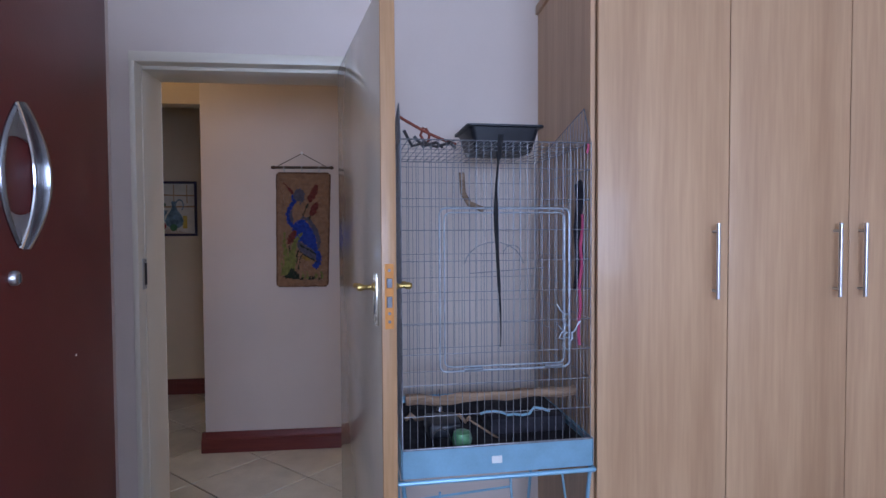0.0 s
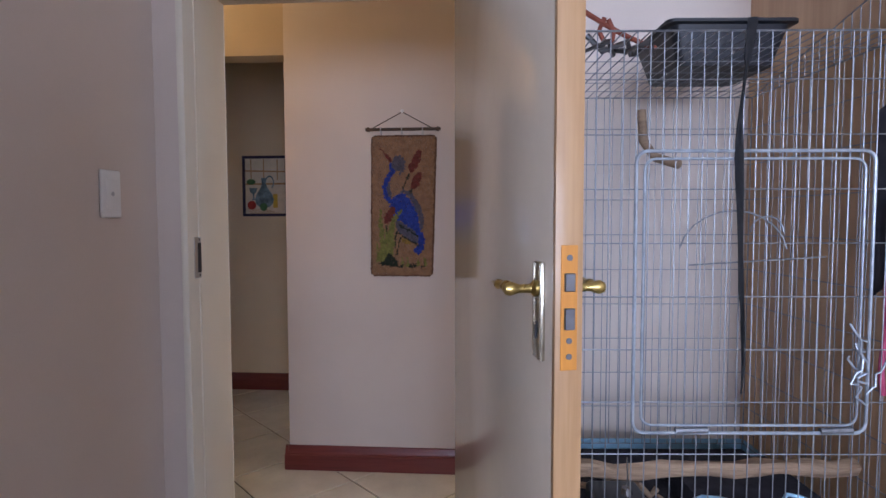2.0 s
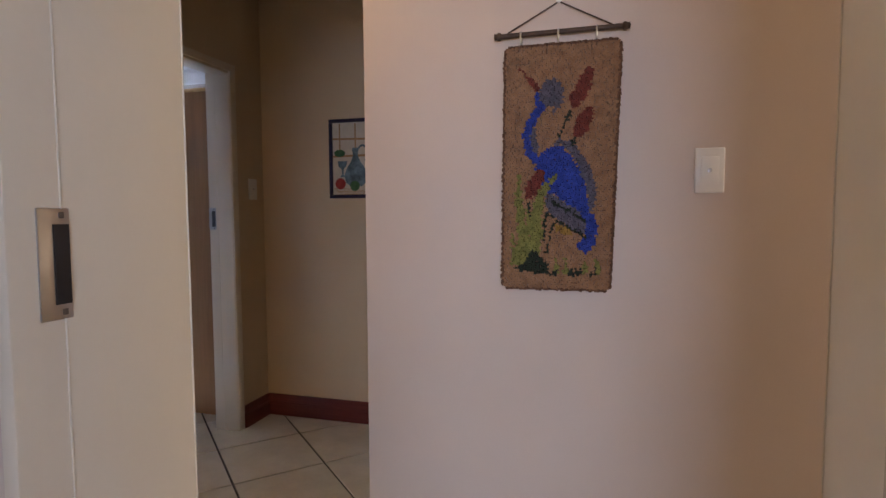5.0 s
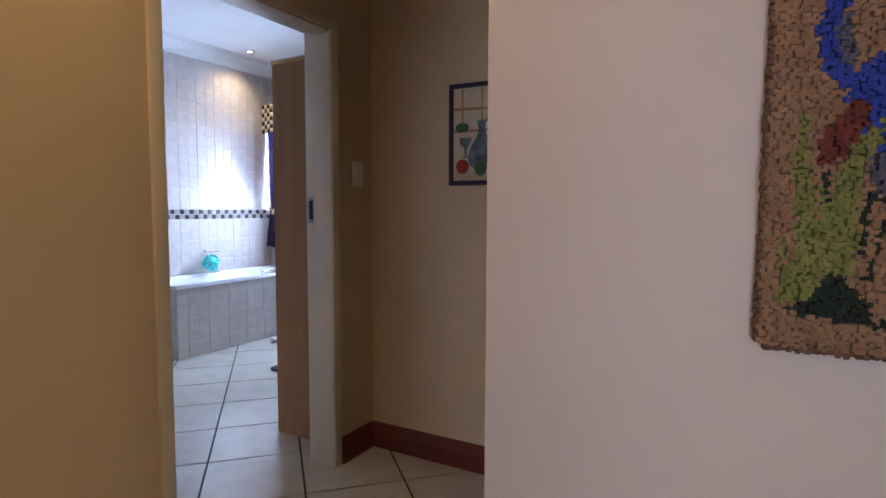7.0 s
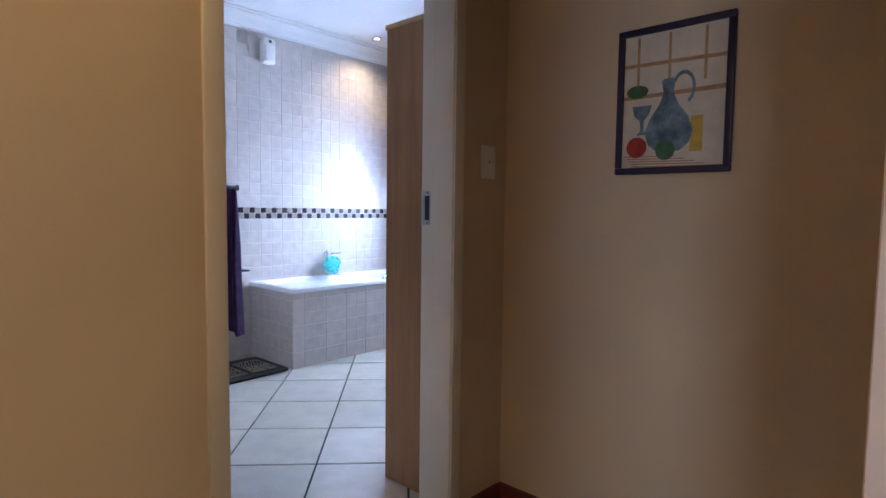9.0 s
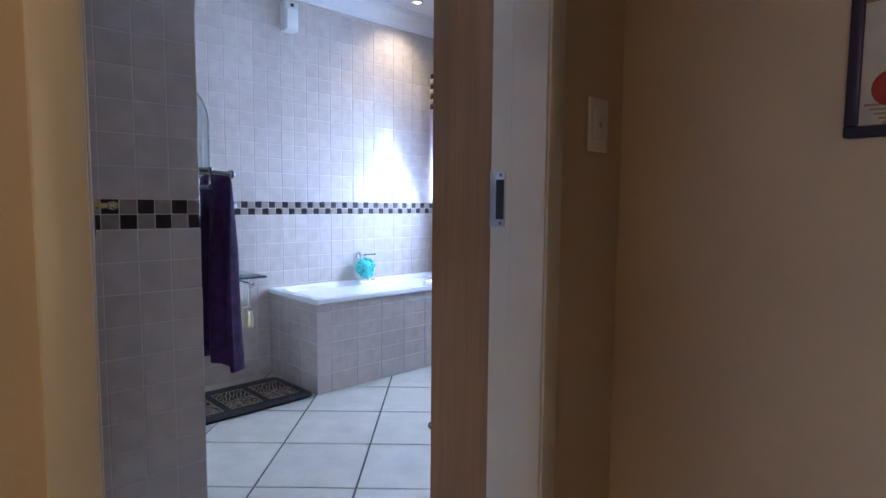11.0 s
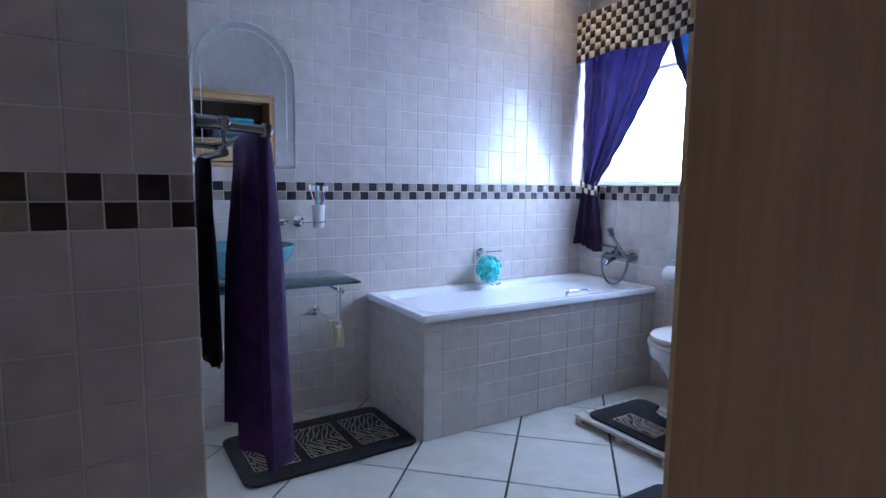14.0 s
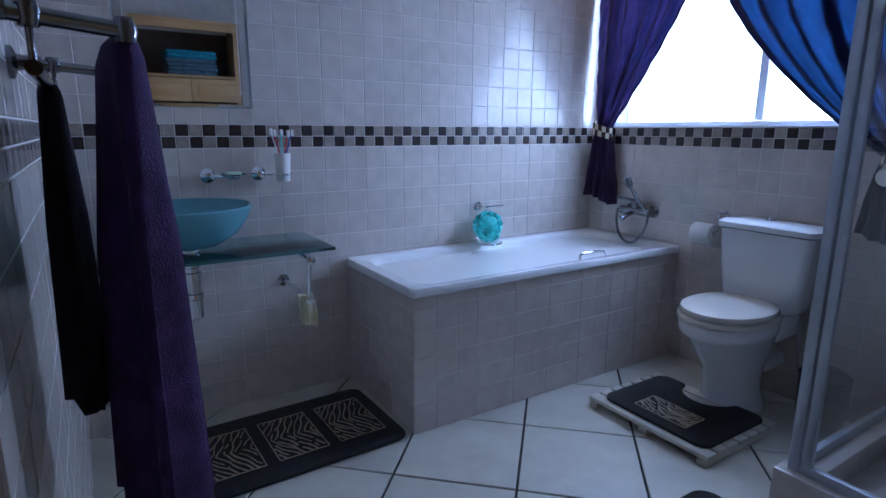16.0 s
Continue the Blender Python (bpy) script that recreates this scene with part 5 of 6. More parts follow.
def wall_cup(y, z, kind):
    c = Vector((BX + 0.001, y, z))
    if kind == "cup":
        t = thing("toothbrush_holder", c, "chrome wall ring holding a white glass tumbler", "holder")
    else:
        t = thing("soap_dish", c, "chrome wall soap dish with a glass saucer", "soap dish")
    bm = lathe(B(), [(0.030, 0), (0.030, 0.006), (0.024, 0.012), (0.012, 0.020), (0.012, 0.032), (0.0, 0.034)], c, 20, (1, 0, 0))
    tube(bm, [c + Vector((0.02, 0, 0)), c + Vector((0.05, 0.05, -0.002))], 0.006, 8)
    cc = c + Vector((0.07, 0.085, 0))
    R = 0.036 if kind == "cup" else 0.04
    tube(bm, [cc + Vector((R * math.cos(radians(15 * k)), R * math.sin(radians(15 * k)), 0)) for k in range(24)], 0.0042, 6, True)
    part("ring", bm, M_CHROME, t)
    if kind == "cup":
        part("tumbler", lathe(B(), [(0.026, -0.03), (0.028, -0.025), (0.034, 0.085), (0.031, 0.086), (0.026, -0.02), (0, -0.02)], cc, 24), M_WHITE, t, "white tumbler")
        rnd = random.Random(5)
        for k, mt in enumerate((M_BRUSHR, M_BRUSHB, M_TURQ, M_WHITE, M_BRUSHR)):
            a = 2 * math.pi * k / 5 + 0.4
            top = cc + Vector((0.035 * math.cos(a), 0.045 * math.sin(a), 0.165 + rnd.uniform(-0.01, 0.012)))
            bot = cc + Vector((-0.012 * math.cos(a), -0.012 * math.sin(a), -0.015))
            b = thing("toothbrush", bot, "plastic toothbrush standing in the tumbler", "toothbrush", "toothbrushes in the tumbler")
            part("handle", tube(B(), [bot, bot.lerp(top, 0.5) + Vector((0.002, 0, 0)), top], 0.0045, 8, r2=0.003), mt, b)
            part("head", box(B(), -0.005, 0.005, -0.005, 0.008, -0.018, 0.010, 0.002, 1, Matrix.Translation(top)), M_WHITE, b, "white bristle head")
    else:
        part("saucer", lathe(B(), [(0.02, -0.012), (0.045, 0.004), (0.052, 0.010), (0.046, 0.008), (0.02, -0.006), (0, -0.006)], cc, 24), M_GLASSG, t, "glass saucer")
        s = thing("soap_bar", cc + Vector((0, 0, 0)), "small pale green soap bar in the dish", "soap")
        part("bar", box(B(), -0.02, 0.02, -0.03, 0.03, -0.003, 0.018, 0.008, 3, Matrix.Translation(cc)), M_SOAP, s)


wall_cup(5.185, 1.017, "cup")
wall_cup(4.985, 1.015, "soap")


def mirror():
    y0, y1, z0, zs = 4.70, 5.178, 1.283, 1.72
    yc, R = (y0 + y1) / 2, (y1 - y0) / 2
    H = 0.25

    def arch(inset, x):
        pts = [(x, y0 + inset, z0 + inset), (x, y1 - inset, z0 + inset)]
        for k in range(0, 25):
            a = math.pi * k / 24
            pts.append((x, yc + (R - inset) * math.cos(a), zs + (H - inset) * math.sin(a)))
        return pts
    t = thing("mirror", (BX, yc, z0), "arched silver wall mirror above the basin", "mirror")
    bm = B()
    loft(bm, [arch(0, BX + 0.002), arch(0.0, BX + 0.006), arch(0.0012, BX + 0.007)], caps=False)
    loft(bm, [arch(0.0012, BX + 0.007), arch(0.011, BX + 0.0085)], caps=False)
    part("bevel", bm, M_MIRROREDGE, t, "bevelled glass edge")
    bm = B()
    bm.faces.new([bm.verts.new(p) for p in arch(0.011, BX + 0.0085)])
    vs = [bm.verts.new(p) for p in arch(0.0, BX + 0.002)]
    bm.faces.new(vs)
    part("glass", bm, M_MIRROR, t)
    bm = B()
    line = arch(0.042, BX + 0.0092)[2:]
    line = [(BX + 0.0092, y1 - 0.042, z0 + 0.05)] + line + [(BX + 0.0092, y0 + 0.042, z0 + 0.05)]
    for a, b in zip(line, line[1:]):
        tube(bm, [a, b], 0.0022, 4)
    part("cut_line", bm, M_WHITE, t, "pale engraved arch line")


mirror()


def towel_rail():
    """Double chrome rail standing off the end wall, with two towels."""
    z = 1.318
    t = thing("towel_rail", (-3.45, SY, z), "double chrome towel rail on the tiled wall", "towel rail")
    for x in (-3.345, -3.93):
        bm = B()
        lathe(bm, [(0.030, 0), (0.030, 0.008), (0.014, 0.014), (0.012, 0.05)], (x, SY, z), 18, (0, 1, 0))
        tube(bm, [(x, SY + 0.02, z), (x - 0.045, SY + 0.155, z - 0.006)], 0.0095, 12)
        tube(bm, [(x - 0.016, SY + 0.066, z - 0.060), (x - 0.016, SY + 0.066, z)], 0.004, 10)
        lathe(bm, [(0.010, -0.014), (0.014, 0), (0.010, 0.014)], (x - 0.045, SY + 0.155, z - 0.006), 16)
        lathe(bm, [(0.010, -0.014), (0.014, 0), (0.010, 0.014)], (x - 0.016, SY + 0.066, z), 16)
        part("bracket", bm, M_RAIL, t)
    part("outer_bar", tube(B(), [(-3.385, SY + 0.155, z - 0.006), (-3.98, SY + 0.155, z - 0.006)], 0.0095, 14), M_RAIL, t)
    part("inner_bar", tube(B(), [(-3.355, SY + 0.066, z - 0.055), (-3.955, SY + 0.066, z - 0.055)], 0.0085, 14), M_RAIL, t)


towel_rail()


def towel(name, top, bottom, mat, label, seed, folds):
    """A towel folded over a rail, hanging as one soft bundle. top and bottom: centre x, y, z and half widths along x and y."""
    n, rows = 64, 44
    rings = []
    for i in range(rows + 1):
        u = i / rows
        e = u ** 0.75
        cx, cy = (top[k] + (bottom[k] - top[k]) * u for k in (0, 1))
        z = top[2] + (bottom[2] - top[2]) * u
        hx, hy = (top[k] + (bottom[k] - top[k]) * e for k in (3, 4))
        if u < 0.05:
            q = math.sqrt(max(0.02, 1 - (1 - u / 0.05) ** 2))
            hy *= q
        ring = []
        for k in range(n):
            a = 2 * math.pi * k / n
            sx, sy = math.cos(a), math.sin(a)
            px, py = math.copysign(abs(sx) ** 0.8, sx), math.copysign(abs(sy) ** 0.85, sy)
            w = math.sin(px * folds + seed + (0.9 if sy > 0 else 0)) * 0.6 + math.sin(px * folds * 1.9 + seed * 2.1) * 0.4
            yy = cy + py * hy + w * hy * 0.62 * min(1, u * 2.5) * abs(sy) ** 0.5
            xx = cx + px * hx + 0.006 * math.sin(u * 6 + seed)
            ring.append((xx, yy, z + (0.014 * math.sin(px * 3 + seed * 2) + (0.03 if sy < -0.2 else 0.0)) * u ** 4))
        rings.append(ring)
    return solo(name, loft(B(), rings), mat, label, "towel")


towel("bath_towel", (-3.545, SY + 0.155, 1.322, 0.130, 0.026), (-3.555, SY + 0.157, 0.580, 0.150, 0.046), M_PURPLE, "deep purple terry towel hung over the outer rail", 1.0, 8.0)
towel("hand_towel", (-3.640, SY + 0.066, 1.272, 0.060, 0.014), (-3.645, SY + 0.064, 0.76, 0.080, 0.024), M_PURPLED, "dark purple terry towel hung over the inner rail", 2.3, 4.0)


# ---------------------------------------------------------------- window and curtains
def window():
    t = thing("window_1", ((WX0 + WX1) / 2, WY + 0.12, WZ0), "white steel window with bright daylight outside", "window", kind="structure")
    y0, y1 = WY + 0.10, WY + 0.135
    bm = B()
    box(bm, WX0, WX1, y0, y1, WZ0, WZ0 + 0.028, 0.003)
    box(bm, WX0, WX1, y0, y1, WZ1 - 0.035, WZ1, 0.003)
    box(bm, WX0, WX0 + 0.035, y0 + 0.001, y1 - 0.001, WZ0, WZ1, 0.003)
    box(bm, WX1 - 0.035, WX1, y0 + 0.001, y1 - 0.001, WZ0, WZ1, 0.003)
    part("window_frame", bm, M_WINFR, t)
    for x in (-4.105,):
        part("mullion", box(B(), x - 0.02, x + 0.02, y0 - 0.004, y1 + 0.002, WZ0 + 0.03, WZ1 - 0.03, 0.003), M_WINFR, t)
    part("transom", box(B(), WX0 + 0.03, WX1 - 0.03, y0 + 0.002, y1 - 0.002, 1.93, 1.955, 0.003), M_WINFR, t)
    for x0, x1 in ((WX0 + 0.03, -4.12), (-4.09, WX1 - 0.03)):
        p = part("pane", box(B(), x0, x1, y0 + 0.014, y0 + 0.018, WZ0 + 0.03, WZ1 - 0.03), M_GLASS, t)
        p.visible_shadow = False
    bm = box(B(), WX0 + 0.001, WX1 - 0.001, WY - 0.008, WY + 0.10, WZ0 - 0.002, WZ0 + 0.005, 0.002)
    part("window_sill", bm, M_WINFR, t)
    bm = B()
    vs = [bm.verts.new(p) for p in ((-7.5, 9.5, -1), (0.5, 9.5, -1), (0.5, 9.5, 6), (-7.5, 9.5, 6))]
    bm.faces.new(vs)
    solo("backdrop", bm, M_GLOW, "bright overexposed daylight outside the window", "sky", "structure")
    bm = B()
    vs = [bm.verts.new(p) for p in ((-3, -4.5, -1), (5, -4.5, -1), (5, -4.5, 5), (-3, -4.5, 5))]
    bm.faces.new(vs)
    solo("backdrop", bm, M_GLOW, "bright daylight outside the bedroom window", "sky", "structure")


window()


def curtain(name, xa, xb, xt, zt, ztie, zend, bend, tail, label, seed, mat):
    """A voile curtain swept aside: full width at the top, gathered at the tieback, a loose tail below it. xa is the outer edge, xb the inner, xt the tie; bend sets how the inner edge sweeps."""
    yc = WY - 0.055
    way = 1 if xb > xa else -1
    ut = 0.72

    def f(u, v, lift=0.0):
        # u down, v across from the outer to the inner edge
        if u < ut:
            s = u / ut
            e = s ** (bend + 0.5 * (1 - v))
            x = (xa + (xb - xa) * v) * (1 - e) + (xt + (v - 0.5) * 0.105 * way) * e
            z = zt + (ztie - zt) * s - 0.012 * v * (1 - s)
            amp = 0.026 * (1 - s * 0.35)
        else:
            s = (u - ut) / (1 - ut)
            wide = 0.105 + (tail - 0.105) * s ** 0.55
            x = xt + (v - 0.5) * wide * way
            z = ztie + (zend - ztie) * s + 0.02 * math.sin(v * 5 + seed) * s
            amp = 0.020 + 0.014 * s
        # deep folds that run to the tie, crossed by shallow creases
        q = v + 0.02 * math.sin(u * 7 + seed)
        y = yc + amp * (0.62 * math.sin(q * 27 + seed) + 0.38 * math.sin(q * 47 + seed * 2.3 + u * 2)) + 0.0035 * math.sin(u * 60 + v * 33 + 3 * math.sin(v * 9))
        return (x, y - lift, z)
    t = thing(name, (xt, yc, ztie), label, "curtain")
    part("panel", cloth(B(), 70, 120, f, 0.0015), mat, t)
    part("hem", cloth(B(), 70, 6, lambda u, v: f(u, 0.94 + 0.059 * v, 0.004), 0.0012), mat, t, "doubled hem along the inner edge")
    # pleats where the gathered cloth doubles over itself
    for a, wd, top in ((0.16, 0.030, 0.0), (0.34, 0.022, 0.10), (0.52, 0.034, 0.0), (0.70, 0.024, 0.05), (0.83, 0.026, 0.0)):
        part("pleat", cloth(B(), 50, 4, lambda u, v: f(top + (ut - top) * u, a + wd * (0.4 + u) * (v - 0.5) * 2, -0.005), 0.0012), mat, t)
    # chequered tieback
    bm = B()
    bm2 = B()
    n = 16
    for row in range(2):
        for k in range(n):
            tgt = bm if (k + row) % 2 else bm2
            z0 = ztie - 0.034 + row * 0.032
            vs = []
            for kk, zz in ((k, z0), (k + 1, z0), (k + 1, z0 + 0.032), (k, z0 + 0.032)):
                aa = 2 * math.pi * kk / n
                vs.append(tgt.verts.new((xt + 0.068 * math.cos(aa), yc + 0.043 * math.sin(aa), zz - 0.020 * math.cos(aa) * way)))
            tgt.faces.new(vs)
    part("tieback_dark", bm, M_CHKD, t, "dark squares of the chequered tieback")
    part("tieback_light", bm2, M_CHKL, t, "pale squares of the chequered tieback")
    return t


curtain("curtain", -5.012, -4.31, -4.915, 2.12, 1.205, 0.80, 1.25, 0.26, "violet voile curtain tied back with a chequered band", 0.5, M_CURTAIN)
curtain("curtain", -3.36, -4.33, -3.47, 2.12, 1.10, 0.80, 1.75, 0.22, "blue-violet voile curtain swept to one side of the window", 1.9, M_CURTAINB)


def pelmet():
    x0, x1, y0, z0, z1 = -5.012, -3.35, WY - 0.12, 2.035, 2.325
    t = thing("pelmet", ((x0 + x1) / 2, y0, z0), "chequered brown and cream fabric pelmet over the window", "pelmet")
    bm = B()
    box(bm, x0, x1, y0 + 0.004, WY - 0.003, z1 - 0.02, z1)
    box(bm, x0, x0 + 0.012, y0 + 0.004, WY - 0.003, z0 + 0.01, z1 - 0.02)
    part("board", bm, M_CHKD, t)
    q = 0.041
    nx, nz = int((x1 - x0) / q), 7
    for nm, mt, par in (("dark_check", M_CHKD, 0), ("pale_check", M_CHKL, 1)):
        bm = B()
        for i in range(nx):
            for j in range(nz):
                if (i + j) % 2 != par:
                    continue
                def P(a, b):
                    xx, zz = x0 + (x1 - x0) * a / nx, z0 + (z1 - z0) * b / nz
                    return (xx, y0 + 0.005 * math.sin(xx * 26), zz + 0.012 * math.sin(xx * 9) * (1 - b / nz))
                bm.faces.new([bm.verts.new(P(a, b)) for a, b in ((i, j), (i + 1, j), (i + 1, j + 1), (i, j + 1))])
        ob = part(nm, bm, mt, t)
        md = ob.modifiers.new("thick", "SOLIDIFY")
        md.thickness = 0.003


pelmet()

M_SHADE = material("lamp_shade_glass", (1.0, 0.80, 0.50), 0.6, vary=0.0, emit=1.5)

# ---------------------------------------------------------------- shower, cupboard and the rest of the bathroom
def shower():
    x0, y0, x1, y1 = -3.405, 6.345, DX - 0.022, WY - 0.002
    t = thing("shower_enclosure", ((x0 + x1) / 2, (y0 + y1) / 2, 0), "corner shower with satin aluminium frame and glass", "shower")
    zt = 0.145
    bm = B()
    box(bm, x0, x1, y0, y0 + 0.11, 0, zt, 0.006)
    box(bm, x0 + 0.001, x0 + 0.11, y0 + 0.11, y1, 0, zt - 0.001, 0.006)
    box(bm, x0 + 0.11, x1, y0 + 0.11, y1, 0, 0.05)
    part("kerb", bm, M_TILE, t, "grey-beige tiled shower kerb")
    zh = 2.02
    px, py = x0 + 0.045, y0 + 0.045
    posts = [("corner_post", px - 0.016, px + 0.016, py - 0.016, py + 0.016), ("wall_post", x1 - 0.03, x1, py - 0.014, py + 0.014), ("wall_post", px - 0.014, px + 0.014, y1 - 0.03, y1),
             ("door_stile", px + 0.022, px + 0.050, py - 0.012, py + 0.012), ("door_stile", px + 0.60, px + 0.628, py - 0.012, py + 0.012)]
    for nm, a, b, c, d in posts:
        part(nm, box(B(), a, b, c, d, zt, zh, 0.004, 2), M_ALU, t)
    for z0, z1 in ((zt - 0.001, zt + 0.032), (zh - 0.035, zh + 0.001)):
        part("rail", box(B(), px + 0.016, x1, py - 0.0125, py + 0.0125, z0, z1, 0.003), M_ALU, t)
        part("rail", box(B(), px - 0.0125, px + 0.0125, py + 0.016, y1, z0, z1, 0.003), M_ALU, t)
    for a, b, c, d in ((px + 0.03, x1 - 0.02, py - 0.003, py + 0.003), (px - 0.003, px + 0.003, py + 0.01, y1 - 0.01)):
        g = part("glass_panel", box(B(), a, b, c, d, zt + 0.02, zh - 0.02), M_GLASS, t)
        g.visible_shadow = False
    bm = lathe(B(), [(0.012, 0), (0.012, 0.014), (0.020, 0.018), (0.024, 0.030), (0.018, 0.036), (0, 0.037)], (px + 0.125, py - 0.012, 1.085), 18, (0, -1, 0))
    part("knob", bm, M_WHITE, t, "round white plastic shower knob")
    return t


shower()


def bin_():
    c = Vector((-3.535, 6.955, 0))
    t = thing("pedal_bin", c, "small black pedal bin beside the toilet", "bin")
    part("body", lathe(B(), [(0.075, 0), (0.08, 0.01), (0.088, 0.24), (0.084, 0.25), (0, 0.25)], c, 28), M_BLACK, t)
    part("lid", lathe(B(), [(0.09, 0.252), (0.091, 0.262), (0.06, 0.285), (0, 0.29)], c, 28), M_BLACK, t)
    c = Vector((-3.03, 6.93, 0.052))
    t = thing("shampoo_bottle", c, "dark plastic bottle on the shower floor", "bottle")
    part("body", lathe(B(), [(0.036, 0), (0.04, 0.006), (0.04, 0.17), (0.02, 0.195), (0.014, 0.2), (0, 0.2)], c, 20), M_BLACK, t)
    part("cap", lathe(B(), [(0.017, 0.2), (0.018, 0.235), (0, 0.238)], c, 16), M_BLACK, t)


bin_()


def cupboard():
    """Tall cupboard beside the door: open shelf with towels, small panel doors, closed base."""
    x0, x1, y0, y1, zt = -2.622, DX - 0.021, 4.935, 5.70, 1.985
    t = thing("linen_cupboard", (x1, (y0 + y1) / 2, 0), "tall brown wood linen cupboard with an open towel shelf", "cupboard")
    part("side_panel", box(B(), x0, x1, y0, y0 + 0.018, 0.001, zt, 0.0015, 1), M_CAB, t)
    part("side_panel", box(B(), x0, x1, y1 - 0.018, y1, 0.001, zt, 0.0015, 1), M_CAB, t)
    part("back_panel", box(B(), x1 - 0.012, x1 - 0.001, y0 + 0.018, y1 - 0.018, 0.02, zt - 0.02), M_DARKIN, t, "back panel with the recess shade in its colour")
    part("top", box(B(), x0 - 0.012, x1, y0 - 0.001, y1 + 0.001, zt, zt + 0.022, 0.003), M_PINE, t)
    for z in (0.08, 1.585):
        part("shelf", box(B(), x0 + 0.002, x1 - 0.013, y0 + 0.0185, y1 - 0.0185, z, z + 0.018), M_PINE, t)
    part("rail", box(B(), x0 - 0.003, x0 + 0.016, y0 + 0.0185, y1 - 0.0185, zt - 0.05, zt - 0.001), M_PINE, t)
    part("stile", box(B(), x0 - 0.003, x0 + 0.016, y0 + 0.0185, y0 + 0.045, 0.1, zt - 0.051), M_PINE, t)
    part("stile", box(B(), x0 - 0.003, x0 + 0.016, y1 - 0.045, y1 - 0.0185, 0.1, zt - 0.051), M_PINE, t)
    ym = (y0 + y1) / 2
    for a, b in ((y0 + 0.02, ym - 0.002), (ym + 0.002, y1 - 0.02)):
        for z0, z1 in ((1.405, 1.575), (0.10, 1.39)):
            d = part("door", box(B(), x0 - 0.022, x0 - 0.004, a, b, z0, z1, 0.003), M_PINE, t, "pine panel door")
            part("panel", box(B(), x0 - 0.029, x0 - 0.021, a + 0.045, b - 0.045, z0 + 0.040, z1 - 0.040, 0.006, 2), M_PINE, d)
    zz = 1.604
    rnd = random.Random(9)
    for k in range(6):
        h = rnd.uniform(0.028, 0.034)
        o = rnd.uniform(-0.01, 0.01)
        solo("folded_towel", box(B(), x0 + 0.05, x1 - 0.04, 5.17 + o, 5.53 + o, zz, zz + h, 0.012, 3), M_TOWELB if k > 3 else M_TOWELG, "folded turquoise towel stacked on the shelf" if k > 3 else "folded slate-blue towel stacked on the shelf", "towel", group="towels on the cupboard shelf")
        zz += h + 0.001


cupboard()


def freshener():
    c = Vector((BX + 0.001, 5.735, 2.39))
    t = thing("air_freshener", c, "white plastic air freshener high on the tiled wall", "air freshener")
    m = Matrix.Translation(c)
    part("case", box(B(), 0, 0.075, -0.055, 0.055, 0, 0.20, 0.018, 4, m), M_WHITE, t)
    part("cover", box(B(), 0.07, 0.085, -0.045, 0.045, 0.01, 0.15, 0.010, 3, m), M_WHITE, t)
    part("nozzle", lathe(B(), [(0.012, 0), (0.012, 0.004), (0, 0.005)], c + Vector((0.078, 0, 0.172)), 14, (1, 0, 0)), M_BLACK, t)


freshener()


def downlight():
    c = Vector((-4.72, 6.67, CZ))
    t = thing("downlight", c, "small recessed ceiling downlight, switched on", "ceiling light")
    part("ring", tube(B(), [c + Vector((0.036 * math.cos(radians(12 * k)), 0.036 * math.sin(radians(12 * k)), -0.006)) for k in range(30)], 0.009, 8, True), M_CHROME, t)
    part("bulb", lathe(B(), [(0.030, -0.001), (0.028, -0.006), (0, -0.008)], c, 24), M_LAMP, t, "glowing halogen bulb")


downlight()


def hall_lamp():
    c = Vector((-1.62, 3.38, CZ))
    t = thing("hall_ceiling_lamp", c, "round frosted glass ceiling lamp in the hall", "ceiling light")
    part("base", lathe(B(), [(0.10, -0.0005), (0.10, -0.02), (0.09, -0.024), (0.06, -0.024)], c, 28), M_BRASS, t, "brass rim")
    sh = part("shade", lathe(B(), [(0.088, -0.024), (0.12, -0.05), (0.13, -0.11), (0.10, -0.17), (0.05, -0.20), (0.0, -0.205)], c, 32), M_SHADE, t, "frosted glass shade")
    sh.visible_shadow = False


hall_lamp()


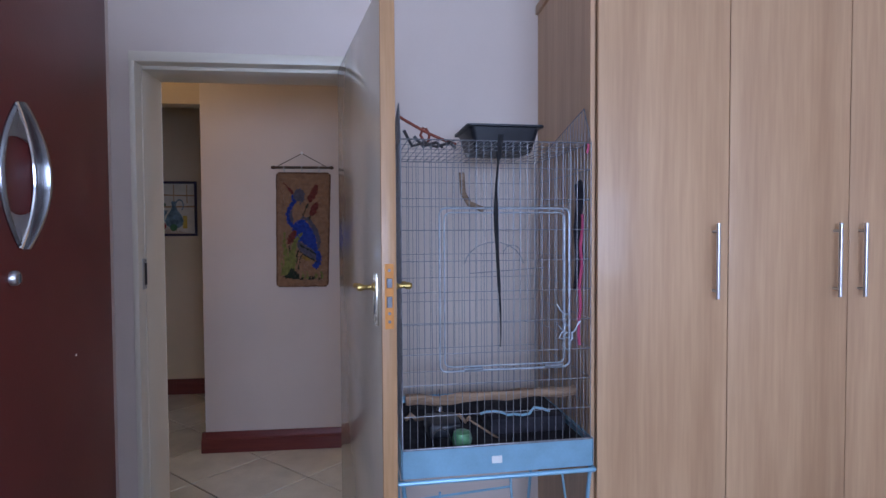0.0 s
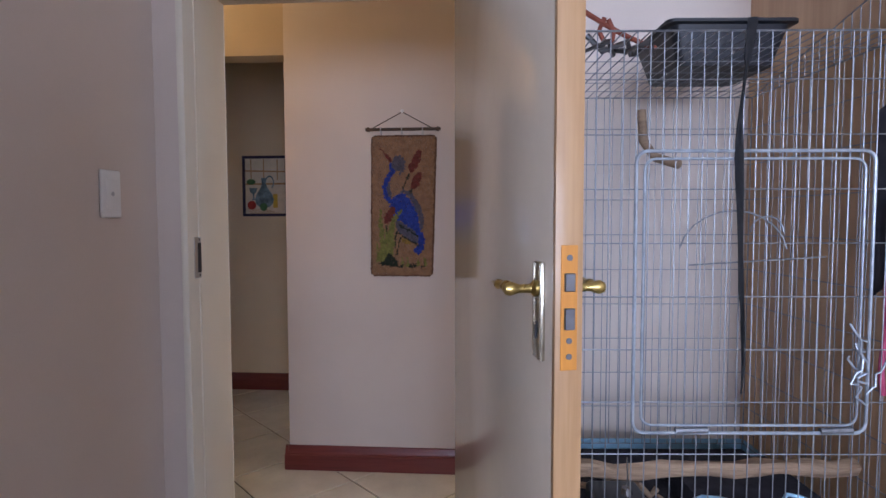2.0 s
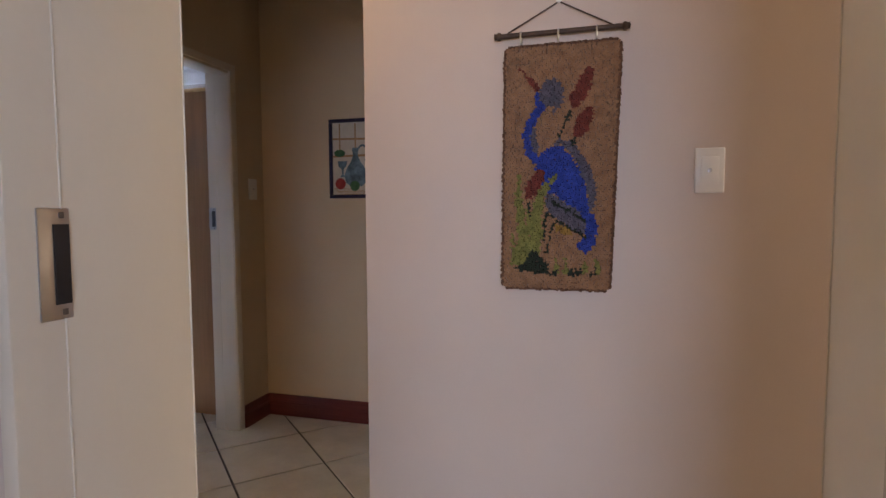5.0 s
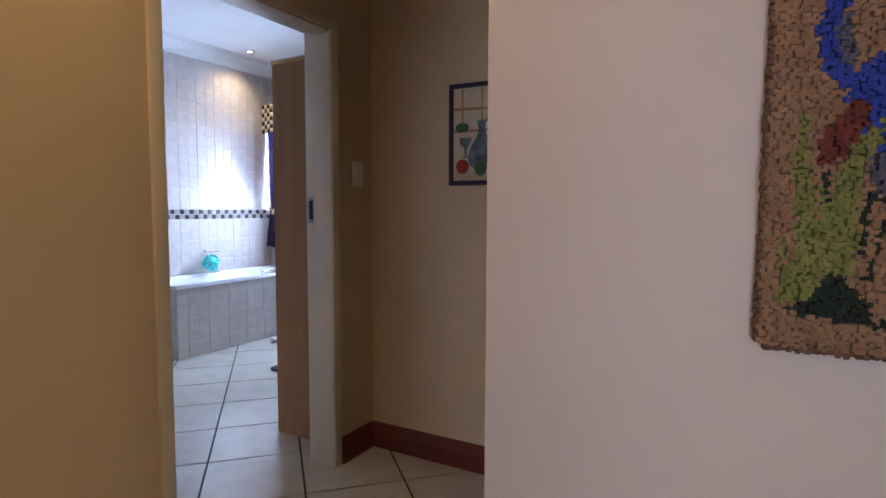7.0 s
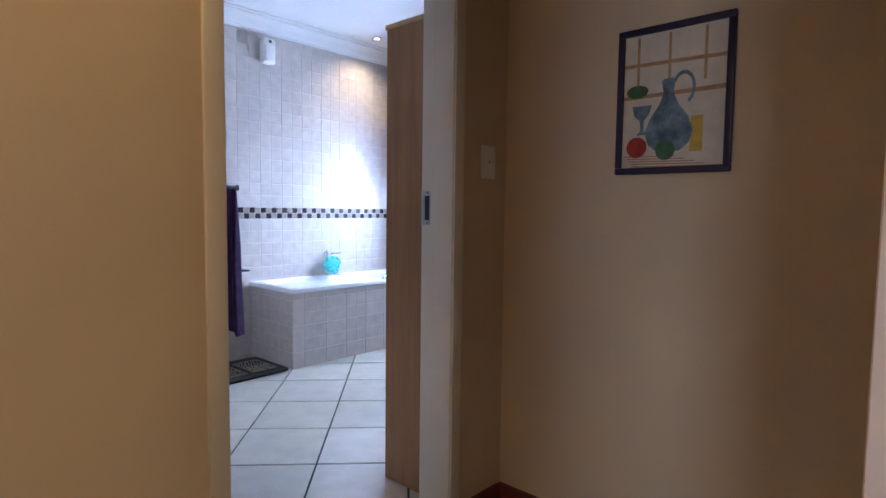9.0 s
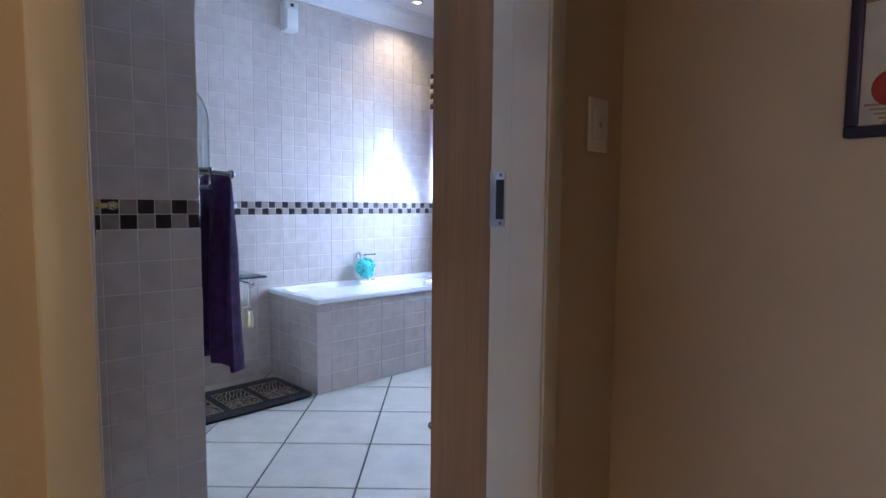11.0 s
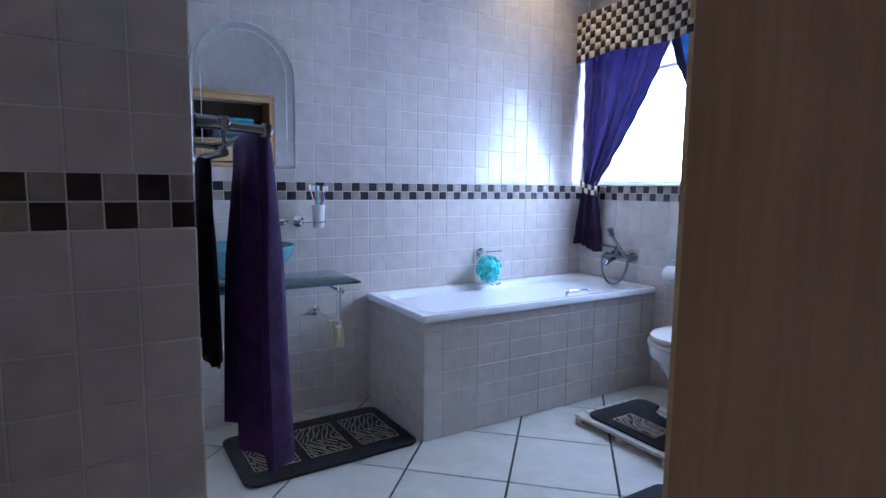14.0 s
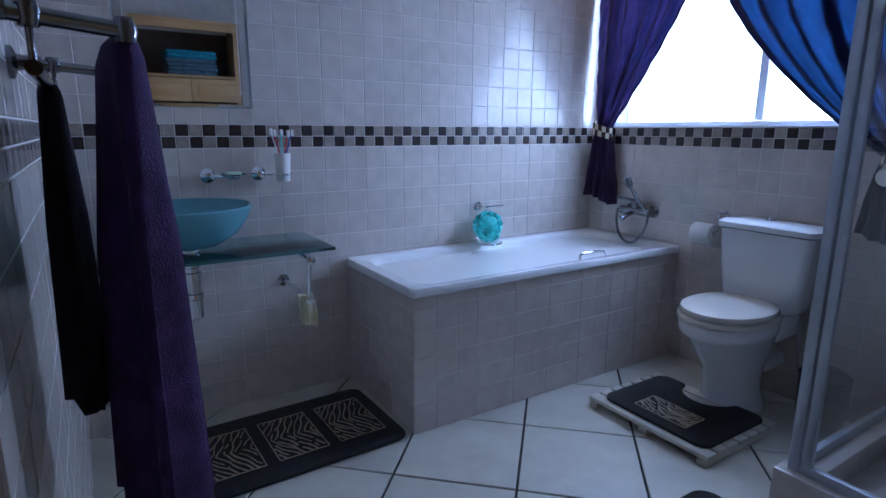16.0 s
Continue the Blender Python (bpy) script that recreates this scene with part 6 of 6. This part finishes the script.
# ---------------------------------------------------------------- hall things
def hanging():
    y = HY - 0.001
    x0, x1, z0, z1 = -0.366, -0.050, 1.026, 1.736
    t = thing("wall_hanging", ((x0 + x1) / 2, y, z0), "woven brown wall hanging with blue and rust reed motif", "wall hanging")
    cx, cz, w, h = (x0 + x1) / 2, (z0 + z1) / 2, x1 - x0, z1 - z0
    rnd = random.Random(3)

    def ring(s, yy):
        out = []
        for k, (a, b) in enumerate(rounded(w, h, 0.028, cx, cz, 5)):
            out.append((a, b))
        dense = []
        n = len(out)
        for i in range(n):
            a, b = out[i], out[(i + 1) % n]
            steps = max(1, int(math.hypot(b[0] - a[0], b[1] - a[1]) / 0.012))
            for j in range(steps):
                dense.append((a[0] + (b[0] - a[0]) * j / steps, a[1] + (b[1] - a[1]) * j / steps))
        r2 = random.Random(5)
        return [(cx + (a - cx) * s + r2.uniform(-0.002, 0.002) + (b - z0) / h * (0.010 + 0.016 * (a - x0) / w) + 0.004 * (1 - (b - z0) / h), yy, cz + (b - cz) * s + r2.uniform(-0.002, 0.002)) for a, b in dense]
    bm = loft(B(), [ring(0.985, y), ring(1.0, y - 0.006), ring(0.995, y - 0.014), ring(0.975, y - 0.017)])
    part("backing", bm, M_YEDGE, t)

    def px(u, v):     # u across, v down, 0..1 of the hanging
        return (x0 + u * w, z1 - v * h)
    patches = []

    def patch(name, pts, mat, label):
        patches.append(([px(*p) for p in pts], mat, name, label))

    def ell(cu, cv, ru, rv, tilt=0, n=18):
        c, s = math.cos(radians(tilt)), math.sin(radians(tilt))
        return [(cu + ru * math.cos(a) * c - rv * math.sin(a) * s * (h / w), cv + ru * math.cos(a) * s * (w / h) + rv * math.sin(a) * c) for a in [2 * math.pi * k / n for k in range(n)]]

    def strip(line, wd):
        lo, hi = [], []
        for i, (u, v) in enumerate(line):
            a, b = line[max(0, i - 1)], line[min(len(line) - 1, i + 1)]
            du, dv = (b[0] - a[0]) * w, (b[1] - a[1]) * h
            ln = math.hypot(du, dv) or 1
            k = wd if not isinstance(wd, list) else wd[i]
            lo.append((u - dv / ln * k / w, v + du / ln * k / h))
            hi.append((u + dv / ln * k / w, v - du / ln * k / h))
        return lo + hi[::-1]
    patch("blue_patch", [(0.29, 0.467), (0.38, 0.43), (0.485, 0.396), (0.627, 0.457), (0.737, 0.55), (0.78, 0.66), (0.86, 0.73), (0.845, 0.806), (0.765, 0.848), (0.68, 0.82), (0.74, 0.77), (0.70, 0.68), (0.56, 0.63), (0.43, 0.60), (0.35, 0.57), (0.30, 0.523)], M_YBLUE, "royal blue tufted patch")
    patch("slate_edge", [(0.45, 0.40), (0.505, 0.382), (0.60, 0.395), (0.67, 0.43), (0.77, 0.49), (0.81, 0.54), (0.84, 0.60), (0.83, 0.66), (0.775, 0.68), (0.755, 0.57), (0.65, 0.475), (0.55, 0.415)], M_YNAVY, "slate tufted edge")
    patch("slate_patch", [(0.39, 0.60), (0.48, 0.615), (0.60, 0.645), (0.70, 0.675), (0.76, 0.73), (0.735, 0.775), (0.585, 0.73), (0.41, 0.674)], M_YNAVY, "slate tufted patch")
    for k in range(9):
        u, v = 0.405 + 0.041 * k, 0.682 + 0.0115 * k
        patch("dark_dash", strip([(u, v), (u + 0.035, v + 0.012)], 0.0038), M_YDARK, "dark stitched outline")
        if k < 8:
            patch("dark_dash", strip([(u + 0.03, v - 0.062), (u + 0.055, v - 0.042)], 0.0034), M_YDARK, "dark stitched feather mark")
    patch("yellow_patch", [(0.48, 0.722), (0.56, 0.735), (0.67, 0.765), (0.60, 0.775), (0.49, 0.755)], M_YGOLD, "golden tufted patch")
    patch("slate_curve", strip([(0.27, 0.335), (0.265, 0.39), (0.30, 0.445)], [0.008, 0.013, 0.010]), M_YNAVY, "slate tufted band")
    patch("blue_curve", strip([(0.33, 0.475), (0.235, 0.43), (0.205, 0.37), (0.26, 0.305), (0.335, 0.255), (0.335, 0.19)], [0.012, 0.010, 0.010, 0.012, 0.014, 0.016]), M_YBLUE, "curved blue tufted band")
    patch("slate_spot", ell(0.425, 0.198, 0.105, 0.058), M_YNAVY, "slate tufted spot")
    patch("slate_spot", strip([(0.50, 0.23), (0.44, 0.285)], [0.012, 0.004]), M_YNAVY, "slate tufted tip")
    patch("rust_line", strip([(0.315, 0.185), (0.13, 0.088)], [0.008, 0.003]), M_YRUST, "thin rust line")
    for a, b in (((0.755, 0.105), (0.615, 0.258)), ((0.76, 0.262), (0.65, 0.375)), ((0.36, 0.503), (0.235, 0.622))):
        mid = ((a[0] + b[0]) / 2, (a[1] + b[1]) / 2)
        patch("rust_head", strip([a, ((a[0] + mid[0]) / 2, (a[1] + mid[1]) / 2), mid, ((b[0] + mid[0]) / 2, (b[1] + mid[1]) / 2), b], [0.009, 0.017, 0.020, 0.020, 0.011]), M_YRUST, "rust tufted bulrush head")
    for line in ([(0.60, 0.265), (0.49, 0.385)], [(0.635, 0.378), (0.61, 0.41)], [(0.245, 0.63), (0.25, 0.70), (0.29, 0.76)], [(0.405, 0.674), (0.375, 0.80)], [(0.475, 0.72), (0.415, 0.85)]):
        patch("stem", strip(line, 0.0034), M_YDARK, "dark stem")
    patch("leaf", strip([(0.30, 0.90), (0.315, 0.712), (0.355, 0.60), (0.50, 0.518)], [0.020, 0.017, 0.012, 0.003]), M_YGREEN, "olive tufted leaf")
    patch("leaf", strip([(0.18, 0.90), (0.19, 0.77), (0.15, 0.62), (0.16, 0.525)], [0.018, 0.014, 0.009, 0.004]), M_YGREEN, "olive tufted leaf")
    patch("leaf", strip([(0.12, 0.90), (0.10, 0.76)], [0.010, 0.003]), M_YGREEN, "olive tufted leaf")
    patch("leaf", strip([(0.24, 0.88), (0.23, 0.66)], [0.010, 0.003]), M_YGREEN, "olive tufted leaf")
    for u in (0.51, 0.60, 0.77, 0.88):
        patch("leaf", strip([(u, 0.925), (u - 0.015, 0.865)], [0.008, 0.002]), M_YGREEN, "olive tufted blade")
    patch("tuft", [(0.10, 0.912), (0.20, 0.89), (0.26, 0.85), (0.31, 0.83), (0.36, 0.865), (0.42, 0.885), (0.445, 0.932), (0.25, 0.928)], M_YDARK, "dark green tuft")
    for u in (0.49, 0.64, 0.71, 0.84):
        patch("tuft", [(u - 0.035, 0.935), (u - 0.02, 0.905), (u, 0.925), (u + 0.02, 0.895), (u + 0.03, 0.935)], M_YDARK, "dark green tuft")
    # hooked pile: a short tuft at each knot, coloured by the patch it falls in
    def inside(p, poly):
        hit_ = False
        for (ax, az), (bx, bz) in zip(poly, poly[1:] + poly[:1]):
            if (az > p[1]) != (bz > p[1]) and p[0] < (bx - ax) * (p[1] - az) / (bz - az) + ax:
                hit_ = not hit_
        return hit_
    def lean(a, b):     # the hanging widens towards its top
        k = (b - z0) / h
        return a + k * (0.010 + 0.016 * (a - x0) / w) + 0.004 * (1 - k)
    heaps = {}
    step = 0.0060
    rnd = random.Random(21)
    nz, nx = int(h / step), int(w / step)
    for iz in range(nz + 1):
        for ix in range(nx + 1):
            p = (x0 + 0.004 + (w - 0.008) * ix / nx, z0 + 0.004 + (h - 0.008) * iz / nz)
            dx_, dz_ = min(p[0] - x0, x1 - p[0]), min(p[1] - z0, z1 - p[1])
            if dx_ + dz_ < 0.014:
                continue
            key = (M_BURLAP, "brown_pile", "brown hooked wool pile") if min(dx_, dz_) > 0.007 else (M_YEDGE, "edge_pile", "dark brown bound edge")
            for poly, mat, nm, lb in patches:
                if inside((p[0] + rnd.uniform(-0.0022, 0.0022), p[1] + rnd.uniform(-0.0022, 0.0022)), poly):
                    key = (mat, nm, lb)
            heaps.setdefault((key[0].name, key[1] if key[1] in ("brown_pile", "edge_pile") else key[0].name.replace("_wool_pile", "_pile")), (key[0], key[2], []))[2].append(p)
    for (_, nm), (mat, lb, spots) in heaps.items():
        vs, fs = [], []
        for (a, b) in spots:
            a = lean(a, b)
            g = rnd.uniform(0.0048, 0.0062)
            tip = Vector((rnd.uniform(-0.0035, 0.0035), -rnd.uniform(0.0065, 0.0085), rnd.uniform(-0.004, 0.001)))
            o = len(vs)
            for q in range(4):
                ang = math.pi / 4 + math.pi / 2 * q + rnd.uniform(-0.3, 0.3)
                vs.append((a + g * math.cos(ang), y - 0.015, b + g * math.sin(ang)))
            for q in range(4):
                ang = math.pi / 4 + math.pi / 2 * q
                vs.append((a + tip.x + g * 0.82 * math.cos(ang), y - 0.015 + tip.y, b + tip.z + g * 0.82 * math.sin(ang)))
            for q in range(4):
                fs.append((o + q, o + (q + 1) % 4, o + 4 + (q + 1) % 4, o + 4 + q))
            fs.append((o + 4, o + 5, o + 6, o + 7))
        me = bpy.data.meshes.new(nm)
        me.from_pydata(vs, [], fs)
        me.materials.append(mat)
        ob = new(nm, me)
        ob.parent, ob.matrix_parent_inverse = t, Matrix.Translation(-t.location)
        tagged(ob, lb, kind="stuff")
    # dowel, rings, cord
    zr = 1.765
    bm = tube(B(), [(x0 - 0.002, y - 0.018, zr), (x1 + 0.028, y - 0.018, zr)], 0.0075, 12)
    for x in (x0 - 0.006, x1 + 0.032):
        lathe(bm, [(0.004, -0.012), (0.011, -0.006), (0.012, 0.0), (0.008, 0.007), (0.010, 0.011), (0.0, 0.014)], (x, y - 0.018, zr), 14, (1 if x > cx else -1, 0, 0))
    dw = part("dowel", bm, M_DOWEL, t, "dark turned wooden rod")
    for x in (x0 + 0.06, cx + 0.008, x1 - 0.045):
        part("ring", tube(B(), [(x, y - 0.018 + 0.013 * math.cos(radians(30 * k)), zr - 0.010 + 0.018 * math.sin(radians(30 * k))) for k in range(12)], 0.0028, 6, True), M_STEEL, t)
    bm = tube(B(), [(x0 + 0.02, y - 0.016, zr + 0.008), (cx + 0.008, y - 0.006, 1.853), (x1 - 0.004, y - 0.016, zr + 0.008)], 0.0024, 6)
    part("cord", bm, M_DOWEL, t, "dark hanging cord")
    bm = lathe(B(), [(0.006, 0), (0.006, 0.006), (0.009, 0.010), (0.0, 0.012)], (cx + 0.008, y, 1.857), 12, (0, -1, 0))
    part("hook", bm, M_WHITE, t, "small white wall hook")


hanging()


def picture():
    x0, x1, z0, z1 = -1.614, -1.262, 1.338, 1.796
    y = PY - 0.001
    t = thing("framed_picture", ((x0 + x1) / 2, y, z0), "framed still-life watercolour in a navy wooden frame", "picture")
    f = 0.021
    for nm, a in (("frame_rail", (x0, x1, z1 - f, z1)), ("frame_rail", (x0, x1, z0, z0 + f)), ("frame_stile", (x0, x0 + f, z0 + f, z1 - f)), ("frame_stile", (x1 - f, x1, z0 + f, z1 - f))):
        part(nm, box(B(), a[0], a[1], y - 0.018, y, a[2], a[3], 0.004, 2), M_PFRAME, t)
    part("paper", box(B(), x0 + f, x1 - f, y - 0.008, y - 0.004, z0 + f, z1 - f), M_PAPER, t)
    w, h = x1 - x0, z1 - z0

    def shape(name, pts, mat, label, layer):
        my = Matrix(((1, 0, 0, 0), (0, 0, -1, y - 0.008 - 0.0006 * layer), (0, 1, 0, 0), (0, 0, 0, 1)))
        part(name, prism(B(), [(x0 + u * w, z1 - v * h) for u, v in pts], 0.0005, my), mat, t, label)

    def ell(cu, cv, ru, rv, n=20, a0=0, a1=360):
        return [(cu + ru * math.cos(radians(a0 + (a1 - a0) * k / n)), cv + rv * math.sin(radians(a0 + (a1 - a0) * k / n))) for k in range(n + (a1 - a0 < 360))]
    for i, u in enumerate((0.19, 0.47, 0.77)):
        shape("painted_bar", [(u - 0.012, 0.06), (u + 0.012, 0.06), (u + 0.014, 0.40), (u - 0.010, 0.40)], M_PBROWN, "painted window bar", 1)
    shape("painted_bar", [(0.06, 0.235), (0.94, 0.25), (0.94, 0.275), (0.06, 0.26)], M_PBROWN, "painted window bar", 2)
    shape("painted_bar", [(0.06, 0.455), (0.94, 0.445), (0.94, 0.475), (0.06, 0.48)], M_PBROWN, "painted window sill", 2)
    shape("painted_plant", ell(0.19, 0.43, 0.10, 0.045), M_PGREEN, "painted green plant", 3)
    shape("painted_jug", [(0.41, 0.38), (0.43, 0.365), (0.51, 0.365), (0.53, 0.38), (0.515, 0.46), (0.56, 0.54), (0.65, 0.63), (0.69, 0.72), (0.66, 0.80), (0.58, 0.85), (0.38, 0.85), (0.30, 0.80), (0.27, 0.72), (0.31, 0.63), (0.39, 0.54), (0.43, 0.46)], M_PTEAL, "painted blue-grey jug", 4)
    hd = ell(0.60, 0.44, 0.10, 0.115, 12, -150, 60) + ell(0.60, 0.44, 0.075, 0.09, 12, -150, 60)[::-1]
    shape("painted_handle", hd, M_PTEAL, "painted jug handle", 5)
    shape("painted_cup", [(0.15, 0.53), (0.33, 0.53), (0.30, 0.60), (0.26, 0.63), (0.26, 0.70), (0.30, 0.73), (0.19, 0.73), (0.23, 0.70), (0.22, 0.63), (0.17, 0.60)], M_PTEAL, "painted goblet", 5)
    shape("painted_bottle", [(0.67, 0.63), (0.77, 0.63), (0.77, 0.86), (0.67, 0.86)], M_PYEL, "painted yellow jar", 3)
    shape("painted_apple", ell(0.20, 0.815, 0.095, 0.072), M_PRED, "painted red apple", 6)
    shape("painted_pear", ell(0.46, 0.845, 0.085, 0.065), M_PGREEN, "painted green apple", 6)
    for k in range(5):
        v = 0.87 + 0.018 * k
        shape("painted_fold", [(0.08 + 0.02 * k, v), (0.55 + 0.08 * k, v + 0.012), (0.55 + 0.08 * k, v + 0.018), (0.08 + 0.02 * k, v + 0.008)], M_PBROWN, "painted cloth fold", 1)


picture()


# ---------------------------------------------------------------- tiles
def quarter_tile(w, h, d, gap):
    """A wall tile lying in x, y, scored into four low cushions."""
    bm = B()
    ww, hh = w - gap, h - gap
    for i in (0, 1):
        for j in (0, 1):
            x0, x1 = -ww / 2 + i * ww / 2 + (0.0013 if i else 0), -ww / 2 + (i + 1) * ww / 2 - (0 if i else 0.0013)
            y0, y1 = -hh / 2 + j * hh / 2 + (0.0013 if j else 0), -hh / 2 + (j + 1) * hh / 2 - (0 if j else 0.0013)
            e = 0.0016
            lo = [(x0, y0, -d * 0.16), (x1, y0, -d * 0.16), (x1, y1, -d * 0.16), (x0, y1, -d * 0.16)]
            hi = [(x0 + e, y0 + e, 0), (x1 - e, y0 + e, 0), (x1 - e, y1 - e, 0), (x0 + e, y1 - e, 0)]
            loft(bm, [lo, hi])
    lo = [(-ww / 2, -hh / 2, -d), (ww / 2, -hh / 2, -d), (ww / 2, hh / 2, -d), (-ww / 2, hh / 2, -d)]
    hi = [(p[0], p[1], -d * 0.13) for p in lo]
    n0 = len(bm.faces)
    loft(bm, [lo, hi])
    bm.faces.ensure_lookup_table()
    for fc in bm.faces[n0:]:
        fc.material_index = 1
    return bm


def slab(w, h, d, gap, e=0.002):
    bm = B()
    ww, hh = w - gap, h - gap
    lo = [(-ww / 2, -hh / 2, -d), (ww / 2, -hh / 2, -d), (ww / 2, hh / 2, -d), (-ww / 2, hh / 2, -d)]
    mid = [(p[0], p[1], -e) for p in lo]
    hi = [(p[0] * (1 - 2 * e / ww), p[1] * (1 - 2 * e / hh), 0) for p in lo]
    return loft(bm, [lo, mid, hi])


TILE_MESH = {}


def tile_wall(parent, origin, u, n, length, z_low, z_top, phase, hole=None):
    """Tiles a wall: 200 mm scored tiles with the two-row mosaic band between 1.124 and 1.218. u runs along the wall from origin, n out of it."""
    o, u, n = Vector(origin), Vector(u), Vector(n)
    base = Matrix(((u.x, 0, n.x, 0), (u.y, 0, n.y, 0), (0, 1, 0, 0), (0, 0, 0, 1)))
    rnd = random.Random(int(abs(o.x) * 100 + abs(o.y) * 10))

    def put(kind, a0, a1, z0, z1, mat):
        if hole and a0 >= hole[0] - 0.005 and a1 <= hole[1] + 0.005 and z0 >= hole[2] - 0.005 and z1 <= hole[3] + 0.005:
            return
        if hole and a1 > hole[0] + 0.005 and a0 < hole[1] - 0.005 and z1 > hole[2] + 0.005 and z0 < hole[3] - 0.005:
            # cut the tile back to the edge of the opening
            spans = []
            if a0 < hole[0] - 0.01:
                spans.append((a0, hole[0], z0, z1))
            if a1 > hole[1] + 0.01:
                spans.append((hole[1], a1, z0, z1))
            lo, hi = max(a0, hole[0]), min(a1, hole[1])
            if z0 < hole[2] - 0.01:
                spans.append((lo, hi, z0, hole[2]))
            if z1 > hole[3] + 0.01:
                spans.append((lo, hi, hole[3], z1))
            for s in spans:
                put(kind, *s, mat)
            return
        w, h = a1 - a0, z1 - z0
        if w < 0.012 or h < 0.012:
            return
        key = (kind, round(w, 3), round(h, 3), mat.name)
        if key not in TILE_MESH:
            whole = kind == "tile" and w > 0.15 and h > 0.15
            TILE_MESH[key] = shared(kind, quarter_tile(w, h, 0.008, 0.0032) if whole else slab(w, h, 0.008, 0.0032 if kind == "tile" else 0.0028), mat)
            if whole:
                TILE_MESH[key].materials.append(M_GROUT)
        c = o + u * ((a0 + a1) / 2) + Vector((0, 0, (z0 + z1) / 2))
        jig = Euler((rnd.uniform(-0.006, 0.006), rnd.uniform(-0.006, 0.006), 0)).to_matrix().to_4x4()
        piece("mosaic" if kind == "mosaic" else "tile", TILE_MESH[key], parent, Matrix.Translation(c) @ base @ jig)

    def row(z0, z1):
        a = phase - 0.2
        while a < length - 0.001:
            a0, a1 = max(0, a), min(length, a + 0.2)
            if a1 - a0 > 0.012:
                put("tile", a0, a1, z0, z1, M_TILE)
            a += 0.2
    z = 1.124
    while z > z_low + 0.012:
        row(max(z_low, z - 0.2), min(z, z_top))
        z -= 0.2
    z = 1.218
    while z < z_top - 0.012:
        row(z, min(z_top, z + 0.2))
        z += 0.2
    if z_top > 1.2:
        q = 0.05
        for r in range(2):
            a, k = phase - 0.2, r
            while a < length - 0.001:
                a0, a1 = max(0, a), min(length, a + q)
                if a1 - a0 > 0.012:
                    put("mosaic", a0, a1, 1.124 + 0.047 * r, 1.124 + 0.047 * (r + 1), M_MOSD if k % 2 else M_MOSL)
                a += q
                k += 1


tile_wall(wall_bath, (BX, SY, 0), (0, 1, 0), (1, 0, 0), WY - SY, 0.0, 2.64, 0.0)
tile_wall(wall_window, (BX, WY, 0), (1, 0, 0), (0, -1, 0), -3.40 - BX + 0.9, 0.0, 2.64, 0.11, hole=(WX0 - BX, WX1 - BX, 1.218, WZ1))
tile_wall(wall_stub, (SX, 3.70, 0), (0, 1, 0), (1, 0, 0), SY - 3.70, 0.0, 2.70, 0.19)
tile_wall(wall_stub, (BX, SY, 0), (1, 0, 0), (0, 1, 0), SX - BX, 0.0, 2.64, 0.16)
tile_wall(surround, (SURX - 0.014, SURY + 0.014, 0), (0, 1, 0), (1, 0, 0), WY - SURY - 0.016, 0.0, 0.572, 0.1)
tile_wall(surround, (BX + 0.001, SURY + 0.014, 0), (1, 0, 0), (0, -1, 0), SURX - 0.014 - BX - 0.001, 0.0, 0.572, 0.04)

# floor tiles laid on the diagonal
P = 0.438
fme = shared("tile", slab(P, P, 0.007, 0.009, 0.0018), M_FTILE)
rnd = random.Random(11)
for i in range(-16, 17):
    for j in range(-16, 17):
        x = -3.5867 + (i + 0.5) * 0.3028 - (j + 0.5) * 0.3169
        y = 5.3981 + (i + 0.5) * 0.3169 + (j + 0.5) * 0.3028
        ok = (BX - 0.15 < x < DX + 0.15 and 3.75 < y < WY + 0.1) or (DX < x < 0.6 and DY1 - 0.1 < y < PY + 0.1) or (0.6 <= x < 2.9 and DY1 + 0.1 < y < HY)
        if ok:
            piece("tile", fme, floor, Matrix.Translation((x, y, rnd.uniform(-0.0006, 0.0))) @ Matrix.Rotation(radians(46.3 + 90 * rnd.randrange(4)), 4, "Z"))
